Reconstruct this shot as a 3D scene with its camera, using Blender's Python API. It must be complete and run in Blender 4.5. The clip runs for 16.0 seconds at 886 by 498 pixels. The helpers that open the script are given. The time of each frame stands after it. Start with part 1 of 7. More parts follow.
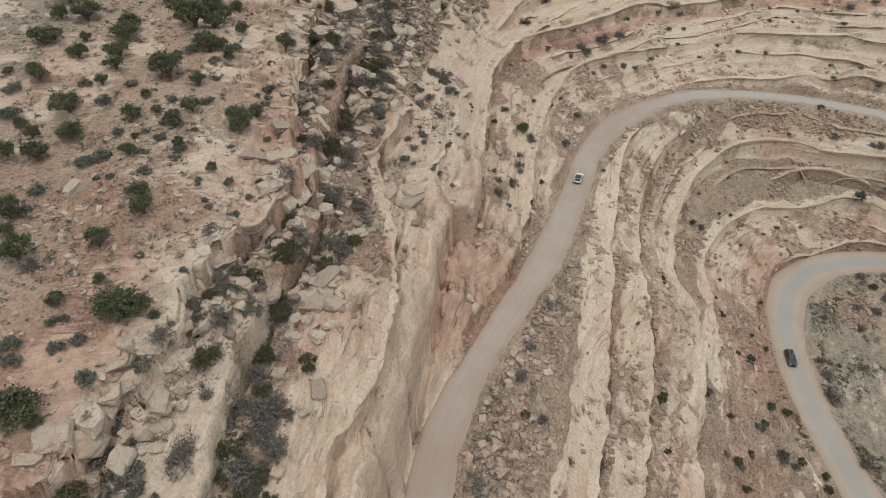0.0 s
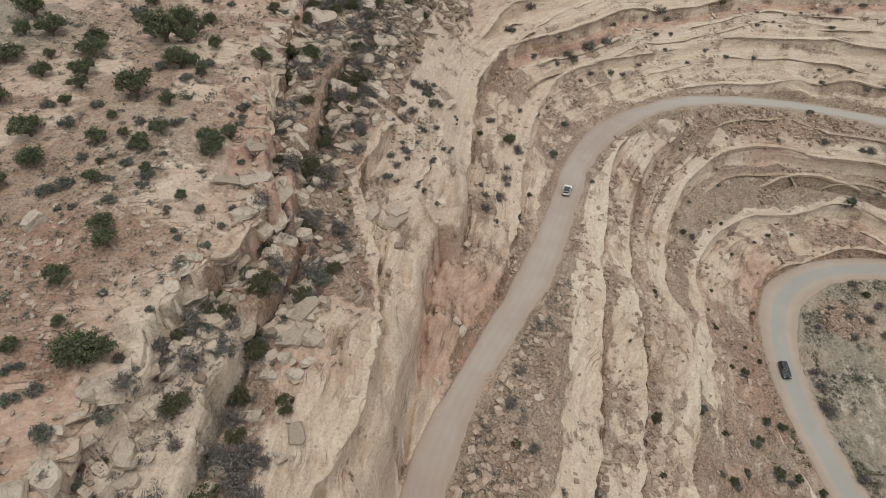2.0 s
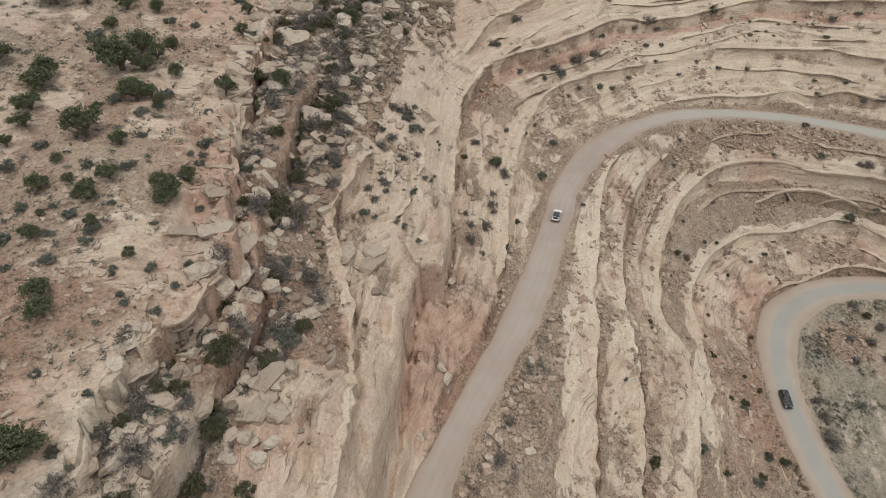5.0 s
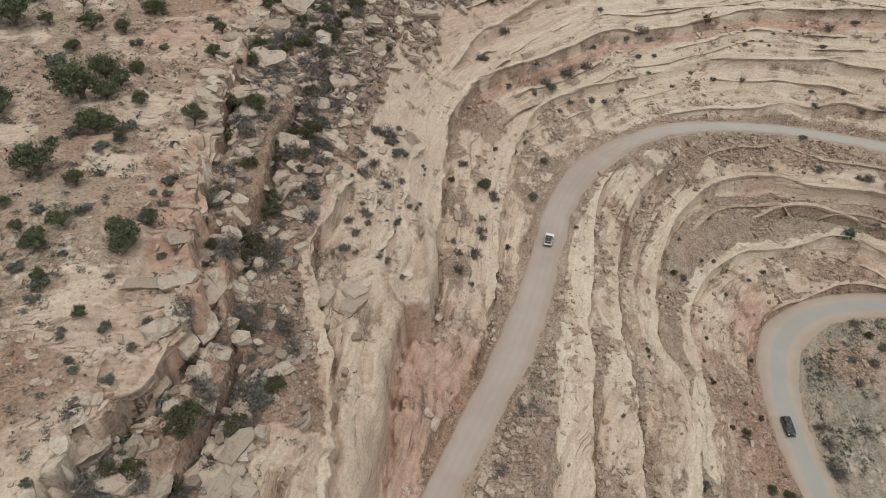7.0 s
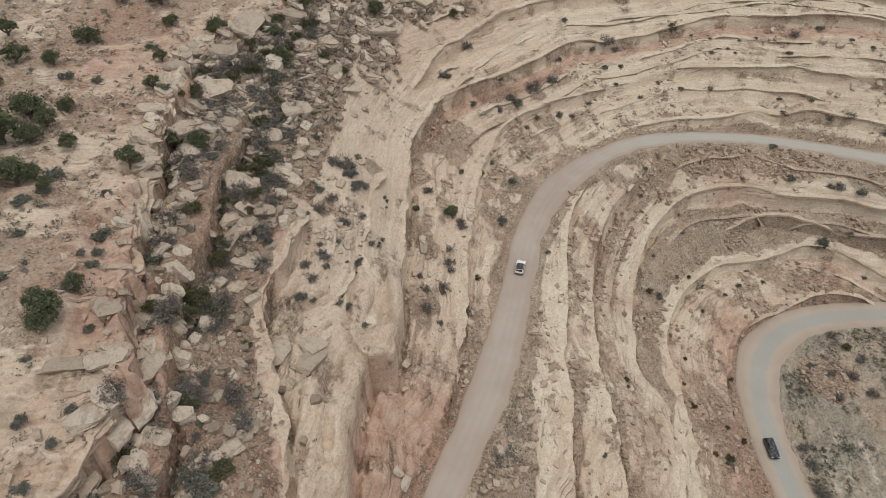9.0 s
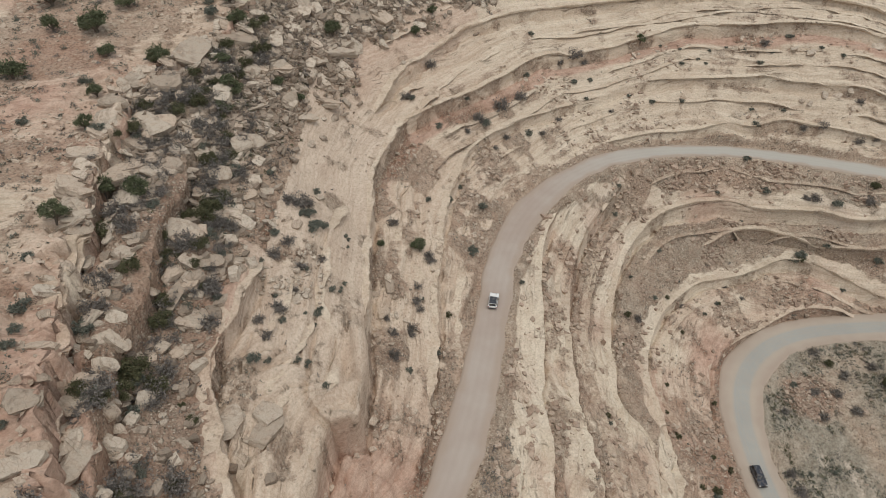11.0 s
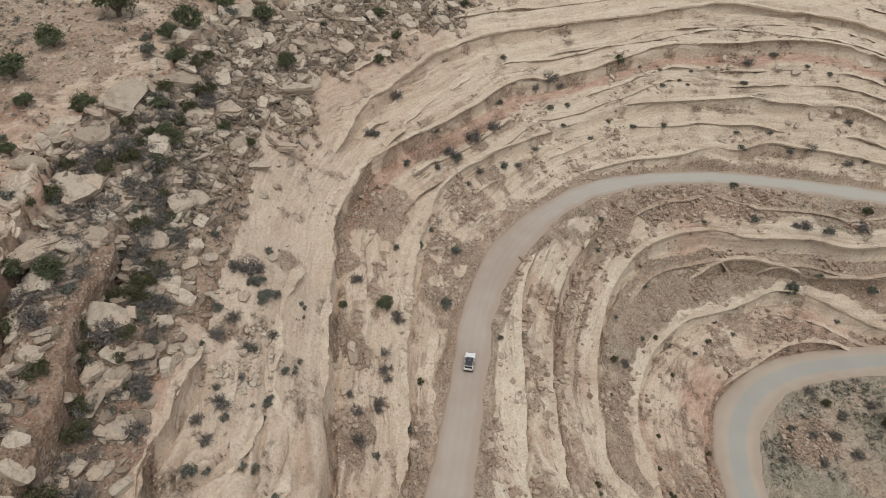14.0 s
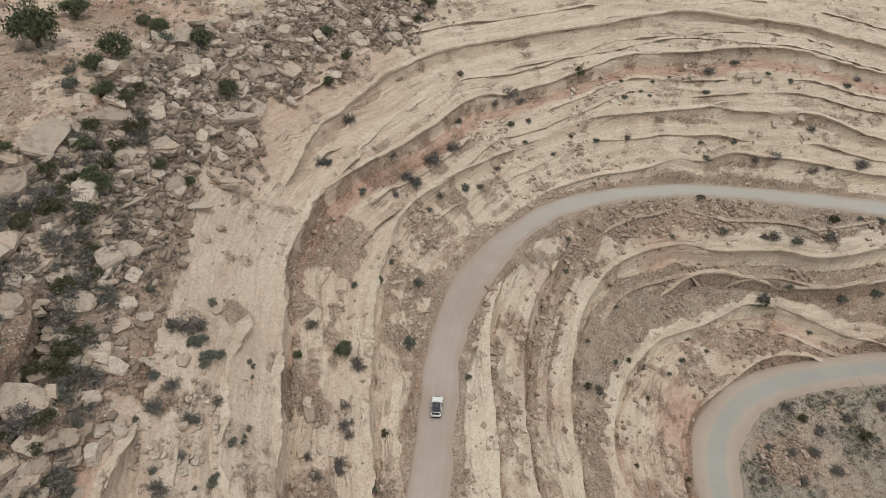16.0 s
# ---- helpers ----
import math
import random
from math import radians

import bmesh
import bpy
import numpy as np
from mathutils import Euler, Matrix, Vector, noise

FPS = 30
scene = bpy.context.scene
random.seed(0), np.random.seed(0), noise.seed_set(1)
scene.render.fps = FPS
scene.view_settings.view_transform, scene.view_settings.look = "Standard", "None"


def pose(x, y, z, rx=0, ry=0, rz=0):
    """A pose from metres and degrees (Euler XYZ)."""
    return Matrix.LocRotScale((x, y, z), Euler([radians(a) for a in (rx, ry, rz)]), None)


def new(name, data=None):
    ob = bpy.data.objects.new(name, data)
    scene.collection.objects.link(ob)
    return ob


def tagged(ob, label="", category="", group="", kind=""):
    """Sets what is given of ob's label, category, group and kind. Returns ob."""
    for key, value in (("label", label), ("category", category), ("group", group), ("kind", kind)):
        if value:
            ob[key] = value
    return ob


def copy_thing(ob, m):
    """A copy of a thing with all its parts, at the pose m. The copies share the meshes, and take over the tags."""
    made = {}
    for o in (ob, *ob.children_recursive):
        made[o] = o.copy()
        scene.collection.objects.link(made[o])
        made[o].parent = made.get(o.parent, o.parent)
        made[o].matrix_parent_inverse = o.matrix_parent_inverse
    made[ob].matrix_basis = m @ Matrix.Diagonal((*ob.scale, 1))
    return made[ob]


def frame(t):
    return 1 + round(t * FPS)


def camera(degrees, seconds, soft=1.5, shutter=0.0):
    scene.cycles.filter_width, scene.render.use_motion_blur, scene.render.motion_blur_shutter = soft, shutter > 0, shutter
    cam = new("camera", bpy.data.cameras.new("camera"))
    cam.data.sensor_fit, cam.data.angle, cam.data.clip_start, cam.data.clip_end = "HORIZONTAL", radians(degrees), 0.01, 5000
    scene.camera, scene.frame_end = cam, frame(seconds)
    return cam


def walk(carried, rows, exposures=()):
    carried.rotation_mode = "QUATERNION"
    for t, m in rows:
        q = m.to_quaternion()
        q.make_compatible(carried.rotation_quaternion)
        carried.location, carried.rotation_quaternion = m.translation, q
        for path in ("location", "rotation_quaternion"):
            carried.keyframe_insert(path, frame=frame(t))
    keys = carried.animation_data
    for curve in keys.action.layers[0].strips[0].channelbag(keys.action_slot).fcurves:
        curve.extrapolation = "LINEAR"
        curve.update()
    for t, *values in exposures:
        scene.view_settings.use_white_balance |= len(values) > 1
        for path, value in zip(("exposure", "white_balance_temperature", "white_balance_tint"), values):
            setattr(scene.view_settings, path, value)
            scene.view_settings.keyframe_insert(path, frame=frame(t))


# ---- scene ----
cam = camera(69.3, 16.0, soft=0.75)
METRES, EYE, TILT, LEAN, TURN = 68.0, 83.0, -41.0, 0.0, 0.0
ROWS = [
    (0.0, 0.0, 0.0, 0.0, 0.0, 0.0, -0.0),
    (0.5, 0.0021, 0.0146, 0.013, -0.33, -0.0, 0.27),
    (1.0, 0.0042, 0.0298, 0.0259, -0.6, 0.0, 0.5),
    (1.5, 0.0064, 0.0455, 0.0398, -0.85, -0.01, 0.68),
    (2.0, 0.0089, 0.0616, 0.0538, -1.02, -0.01, 0.83),
    (2.5, 0.0118, 0.078, 0.0682, -1.16, -0.03, 0.95),
    (3.0, 0.0151, 0.0956, 0.0835, -1.28, -0.06, 1.07),
    (3.5, 0.0186, 0.1145, 0.0998, -1.43, -0.08, 1.2),
    (4.0, 0.0225, 0.1343, 0.1173, -1.58, -0.11, 1.32),
    (6.5, 0.0468, 0.245, 0.2167, -2.55, -0.19, 2.19),
    (7.0, 0.0524, 0.2689, 0.2383, -2.67, -0.2, 2.31),
    (7.5, 0.0584, 0.2933, 0.2603, -2.71, -0.21, 2.35),
    (8.0, 0.065, 0.3183, 0.2833, -2.99, -0.25, 2.59),
    (8.5, 0.0727, 0.3434, 0.3062, -4.09, -0.29, 3.5),
    (9.0, 0.0805, 0.3688, 0.3297, -5.15, -0.34, 4.36),
    (11.5, 0.1304, 0.4978, 0.4439, -7.7, -0.46, 6.54),
    (12.0, 0.1414, 0.5241, 0.4668, -7.98, -0.48, 6.78),
    (12.5, 0.1523, 0.5507, 0.4896, -8.27, -0.49, 7.03),
    (13.0, 0.1637, 0.5767, 0.5125, -8.56, -0.49, 7.27),
    (13.5, 0.1752, 0.6026, 0.5349, -8.87, -0.5, 7.54),
    (14.0, 0.1866, 0.6277, 0.5574, -9.18, -0.53, 7.79),
    (14.5, 0.1981, 0.6525, 0.5791, -9.52, -0.56, 8.09),
    (15.0, 0.2099, 0.677, 0.6002, -10.1, -0.63, 8.55),
    (15.5, 0.2214, 0.7015, 0.6209, -11.06, -0.74, 9.28),
    (16.0, 0.2359, 0.7244, 0.6419, -12.13, -0.92, 10.16),
]
walk(cam, [(t, pose(0, 0, EYE, TILT, LEAN, TURN) @ pose(METRES * x, METRES * y, METRES * z, 90 + pitch, roll, yaw)) for t, x, y, z, yaw, pitch, roll in ROWS])

# ---- overcast daylight ----
SUN_HEIGHT, SUN_FROM = 76.0, 160.0
world = bpy.data.worlds.new("overcast_sky")
world.use_nodes = True
scene.world = world
wn, wl = world.node_tree.nodes, world.node_tree.links
sky = wn.new("ShaderNodeTexSky")
sky.sky_type, sky.sun_disc = "NISHITA", False
sky.sun_elevation, sky.sun_rotation = radians(SUN_HEIGHT), radians(SUN_FROM)
sky.air_density, sky.dust_density, sky.ozone_density = 1.0, 4.0, 1.0
cloud = wn.new("ShaderNodeMix")
cloud.data_type = "RGBA"
cloud.inputs[0].default_value = 0.72
cloud.inputs["B"].default_value = (8.0, 8.35, 8.4, 1)
wl.new(sky.outputs[0], cloud.inputs["A"])
wl.new(cloud.outputs["Result"], wn["Background"].inputs[0])
wn["Background"].inputs[1].default_value = 0.108
sun = new("sun", bpy.data.lights.new("sun", "SUN"))
sun.data.energy, sun.data.angle, sun.data.color = 1.35, radians(30), (1.0, 0.975, 0.91)
sun.matrix_world = pose(0, 0, 300, 90 - SUN_HEIGHT, 0, 180 - SUN_FROM)
scene.view_settings.exposure = -0.24

# ---- materials ----
class Nodes:
    """Short ways to add and link shader nodes."""

    def __init__(self, name, rough=0.9):
        self.mat = bpy.data.materials.new(name)
        self.mat.use_nodes = True
        self.tree = self.mat.node_tree
        self.bsdf = self.tree.nodes["Principled BSDF"]
        self.bsdf.inputs["Roughness"].default_value = rough
        self.bsdf.inputs["Specular IOR Level"].default_value = 0.25
        self.pos = self.add("ShaderNodeNewGeometry").outputs["Position"]

    def add(self, kind, **props):
        n = self.tree.nodes.new(kind)
        for key, value in props.items():
            setattr(n, key, value)
        return n

    def put(self, socket, value):
        if isinstance(value, bpy.types.NodeSocket):
            self.tree.links.new(value, socket)
        else:
            socket.default_value = (*value, 1) if isinstance(value, tuple) and len(value) == 3 and socket.type == "RGBA" else value

    def noise(self, size, detail=4.0, rough=0.55, stretch=(1, 1, 1), at=None):
        m = self.add("ShaderNodeMapping")
        self.put(m.inputs[0], at or self.pos)
        m.inputs["Scale"].default_value = tuple(s / size for s in stretch)
        n = self.add("ShaderNodeTexNoise")
        self.put(n.inputs["Vector"], m.outputs[0])
        n.inputs["Scale"].default_value, n.inputs["Detail"].default_value, n.inputs["Roughness"].default_value = 1.0, detail, rough
        return n.outputs["Fac"]

    def cells(self, size, feature="F1", stretch=(1, 1, 1)):
        m = self.add("ShaderNodeMapping")
        self.put(m.inputs[0], self.pos)
        m.inputs["Scale"].default_value = tuple(s / size for s in stretch)
        n = self.add("ShaderNodeTexVoronoi", feature=feature)
        self.put(n.inputs["Vector"], m.outputs[0])
        n.inputs["Scale"].default_value = 1.0
        return n

    def ramp(self, value, low, high, a=0.0, b=1.0):
        n = self.add("ShaderNodeMapRange")
        for key, v in zip(("Value", "From Min", "From Max", "To Min", "To Max"), (value, low, high, a, b)):
            self.put(n.inputs[key], v)
        return n.outputs[0]

    def math(self, op, a, b=0.0):
        n = self.add("ShaderNodeMath", operation=op)
        self.put(n.inputs[0], a)
        self.put(n.inputs[1], b)
        return n.outputs[0]

    def mix(self, share, a, b, blend="MIX"):
        n = self.add("ShaderNodeMix", data_type="RGBA", blend_type=blend)
        self.put(n.inputs[0], share)
        self.put(n.inputs["A"], a)
        self.put(n.inputs["B"], b)
        return n.outputs["Result"]

    def attribute(self, name):
        n = self.add("ShaderNodeAttribute", attribute_name=name)
        return n.outputs["Fac"]

    def chance(self):
        return self.add("ShaderNodeObjectInfo").outputs["Random"]

    def island(self):
        return self.add("ShaderNodeNewGeometry").outputs["Random Per Island"]

    def done(self, colour, height=None, strength=0.5, distance=0.1, rough=None):
        self.put(self.bsdf.inputs["Base Color"], colour)
        if rough is not None:
            self.put(self.bsdf.inputs["Roughness"], rough)
        if height is not None:
            b = self.add("ShaderNodeBump")
            b.inputs["Strength"].default_value, b.inputs["Distance"].default_value = strength, distance
            self.put(b.inputs["Height"], height)
            self.put(self.bsdf.inputs["Normal"], b.outputs[0])
        return self.mat


def ground_material():
    n = Nodes("desert_ground", 0.95)
    slick, red, grey, stony, across, along = (n.attribute(a) for a in ("slick", "red", "grey", "stony", "across", "along"))
    wide, mid, fine, grit = n.noise(14.0), n.noise(2.2, 5.0), n.noise(0.45, 6.0, 0.7), n.noise(0.17, 3.0, 0.75)
    # the beds crop out in lines that run along the ledges
    split = n.add("ShaderNodeSeparateXYZ")
    n.put(split.inputs[0], n.pos)
    bent = n.math("ADD", n.math("ADD", across, n.math("MULTIPLY", split.outputs[2], 0.55)), n.math("MULTIPLY", n.math("SUBTRACT", n.noise(7.0, 4.0), 0.5), 4.0))
    flow = n.add("ShaderNodeCombineXYZ")
    n.put(flow.inputs[0], bent)
    n.put(flow.inputs[1], along)
    flow = flow.outputs[0]
    bands = n.noise(2.4, 4.0, 0.6, (1, 0.07, 1), flow)
    thin = n.noise(0.55, 4.0, 0.65, (1, 0.05, 1), flow)
    lines = n.noise(1.1, 3.0, 0.6, (1, 0.045, 1), flow)
    ragged = n.math("ADD", n.math("MULTIPLY", n.math("SUBTRACT", n.noise(1.3, 6.0, 0.7), 0.5), 1.1), n.math("MULTIPLY", n.math("SUBTRACT", bands, 0.5), 1.3))
    slick = n.ramp(n.math("ADD", slick, ragged), 0.3, 0.64)
    # loose soil, tan to rust or grey
    soil = n.mix(n.ramp(wide, 0.3, 0.7), (0.41, 0.302, 0.222), (0.475, 0.368, 0.28))
    soil = n.mix(n.ramp(mid, 0.4, 0.7), soil, (0.55, 0.452, 0.352))
    soil = n.mix(red, soil, n.mix(n.ramp(mid, 0.3, 0.7), (0.36, 0.212, 0.147), (0.465, 0.31, 0.228)))
    soil = n.mix(grey, soil, n.mix(n.ramp(mid, 0.3, 0.7), (0.27, 0.235, 0.18), (0.43, 0.385, 0.31)))
    # bedded rock
    rock = n.mix(n.ramp(bands, 0.36, 0.62), (0.545, 0.44, 0.333), (0.66, 0.567, 0.446))
    rock = n.mix(n.ramp(thin, 0.48, 0.66, 0.0, 0.55), rock, (0.75, 0.662, 0.54))
    rock = n.mix(n.ramp(thin, 0.45, 0.33, 0.0, 0.45), rock, (0.44, 0.34, 0.25))
    rock = n.mix(n.ramp(n.noise(5.0, 6.0, 0.68), 0.52, 0.68, 0.0, 0.55), rock, (0.51, 0.405, 0.31))
    rock = n.mix(n.ramp(n.noise(1.7, 6.0, 0.72), 0.52, 0.62, 0.0, 0.5), rock, n.mix(1.0, soil, (1.15, 1.17, 1.16), "MULTIPLY"))
    rock = n.mix(n.math("MULTIPLY", grey, 0.85), rock, n.mix(n.ramp(thin, 0.4, 0.6), (0.505, 0.42, 0.342), (0.61, 0.525, 0.432)))
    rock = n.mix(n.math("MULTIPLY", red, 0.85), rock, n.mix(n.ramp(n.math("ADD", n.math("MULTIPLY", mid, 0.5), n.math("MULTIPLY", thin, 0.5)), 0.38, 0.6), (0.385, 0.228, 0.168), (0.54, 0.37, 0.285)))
    # stones of two sizes lying in the soil
    chip, cobble = n.cells(0.34), n.cells(0.85)
    lie = n.math("MULTIPLY", n.ramp(n.noise(3.0, 3.0), 0.34, 0.5), stony)
    small = n.math("MULTIPLY", n.ramp(chip.outputs["Distance"], 0.5, 0.36), lie)
    large = n.math("MULTIPLY", n.math("MULTIPLY", n.ramp(cobble.outputs["Distance"], 0.44, 0.34), lie), n.ramp(cobble.outputs["Color"], 0.45, 0.55))
    tint = n.mix(n.ramp(chip.outputs["Color"], 0.15, 0.85), (0.27, 0.185, 0.13), (0.68, 0.585, 0.475))
    big_tint = n.mix(n.ramp(cobble.outputs["Color"], 0.4, 0.9), (0.40, 0.285, 0.205), (0.60, 0.505, 0.40))
    loose = n.mix(n.math("MULTIPLY", lie, 0.3), soil, n.mix(1.0, soil, (0.6, 0.57, 0.55), "MULTIPLY"))
    loose = n.mix(large, n.mix(small, loose, tint), big_tint)
    # pits and dark seams in the rock
    pit = n.math("MULTIPLY", n.ramp(n.cells(0.8).outputs["Distance"], 0.22, 0.1), n.ramp(n.noise(5.0, 2.0), 0.56, 0.66))
    seam = n.ramp(n.math("ABSOLUTE", n.math("SUBTRACT", lines, 0.5)), 0.004, 0.02, 1.0, 0.0)
    seam = n.math("MULTIPLY", seam, n.ramp(n.noise(6.0, 4.0), 0.52, 0.64))
    seam = n.math("MULTIPLY", seam, n.ramp(grey, 0.1, 0.4, 1.0, 0.5))
    crack = n.math("MAXIMUM", n.math("MULTIPLY", seam, 0.55), n.math("MULTIPLY", pit, 0.7))
    rock = n.mix(crack, rock, (0.19, 0.135, 0.095))
    colour = n.mix(slick, loose, rock)
    colour = n.mix(n.math("MULTIPLY", n.ramp(fine, 0.36, 0.56, 0.8, 0.0), n.ramp(slick, 0.0, 1.0, 1.0, 0.5)), colour, n.mix(1.0, colour, (0.52, 0.48, 0.45), "MULTIPLY"))
    colour = n.mix(n.ramp(grit, 0.5, 0.7, 0.0, 0.45), colour, n.mix(1.0, colour, (1.3, 1.3, 1.3), "MULTIPLY"))
    colour = n.mix(n.ramp(grit, 0.44, 0.3, 0.0, 0.45), colour, n.mix(1.0, colour, (0.62, 0.6, 0.58), "MULTIPLY"))
    # painted dark specks: small dark stones, and shadows of stones and plants
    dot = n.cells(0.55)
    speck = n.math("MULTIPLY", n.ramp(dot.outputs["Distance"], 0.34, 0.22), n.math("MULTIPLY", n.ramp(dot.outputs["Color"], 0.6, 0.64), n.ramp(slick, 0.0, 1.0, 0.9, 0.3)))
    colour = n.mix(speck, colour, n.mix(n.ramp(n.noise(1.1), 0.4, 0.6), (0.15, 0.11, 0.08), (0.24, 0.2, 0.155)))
    height = n.math("ADD", n.math("MULTIPLY", fine, n.ramp(slick, 0.0, 1.0, 0.9, 0.3)), n.math("ADD", n.math("MULTIPLY", mid, n.ramp(slick, 0.0, 1.0, 1.0, 0.5)), n.math("MULTIPLY", n.math("MULTIPLY", n.math("ADD", small, n.math("MULTIPLY", large, 1.6)), 0.7), n.ramp(slick, 0.0, 0.6, 1.0, 0.0))))
    height = n.math("ADD", height, n.math("MULTIPLY", n.math("MULTIPLY", n.math("ADD", bands, n.math("MULTIPLY", thin, 0.4)), slick), n.ramp(grey, 0.0, 0.4, 0.9, 0.45)))
    height = n.math("SUBTRACT", height, n.math("MULTIPLY", crack, 0.8))
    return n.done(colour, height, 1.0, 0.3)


def road_material(name, base, other, worn, far=None):
    n = Nodes(name, 0.9)
    wide, mid, fine = n.noise(9.0, 3.0), n.noise(1.3, 4.0), n.noise(0.12, 4.0, 0.7)
    rut = n.attribute("rut")
    colour = n.mix(n.ramp(wide, 0.35, 0.65), base, other)
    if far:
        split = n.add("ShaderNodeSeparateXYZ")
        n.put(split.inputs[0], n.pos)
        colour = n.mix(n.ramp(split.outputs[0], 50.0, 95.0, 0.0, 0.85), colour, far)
    colour = n.mix(n.math("MULTIPLY", rut, n.ramp(mid, 0.2, 0.8, 0.45, 0.9)), colour, n.mix(1.0, colour, worn, "MULTIPLY"))
    colour = n.mix(n.attribute("edge"), colour, (0.40, 0.318, 0.255))
    colour = n.mix(n.ramp(fine, 0.35, 0.8, 0.25, 0.0), colour, n.mix(1.0, colour, (0.72, 0.7, 0.68), "MULTIPLY"))
    return n.done(colour, n.math("ADD", fine, mid), 0.35, 0.05)


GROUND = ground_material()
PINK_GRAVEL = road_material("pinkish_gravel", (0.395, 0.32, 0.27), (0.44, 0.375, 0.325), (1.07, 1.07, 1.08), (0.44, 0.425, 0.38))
BLUE_GRAVEL = road_material("blue_grey_gravel", (0.43, 0.36, 0.295), (0.46, 0.385, 0.315), (0.75, 0.96, 1.13))
# ---- terrain arithmetic ----
def hashed(i, j, seed):
    n = (i * 374761393 + j * 668265263 + seed * 974634779) & 0x7FFFFFFF
    n = ((n ^ (n >> 13)) * 1274126177) & 0x7FFFFFFF
    return ((n ^ (n >> 16)) & 0xFFFF) / 65535.0


def value_noise(x, y, seed):
    xi, yi = np.floor(x).astype(np.int64), np.floor(y).astype(np.int64)
    fx, fy = x - xi, y - yi
    fx, fy = fx * fx * (3 - 2 * fx), fy * fy * (3 - 2 * fy)
    a, b = hashed(xi, yi, seed), hashed(xi + 1, yi, seed)
    c, d = hashed(xi, yi + 1, seed), hashed(xi + 1, yi + 1, seed)
    return (a + (b - a) * fx) * (1 - fy) + (c + (d - c) * fx) * fy


def fbm(x, y, size, seed, octaves=4, gain=0.5):
    """Fractal noise round zero, about -1 to 1, whose largest lumps are size metres."""
    total, amp, norm = 0.0, 1.0, 0.0
    x, y = x / size, y / size
    for k in range(octaves):
        total = total + amp * (2 * value_noise(x, y, seed + k) - 1)
        norm += amp
        amp *= gain
        x, y = 1.97 * (0.8 * x - 0.6 * y) + 13.7, 1.97 * (0.6 * x + 0.8 * y) + 5.1
    return total / norm * 1.6


def worley(x, y, size, seed):
    """Broken plates: each point's own plate as a number from 0 to 1, how far it lies from the plate's edge, and from its middle."""
    x, y = x / size, y / size
    xi, yi = np.floor(x).astype(np.int64), np.floor(y).astype(np.int64)
    first, second, own = np.full(x.shape, 9.0), np.full(x.shape, 9.0), np.zeros(x.shape)
    for i in (-1, 0, 1):
        for j in (-1, 0, 1):
            px, py = xi + i, yi + j
            d = np.hypot(px + hashed(px, py, seed) - x, py + hashed(px, py, seed + 1) - y)
            closer = d < first
            second = np.where(closer, first, np.minimum(second, d))
            own = np.where(closer, hashed(px, py, seed + 2), own)
            first = np.where(closer, d, first)
    return own, second - first, first


def smooth(a, b, v):
    t = np.clip((v - a) / (b - a), 0, 1)
    return t * t * (3 - 2 * t)


def beside(x, y, line, columns=()):
    """Signed distance to a polyline (positive on its left), the share of its length, and columns read off along it."""
    pts = np.array(line, float)
    seg = np.hypot(*(pts[1:, :2] - pts[:-1, :2]).T)
    run = np.r_[0, np.cumsum(seg)]
    best = np.full(x.shape, 1e9)
    sign, along = np.ones(x.shape), np.zeros(x.shape)
    for k in range(len(seg)):
        ax, ay = pts[k, :2]
        dx, dy = (pts[k + 1, :2] - pts[k, :2]) / seg[k]
        u = np.clip((x - ax) * dx + (y - ay) * dy, 0, seg[k])
        dist = np.hypot(x - ax - u * dx, y - ay - u * dy)
        side = dx * (y - ay) - dy * (x - ax)
        near = dist < best - 1e-6
        best[near], along[near] = dist[near], (run[k] + u)[near]
        sign[near] = np.where(side[near] >= 0, 1.0, -1.0)
    return (best * sign, along, run[-1], *[np.interp(along, run, pts[:, c]) for c in columns])


def curve(points, step):
    """A smooth line through points, cut into short pieces."""
    p = np.array(points, float)
    p = np.vstack([2 * p[0] - p[1], p, 2 * p[-1] - p[-2]])
    out = []
    for k in range(1, len(p) - 2):
        n = max(2, int(np.hypot(*(p[k + 1, :2] - p[k, :2])) / step))
        for t in np.arange(n) / n:
            out.append(0.5 * (2 * p[k] + (p[k + 1] - p[k - 1]) * t + (2 * p[k - 1] - 5 * p[k] + 4 * p[k + 1] - p[k + 2]) * t * t
                              + (3 * p[k] - p[k - 1] - 3 * p[k + 1] + p[k + 2]) * t ** 3))
    out.append(p[-2])
    return np.array(out)


def straight(x, y):
    """How ragged the ledges run: the far ones north and east of the road hold an even line."""
    return 1 - 0.84 * smooth(18, 45, x) * smooth(100, 130, y)


def step_of(x, y, line, cliff, reach, jag, seed, chips, plates, brow):
    """What a rock ledge adds to the even slope: a wall of the line's drop, and flatter shelves above and below."""
    d, along, length, drop = beside(x, y, line, (3,))
    jag, chips = jag * straight(x, y), chips * straight(x, y)
    d = d + jag * (fbm(x, y, 7.0, seed, 3) + 0.2 * fbm(x, y, 1.6, seed + 9, 2)) + chips * (plates - 0.5)
    if x.ndim == 2:
        KEPT.append((d, along, length, drop))
    taper = smooth(0, 10, along) * smooth(0, 10, length - along)
    notch = 0.3 * smooth(-cliff - 1.1, -cliff - 0.2, d) * smooth(0.0, -cliff, d)
    rise = np.clip((d + cliff) / (cliff + brow), 0, 1)
    wall = np.sqrt(1 - (1 - rise) ** 2) if brow else smooth(-cliff, 0, d)
    return drop * taper * (wall - smooth(-reach, reach, d) - notch)


KEPT = []


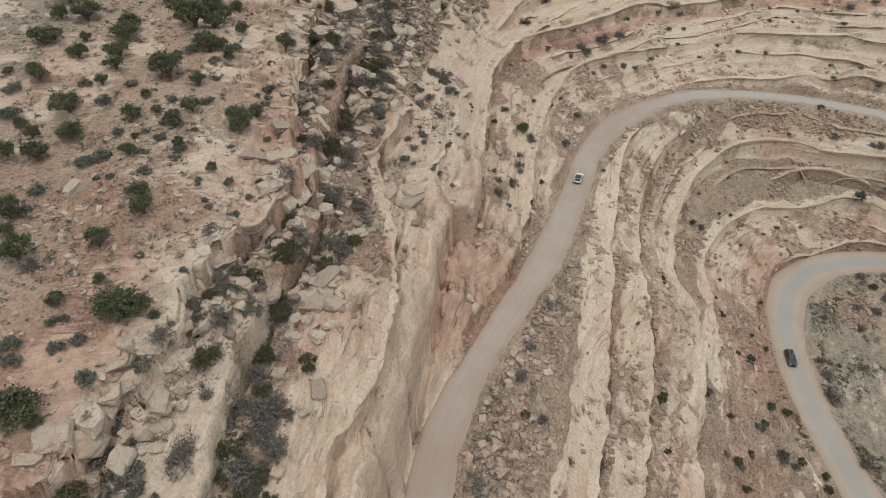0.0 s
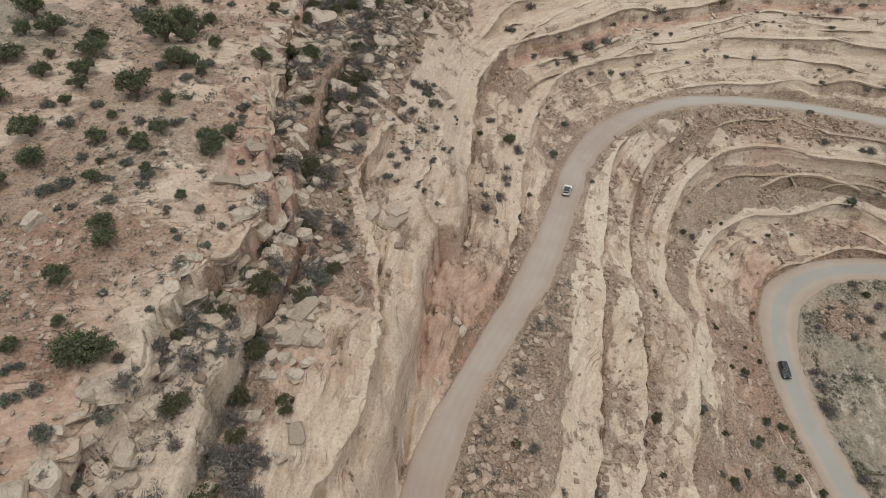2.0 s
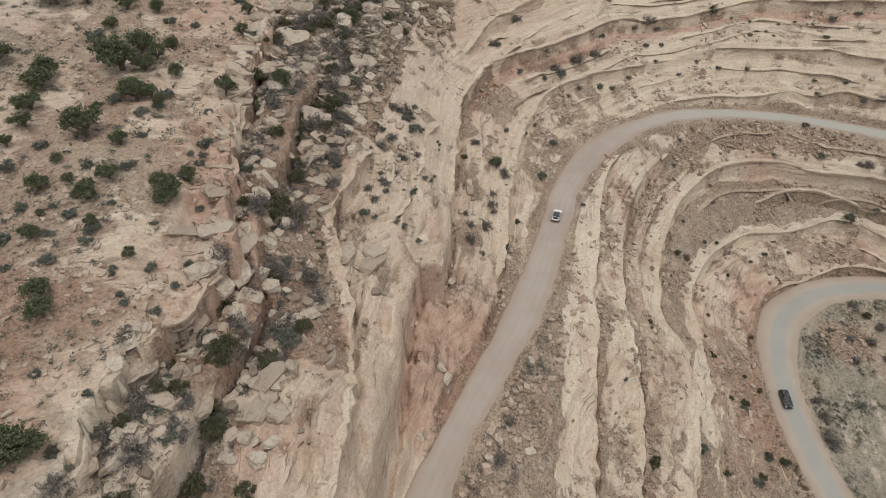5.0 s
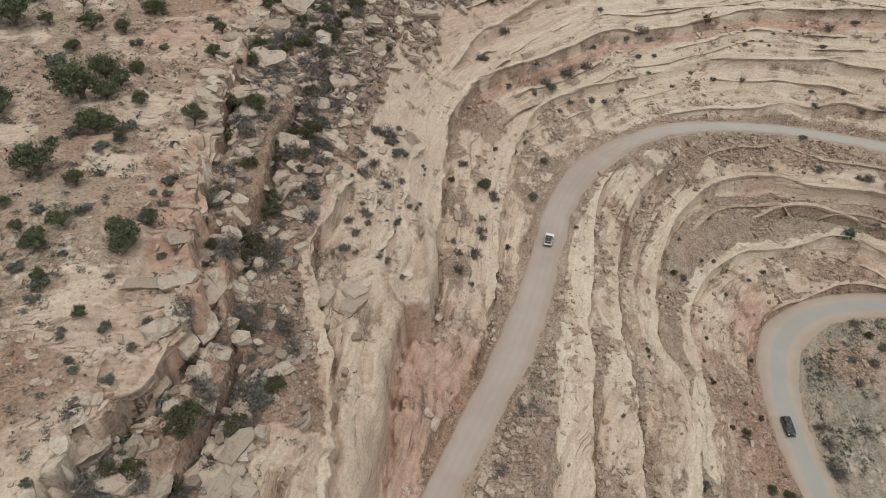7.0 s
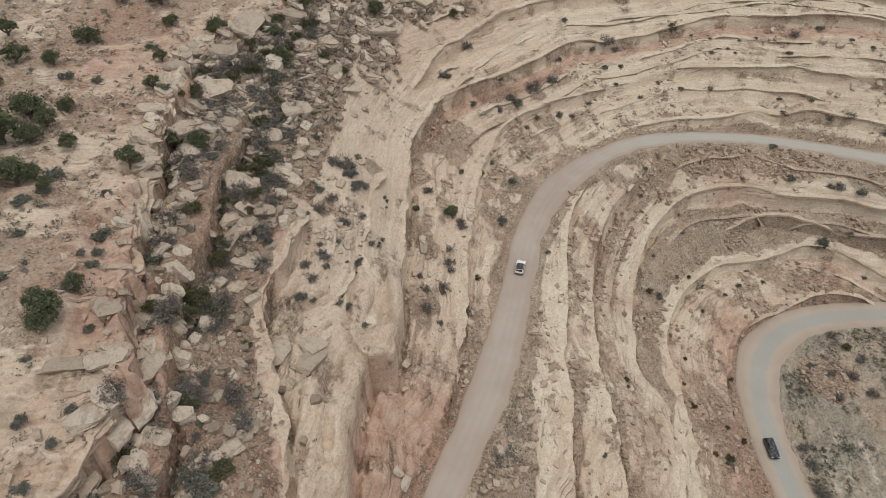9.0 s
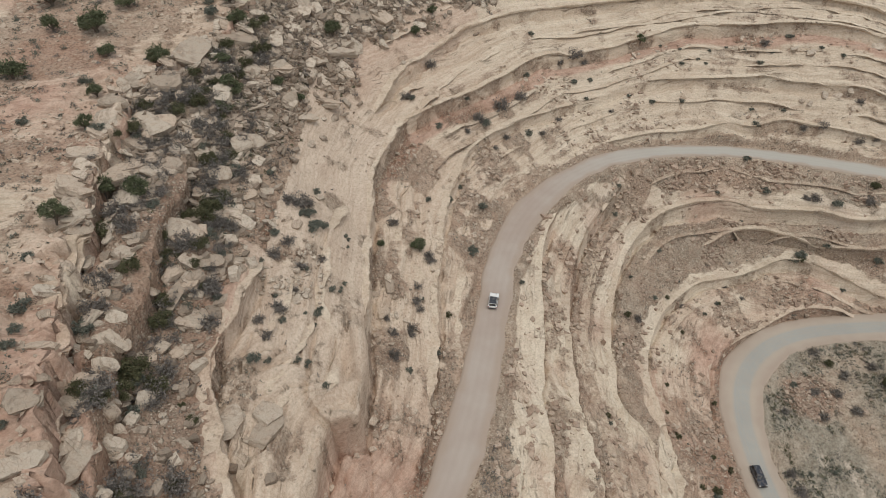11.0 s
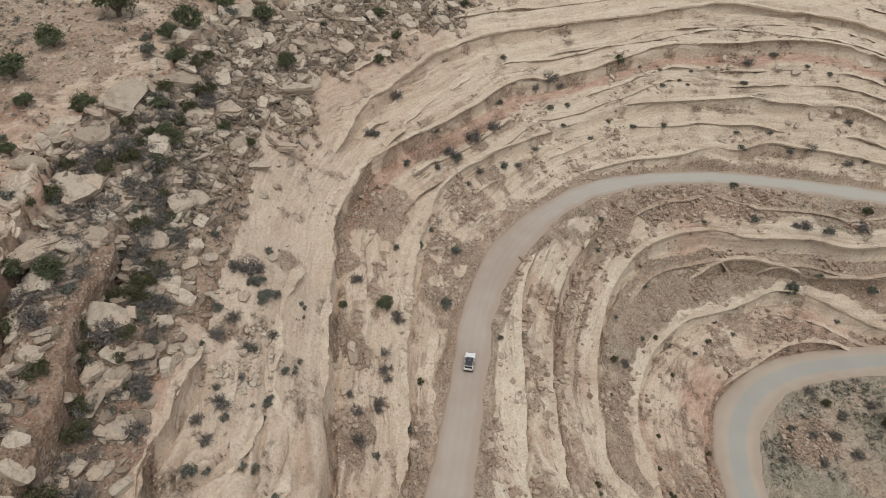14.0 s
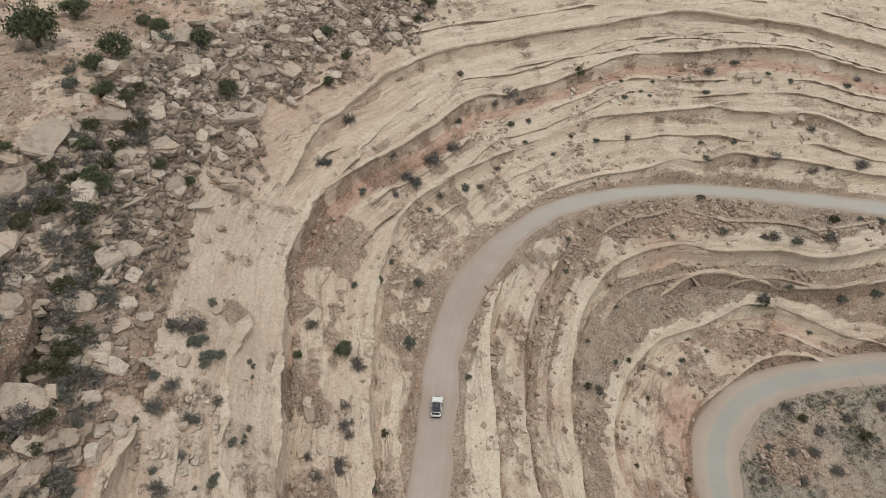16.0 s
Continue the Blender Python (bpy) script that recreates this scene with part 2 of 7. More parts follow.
def ledges(x, y):
    total = np.zeros(x.shape)
    plates = worley(x + 0.8 * fbm(x, y, 5.0, 17, 2), y, 2.6, 15)[0]
    for k, (name, cliff, reach, jag, chips, brow) in enumerate(LEDGES):
        total += step_of(x, y, LINES[name], cliff, reach, jag, 40 + 3 * k, chips, plates, brow)
    return total


def shoulders(road):
    """Heights along a road's middle and both its edges."""
    r = np.array(road, float)
    way = np.gradient(r[:, :2], axis=0)
    way /= np.hypot(*way.T)[:, None]
    side = np.c_[-way[:, 1], way[:, 0]]
    return np.vstack([r[:, :3], np.c_[r[:, :2] + side * (r[:, 3:4] + 0.1), r[:, 2] + 0.2], np.c_[r[:, :2] - side * (r[:, 3:4] + 1.0), r[:, 2] - 0.3]])


class Sheet:
    """The thin plate through the heights along the lines."""

    def __init__(self, nodes):
        nodes = np.array(nodes, float)
        self.xy = nodes[:, :2]
        n = len(nodes)
        k = self.kernel(self.xy) + np.eye(n) * 0.0004
        p = np.c_[np.ones(n), self.xy / 100]
        self.weights = np.linalg.solve(np.block([[k, p], [p.T, np.zeros((3, 3))]]), np.r_[nodes[:, 2], 0, 0, 0])

    def kernel(self, q):
        r2 = ((q[:, None] - self.xy[None]) ** 2).sum(-1) / 1e4
        return 0.5 * r2 * np.log(r2 + 1e-9)

    def __call__(self, x, y):
        q = np.c_[x.ravel(), y.ravel()]
        out = [self.kernel(b) @ self.weights[:-3] + np.c_[np.ones(len(b)), b / 100] @ self.weights[-3:] for b in np.array_split(q, max(1, len(q) // 20000))]
        return np.concatenate(out).reshape(x.shape)
# Rock ledges, from south to north and east, the high side on the left: x, y, the slope's height, the ledge's drop.
LINES = {
    "rim": [(-49.2, 14.2, 24.1, 3.4), (-39.7, 29.5, 26.4, 3.4), (-37.6, 32.7, 26.8, 3.4), (-35, 37.1, 27.7, 3.4), (-34.9, 39.7, 28.9, 3.4), (-32.1, 44.8, 30.1, 3.4), (-29.7, 47.9, 29.8, 3.4), (-30, 51.7, 31.1, 4.4), (-28.8, 54.9, 30.8, 4.4), (-27.1, 62.6, 30.3, 5.4), (-25, 66.7, 29.3, 5.4), (-23.6, 70.4, 29, 5.4), (-21.4, 77.8, 29.5, 5.4), (-22.6, 85.3, 30.8, 5.4), (-25.8, 99.9, 30.4, 5.4), (-26.9, 108.3, 31.3, 5.4), (-27.6, 122.4, 33, 5.4), (-27.2, 136, 33.2, 3.2), (-27.5, 146.3, 34.2, 2.2), (-18.9, 160.4, 33.9, 2.2), (-15.4, 165.3, 34, 2.2), (-11.7, 174.2, 35.6, 2.2), (-7.9, 185.7, 35, 2.2), (-3.2, 194, 32.7, 2.2), (1.3, 199.3, 32.5, 2.2), (11.3, 206.6, 32.2, 2.2), (31.4, 221.5, 31.4, 2.2)],
    "bench_lip": [(-26.6, 16.7, 13.9, 5.2), (-25.8, 31.7, 19.8, 5.2), (-24.9, 36.3, 21.5, 5.2), (-25.3, 41.6, 23.7, 5.2), (-23.8, 48, 25.2, 5.2), (-22.9, 51.3, 25.9, 5.2), (-22.3, 57.3, 26.4, 3.8), (-19.3, 68.3, 23.7, 3.8), (-18.7, 73.8, 24.5, 3.8), (-20.1, 81.5, 28.3, 3.8), (-21, 94.2, 25.8, 3.8), (-19.5, 106.4, 24.4, 3.8), (-17.6, 131.1, 27.3, 3.8), (-16.9, 140.3, 28.6, 3.8)],
    "slick_lip": [(-14, 28, 15.2, 2.6), (-13.3, 36.6, 16.2, 2.6), (-13.4, 40.3, 16.9, 2.6), (-11.5, 43.4, 17.4, 2.6), (-9.6, 47.6, 17.6, 2.6), (-8.3, 51.2, 17.5, 2.6), (-7.1, 55.9, 17.4, 2.6), (-6.8, 61.8, 17.2, 2.6), (-7.3, 66.8, 17, 3), (-8.2, 74.3, 16.8, 3.4), (-9.1, 80.5, 17.1, 3.6), (-9.8, 84, 17.4, 3.6), (-12, 91.9, 18, 3.6), (-12.3, 99.3, 18.4, 3.6), (-7.5, 111.9, 19.2, 3.6), (-6.2, 119.3, 18.5, 3.6)],
    "tongue": [(5.3, 133.8, 13.6, 1.3), (3.1, 122.5, 15.6, 1.3), (1.6, 116.7, 14.8, 1.3), (1, 108.3, 14, 1.3), (0.4, 102.3, 13.5, 1.3), (0.1, 97.2, 13.2, 1.6), (0, 94.5, 12.6, 2), (1, 93.2, 11.6, 2.2), (2.9, 92.8, 10.6, 2.2), (4.9, 94.6, 9.6, 2), (6.1, 97.6, 9.2, 1.6), (7, 106, 9.6, 1)],
    "wall_lip": [(-7.3, 11.2, 6.8, 15), (-6.5, 36.2, 6.8, 15), (-6.2, 41.9, 6.9, 15), (-6.1, 48.3, 7.1, 14.5), (-5.3, 56.1, 7.2, 13), (-3.3, 65.5, 8.2, 9), (-1.7, 76.2, 6.1, 8), (-0.6, 85.4, 9.2, 7.5), (0.6, 90.6, 8.3, 7), (1.7, 93.4, 8, 7), (5, 94.3, 5.5, 6), (6.7, 101.6, 8.2, 4.5), (7.9, 117.8, 8, 3.5), (9.5, 131.6, 8.8, 3), (11.1, 144.7, 10.2, 2.4), (12.3, 151, 10.6, 2.4), (14.7, 157, 10.3, 2.4), (20.1, 167.1, 11.8, 2.4), (30.3, 176.5, 10.9, 2.4), (44.5, 186.1, 10.1, 2.4), (60.2, 198.7, 9.7, 2.6), (71.6, 202.2, 8.1, 2.6), (91.7, 206.4, 9, 2.6), (106.9, 208, 11.4, 2.6), (125.4, 200.8, 13.3, 2.6), (154.8, 193.3, 11.7, 2.6), (174.2, 189.5, 6.1, 2.6), (198.7, 184.7, 1.9, 2.6)],
    "bench_two": [(4.2, 69, -1.6, 1.8), (8.6, 80, -3.1, 1.8), (11.5, 85.7, -3.9, 1.8), (18.2, 112, -1.6, 1.8), (20.8, 125.8, 0.2, 1.8), (23.1, 136.2, 2.6, 1.8), (27.1, 150.8, 1.1, 1.8), (33, 163.7, 2.6, 1.8), (38, 170.3, 3.1, 1.8), (44.2, 175.3, 2.9, 1.8), (53.7, 181.6, 2, 1.8), (67.3, 188.8, 0.2, 1.8), (84.2, 194.2, 1.8, 1.8), (98, 194.2, 2.7, 1.8), (121.6, 190.3, 3.4, 1.8), (130.6, 186.4, 3, 1.8), (149.3, 181, 1.6, 1.8), (166.5, 175.8, -4.6, 1.8), (190.4, 168.6, -7.7, 1.8)],
    "top_lip": [(13.2, 164.9, 14.5, 2.2), (15.8, 170.1, 15.8, 2.2), (20.1, 177.8, 17.5, 2.2), (28.2, 187.6, 17.1, 2.2), (40.1, 198.5, 19, 2.2), (59.7, 211.7, 17.4, 2.2), (84.6, 217.9, 15.9, 2.2), (108.7, 217.2, 17.2, 2.2), (123.4, 214, 19.4, 2.2), (143, 204.4, 19, 2.2), (178.1, 196.6, 10.7, 2.2), (202.5, 191.1, 5.6, 2.2)],
    "cut_lip": [(73.4, 180.4, -6.2, 1.5), (89.4, 182.9, -6.5, 1.5), (109.4, 182.8, -5, 1.5), (126, 180.6, -4.9, 1.5), (139.6, 175.7, -6.4, 1.5), (162.6, 168.3, -10.6, 1.5), (186.4, 160.5, -12.2, 1.5)],
    "ledge_a": [(16.9, 30, -11.1, 2.8), (22.6, 49.2, -9.5, 2.8), (26.3, 60.6, -10.7, 2.8), (30.6, 75.6, -13.3, 2.8), (33.4, 94.6, -8.3, 2.8), (38.8, 116.6, -8.2, 2.8), (46.4, 142.4, -8.3, 2.8), (53.8, 154.7, -6.9, 2.8)],
    "ledge_b": [(25.3, 32.7, -14.5, 3.2), (31.6, 51.7, -14.9, 3.2), (35.7, 64.8, -17.3, 3.2), (39.7, 76.3, -19.4, 3.2), (42.5, 90.3, -14.5, 3.2), (43.2, 107.7, -12.6, 3.2), (48.9, 129.3, -15.6, 3.2), (58.9, 149.6, -14.9, 3.2), (67.6, 159.4, -13.3, 3.2), (76, 168, -11.1, 3.2)],
    "ledge_c": [(38.2, 36.5, -20.9, 3.4), (44.6, 55.5, -23.1, 3.4), (45.8, 64.4, -23.4, 3.4), (51.6, 76.2, -25.8, 3.4), (55.2, 88.3, -23.9, 3.4), (59.6, 105.8, -27.3, 3.4), (54.3, 111.1, -21.6, 3.4), (59.3, 128.9, -23.3, 3.4), (67.9, 146.3, -22.4, 3.4), (77.2, 157.7, -21.2, 3.4), (86.1, 162.8, -18.5, 3.4), (104.2, 166.1, -19.3, 3.4), (115.7, 161.5, -20.4, 3.4), (127.8, 157.3, -19.2, 3.4), (136.2, 152.9, -19.9, 3.4), (151.4, 150.4, -18.1, 3.4), (176, 146.2, -19.6, 3.4)],
    "ledge_d": [(96.8, 158.2, -26.6, 2.8), (108.8, 160.8, -25.2, 2.8), (118.7, 155.8, -24.7, 2.8), (128.8, 149.9, -25.9, 2.8), (149, 145.3, -24.2, 2.8), (173.4, 139.8, -23.3, 2.8)],
    "ledge_e": [(60, 86.5, -30.1, 2.6), (65.1, 107.5, -30.7, 2.6), (66.3, 121.1, -29.3, 2.6), (72.2, 132.6, -31, 2.6), (80.5, 141.5, -30.3, 2.6), (93.8, 148.2, -30.1, 2.6), (113.6, 151.3, -29.8, 2.6), (119.9, 149.6, -28.4, 2.6), (128.5, 145.8, -30.3, 2.6), (144.8, 136.5, -34.8, 2.6), (166.5, 124.1, -33.1, 2.6)],
    "ledge_f": [(78.7, 49, -40.5, 1.8), (76.9, 68.9, -40.6, 1.8), (76.2, 80, -39.9, 1.8), (75, 90.3, -38.3, 1.8), (76.8, 102.9, -35.9, 1.8), (83, 120.1, -37.5, 1.8), (86.9, 127.9, -37.6, 1.8), (98.4, 134.3, -36.7, 1.8), (115.1, 140, -36.6, 1.8), (126.9, 138.3, -36.5, 1.8), (143.1, 132.8, -36.9, 1.8), (166.7, 124.6, -32.9, 1.8)],
}
# name, width of the wall, reach of the shelves, raggedness, size of the broken teeth, width of the rounded brow
LEDGES = [
    ("rim", 0.6, 6, 1.5, 1.5, 0),
    ("bench_lip", 0.6, 7, 0.6, 0.3, 1.2),
    ("slick_lip", 0.6, 5, 0.5, 0.5, 0.8),
    ("wall_lip", 0.8, 8, 0.35, 0.1, 1.0),
    ("tongue", 0.4, 2.2, 0.25, 0.1, 0.8),
    ("bench_two", 0.6, 5, 0.6, 0.4, 0.5),
    ("top_lip", 0.5, 8, 0.5, 0, 1.5),
    ("cut_lip", 0.6, 4, 0.5, 0.4, 0.8),
    ("ledge_a", 0.6, 4.5, 0.6, 0.6, 0.6),
    ("ledge_b", 0.6, 4.5, 0.6, 0.6, 0.6),
    ("ledge_c", 0.6, 6, 0.6, 0.4, 1.6),
    ("ledge_d", 0.6, 4.5, 0.5, 0.4, 1.2),
    ("ledge_e", 0.6, 5, 0.7, 0.6, 0.8),
    ("ledge_f", 0.6, 4, 0.5, 0.4, 0.6),
]
# Even ground between the ledges: x, y, height.
GROUND_LINES = {
    "mesa_swell": [(-85, 100, 39.8), (-66, 130, 37.5), (-52, 165, 38.4), (-38, 195, 39.2), (-25, 225, 43.4)],
    "mesa_edge": [(-55, 30, 31), (-56, 50, 34.9), (-50, 75, 34.1), (-44, 95, 36.5), (-40, 125, 35.4)],
    "talus": [(-20, 150, 32.6), (-8, 165, 30.7), (2, 178, 27.8), (12, 190, 27.7), (25, 205, 27.4)],
    "gully": [(-16, 100, 21.8), (-12, 125, 22.8), (-8, 140, 23.4)],
    "spur": [(3.8, 124.4, 16.8)],
    "wash": [(-4, 85, 13.6), (-4, 100, 16.3), (0, 118, 16.2), (3, 140, 15.1), (8, 158, 15.7)],
    "slope_a": [(12, 50, -3.7), (16, 70, -4.2), (23, 85, -4.8), (30, 104, -5.6)],
    "shelf_b": [(36, 75, -17.6), (39, 90, -13.2), (41, 110, -10.6), (50, 140, -14.4)],
    "slope_c": [(48, 90, -17), (50, 115, -16.9), (60, 140, -23.3), (75, 163, -16.2), (100, 171, -13.2), (130, 163, -14.2)],
    "slope_d": [(57, 75, -30.2), (62, 95, -30.4), (64, 115, -28.6), (75, 145, -26.3), (100, 160, -26.1), (125, 153, -24.3)],
    "slope_e": [(63, 70, -34.3), (68, 90, -35.2), (72, 110, -34.3), (78, 128, -34.9), (100, 143, -33.6), (130, 140, -35.5)],
    "loop": [(98, 75, -43), (103, 90, -43.6), (105, 105, -43.5), (112, 118, -41.9), (130, 118, -40), (150, 115, -39.3)],
    "dome": [(40, 215, 26.2), (70, 225, 22.1), (100, 228, 22.3), (150, 215, 24.2), (185, 203, 14.1)],
    "gorge": [(0, 70, 0.6), (3, 78, 3.6), (6, 90, 2.1), (10, 100, 4.7), (14, 112, 1.6), (16, 125, 3.3), (22, 145, 3.7), (30, 165, 5)],
    "bank": [(24, 112, -4.2), (27, 125, -3.7), (34, 147, -3.7), (48, 168, -3.3), (65, 180, -4.2), (90, 187, -3.4), (120, 183, -5.5), (150, 172, -8.5)],
}
# Roads: x, y, height, half width.
UPPER_ROAD = [(-11.5, 0.7, -1.2, 3.5), (-2.1, 44.7, -1.9, 3.5), (0.2, 55.4, -2.2, 3.3), (4, 65.7, -2.8, 2.9), (9, 75.6, -3.2, 2.7), (14.4, 85.2, -3.6, 3.1), (19.7, 94.9, -4, 3.5), (24.3, 104.9, -4.3, 3.4), (28.4, 115.2, -4.5, 3.3), (32.2, 125.6, -4.8, 3.3), (36.2, 135.9, -5.1, 3.3), (41.1, 145.7, -5.5, 3.6), (47.5, 154.6, -5.9, 3.9), (55.3, 162.3, -6.3, 3.6), (64.1, 168.9, -6.9, 3.1), (73.8, 173.8, -7.5, 3.1), (84.3, 176.4, -8.4, 3.1), (95.3, 177.3, -9.3, 2.8), (106.3, 177, -10.2, 2.7), (117.1, 175.1, -11.1, 2.8), (127.6, 171.7, -11.8, 3.1), (137.9, 167.7, -12.4, 3.3), (148.1, 163.5, -13, 3.6), (158.3, 159.3, -13.6, 3.8), (213.8, 136.3, -15.3, 3.8)]
LOWER_ROAD = [(91, 27.1, -43.3, 3.5), (86.5, 66.8, -42.2, 3.5), (85.5, 76.2, -41.7, 3.3), (84.9, 85.7, -41.1, 3.4), (85.2, 95.1, -40.6, 3.5), (86.3, 104.5, -40, 3.6), (88.6, 113.7, -39.5, 4.1), (92.7, 122, -39, 4.5), (99.1, 128.4, -38.6, 4.5), (107.4, 132.5, -38.4, 4.2), (116.5, 134, -38.2, 4), (125.9, 133.6, -37.9, 4), (135.3, 132.4, -37.6, 4), (144.7, 130.8, -37.4, 4.2), (203.9, 121.3, -36.8, 4.2)]

# ---- the ground sheet ----
# heights of the finished ground here and there: x, y, height
SPOTS = np.array([(-16.4, 58.3, 22.3), (-18.9, 48.8, 21.6), (-21.9, 40.8, 21.9), (-16.3, 65.6, 22.5), (-30.5, 41.5, 26), (-26.8, 51.7, 30.2), (-30.6, 50.5, 29.8), (-35.9, 39.2, 29.9),
                  (-15.4, 75, 22.8), (-9.8, 46.8, 18.9), (-11.5, 70.1, 22.2), (-15.5, 83.4, 22), (-21.2, 81.4, 28.4), (-17, 114.3, 25.4), (-14.8, 113.7, 25.2), (-5, 76.5, 14.4), (-31.7, 46.9, 31), (-14.5, 45.7, 19.6)], float)
SPOTS[:, 2] -= ledges(SPOTS[:, 0], SPOTS[:, 1])
EDGES = np.vstack([shoulders(UPPER_ROAD[1:-1]), shoulders(LOWER_ROAD[1:-1])])
EDGE_STEPS = ledges(EDGES[:, 0], EDGES[:, 1])
EDGES[:, 2] -= EDGE_STEPS
EDGES = EDGES[np.abs(EDGE_STEPS) < 4]
SHEET = Sheet(np.vstack([np.array(v)[:, :3] for v in (*LINES.values(), *GROUND_LINES.values())] + [SPOTS, EDGES]))
ROADS = [curve(UPPER_ROAD, 1.5), curve(LOWER_ROAD, 1.5)]
X0, X1, Y0, Y1, CELL = -92.0, 192.0, 24.0, 232.0, 0.38


def terraces(z, x, y, thick, seed):
    """Bedded rock: heights drawn towards flat beds of uneven strength."""
    q = z / thick + 0.35 * straight(x, y) * fbm(x, y, 22.0, seed, 3)
    bed = np.floor(q)
    part_up = q - bed
    hard = 0.35 + 0.65 * hashed(bed.astype(np.int64), bed.astype(np.int64) * 0 + 7, seed)
    return (smooth(0.8, 1.0, part_up) - part_up) * thick * hard


def heights(x, y):
    """Height, and shares of slickrock, red soil, grey soil and stones, over the plan."""
    cx, cy = np.clip(x, X0 - 10, X1 + 10), np.clip(y, Y0 - 10, Y1 + 10)
    side = {k: beside(cx, cy, LINES[k])[0] for k in ("rim", "bench_lip", "slick_lip", "wall_lip", "bench_two", "top_lip", "ledge_a", "ledge_b", "ledge_c", "ledge_e")}
    z = SHEET(cx, cy) + ledges(cx, cy)
    blot = fbm(cx, cy, 9.0, 3, 4)
    wobble = 1.6 * fbm(cx, cy, 6.0, 8, 3)
    broad = 10.0 * fbm(cx, cy, 15.0, 9, 4)
    roads = [beside(cx, cy, r, (2, 3)) for r in ROADS]
    up = roads[0][0]
    mesa = smooth(-0.5, 1.0, side["rim"] + 0.5 * wobble)
    # pale bedrock: the wash and the wall beside the road, the dome, the bands under the road
    wash = smooth(-1, 0.3, side["wall_lip"] + 0.3 * wobble + 7 * smooth(82, 68, cy)) * smooth(-2, 1, up - 3.2)
    wash = wash * smooth(2.0, -0.5, np.where(cy > 66, side["slick_lip"] + broad * smooth(100, 125, cy), -cx - 13.5 - 0.14 * np.clip(68 - cy, 0, 60)) + wobble)
    wash = wash * smooth(172, 160, cy + 2 * wobble)
    dome = smooth(-0.5, 0.5, side["wall_lip"]) * smooth(8, 14, cx + wobble) * smooth(150, 160, cy) * smooth(45, 38, side["wall_lip"])
    north = smooth(6, 9, side["top_lip"] + wobble + 0.5 * broad) * smooth(158, 167, cy + 0.5 * broad) * smooth(66, 56, cx + 2 * wobble) * (1 - mesa)
    dome = dome * (1 - north) * smooth(24, 18, side["top_lip"] + wobble - 10 * smooth(40, 70, cx))
    ne = smooth(45, 65, cx) * smooth(-1, 1, up - 3) * (0.35 + 0.65 * smooth(-0.6, 0.0, blot + 0.35))
    band = smooth(6.5, 5.0, side["ledge_a"] + wobble) * smooth(-1.5, -0.5, side["ledge_a"])
    band = np.maximum(band, smooth(6.5, 5, side["ledge_b"] + wobble) * smooth(-1.5, -0.5, side["ledge_b"]) * smooth(-0.4, 0.3, blot + 0.3))
    band = np.maximum(band, smooth(4.0, 2.5, side["ledge_c"] + wobble) * smooth(-2.5, -1.0, side["ledge_c"]))
    band = np.maximum(band, smooth(2.5, 1.5, side["ledge_e"] + wobble) * smooth(-2.0, -1.0, side["ledge_e"]))
    mid = smooth(4.5, 2.5, side["bench_two"] + 1.5 * wobble) * smooth(-2, -1, side["bench_two"])
    mid = np.maximum(mid, 0.8 * smooth(2, 4, up) * smooth(1, -1, side["wall_lip"]) * smooth(-0.2, 0.25, fbm(cx, cy, 6.0, 83, 4)))
    lips = np.maximum(0.9 * smooth(8.0, 5.0, side["bench_lip"] + wobble) * smooth(-2, -1, side["bench_lip"]) * smooth(64, 54, cy), smooth(9.0, 3.0, side["rim"] + 2.2 * wobble) * smooth(-2.5, -1, side["rim"]), 0.85 * smooth(6.0, 3.5, side["bench_lip"] + 1.2 * wobble) * smooth(-2.5, -1.2, side["bench_lip"]) * smooth(138, 125, cy))
    patch = mesa * (0.08 + 0.6 * smooth(0.0, 0.5, blot + 0.3 * smooth(-60, -75, cx) + 0.1 * smooth(120, 150, cy)))
    scree = (1 - mesa) * smooth(-30, -22, side["rim"]) * np.where(cx < 45, 1.0, 0.0) * (1 - wash) * smooth(118, 150, cy + wobble) * (1 - smooth(-3, 0, cx - 12 - 0.9 * (cy - 165)))
    scree = np.maximum(scree, north)
    gully = smooth(0.5, -1, side["wall_lip"]) * smooth(-2, 1, up - 3) * smooth(112, 92, cy) * smooth(66, 74, cy)
    # inside the bend: a pale dry flat and a heap of rusty stones
    flat = smooth(1, 5, -roads[1][0]) * smooth(1.15, 0.8, np.hypot((cx - 104) / 9, (cy - 90) / 17) + 0.1 * wobble)
    tip = smooth(1, 5, -roads[1][0]) * smooth(1.1, 0.6, np.hypot((cx - 109) / 9, (cy - 118) / 6) + 0.15 * wobble)
    lower = smooth(-0.5, -2.0, side["ledge_e"]) * smooth(1.0, 4.0, roads[1][0]) * smooth(-2, -8, up) * smooth(150, 135, cx)
    sandy = smooth(0.5, 2.5, side["ledge_c"]) * smooth(-1.0, -2.5, side["ledge_b"]) * smooth(150, 125, cy)
    slick = np.clip(np.maximum.reduce([0.42 * sandy, lower * (0.3 + 0.35 * smooth(112, 125, cy)), 0.35 * flat, wash, dome, ne, band, mid, lips, patch, gully * (0.45 + 0.55 * smooth(-0.7, -0.2, blot))]), 0, 1)
    slick = np.clip(slick * (0.45 + 0.75 * smooth(-0.7, 0.35, fbm(cx, cy, 4.5, 97, 4))), 0, 1)
    bench = (1 - mesa) * smooth(-1, 1, side["slick_lip"]) * smooth(140, 120, cy)
    loop = smooth(1, 5, -roads[1][0])
    under = smooth(-2, -8, up)
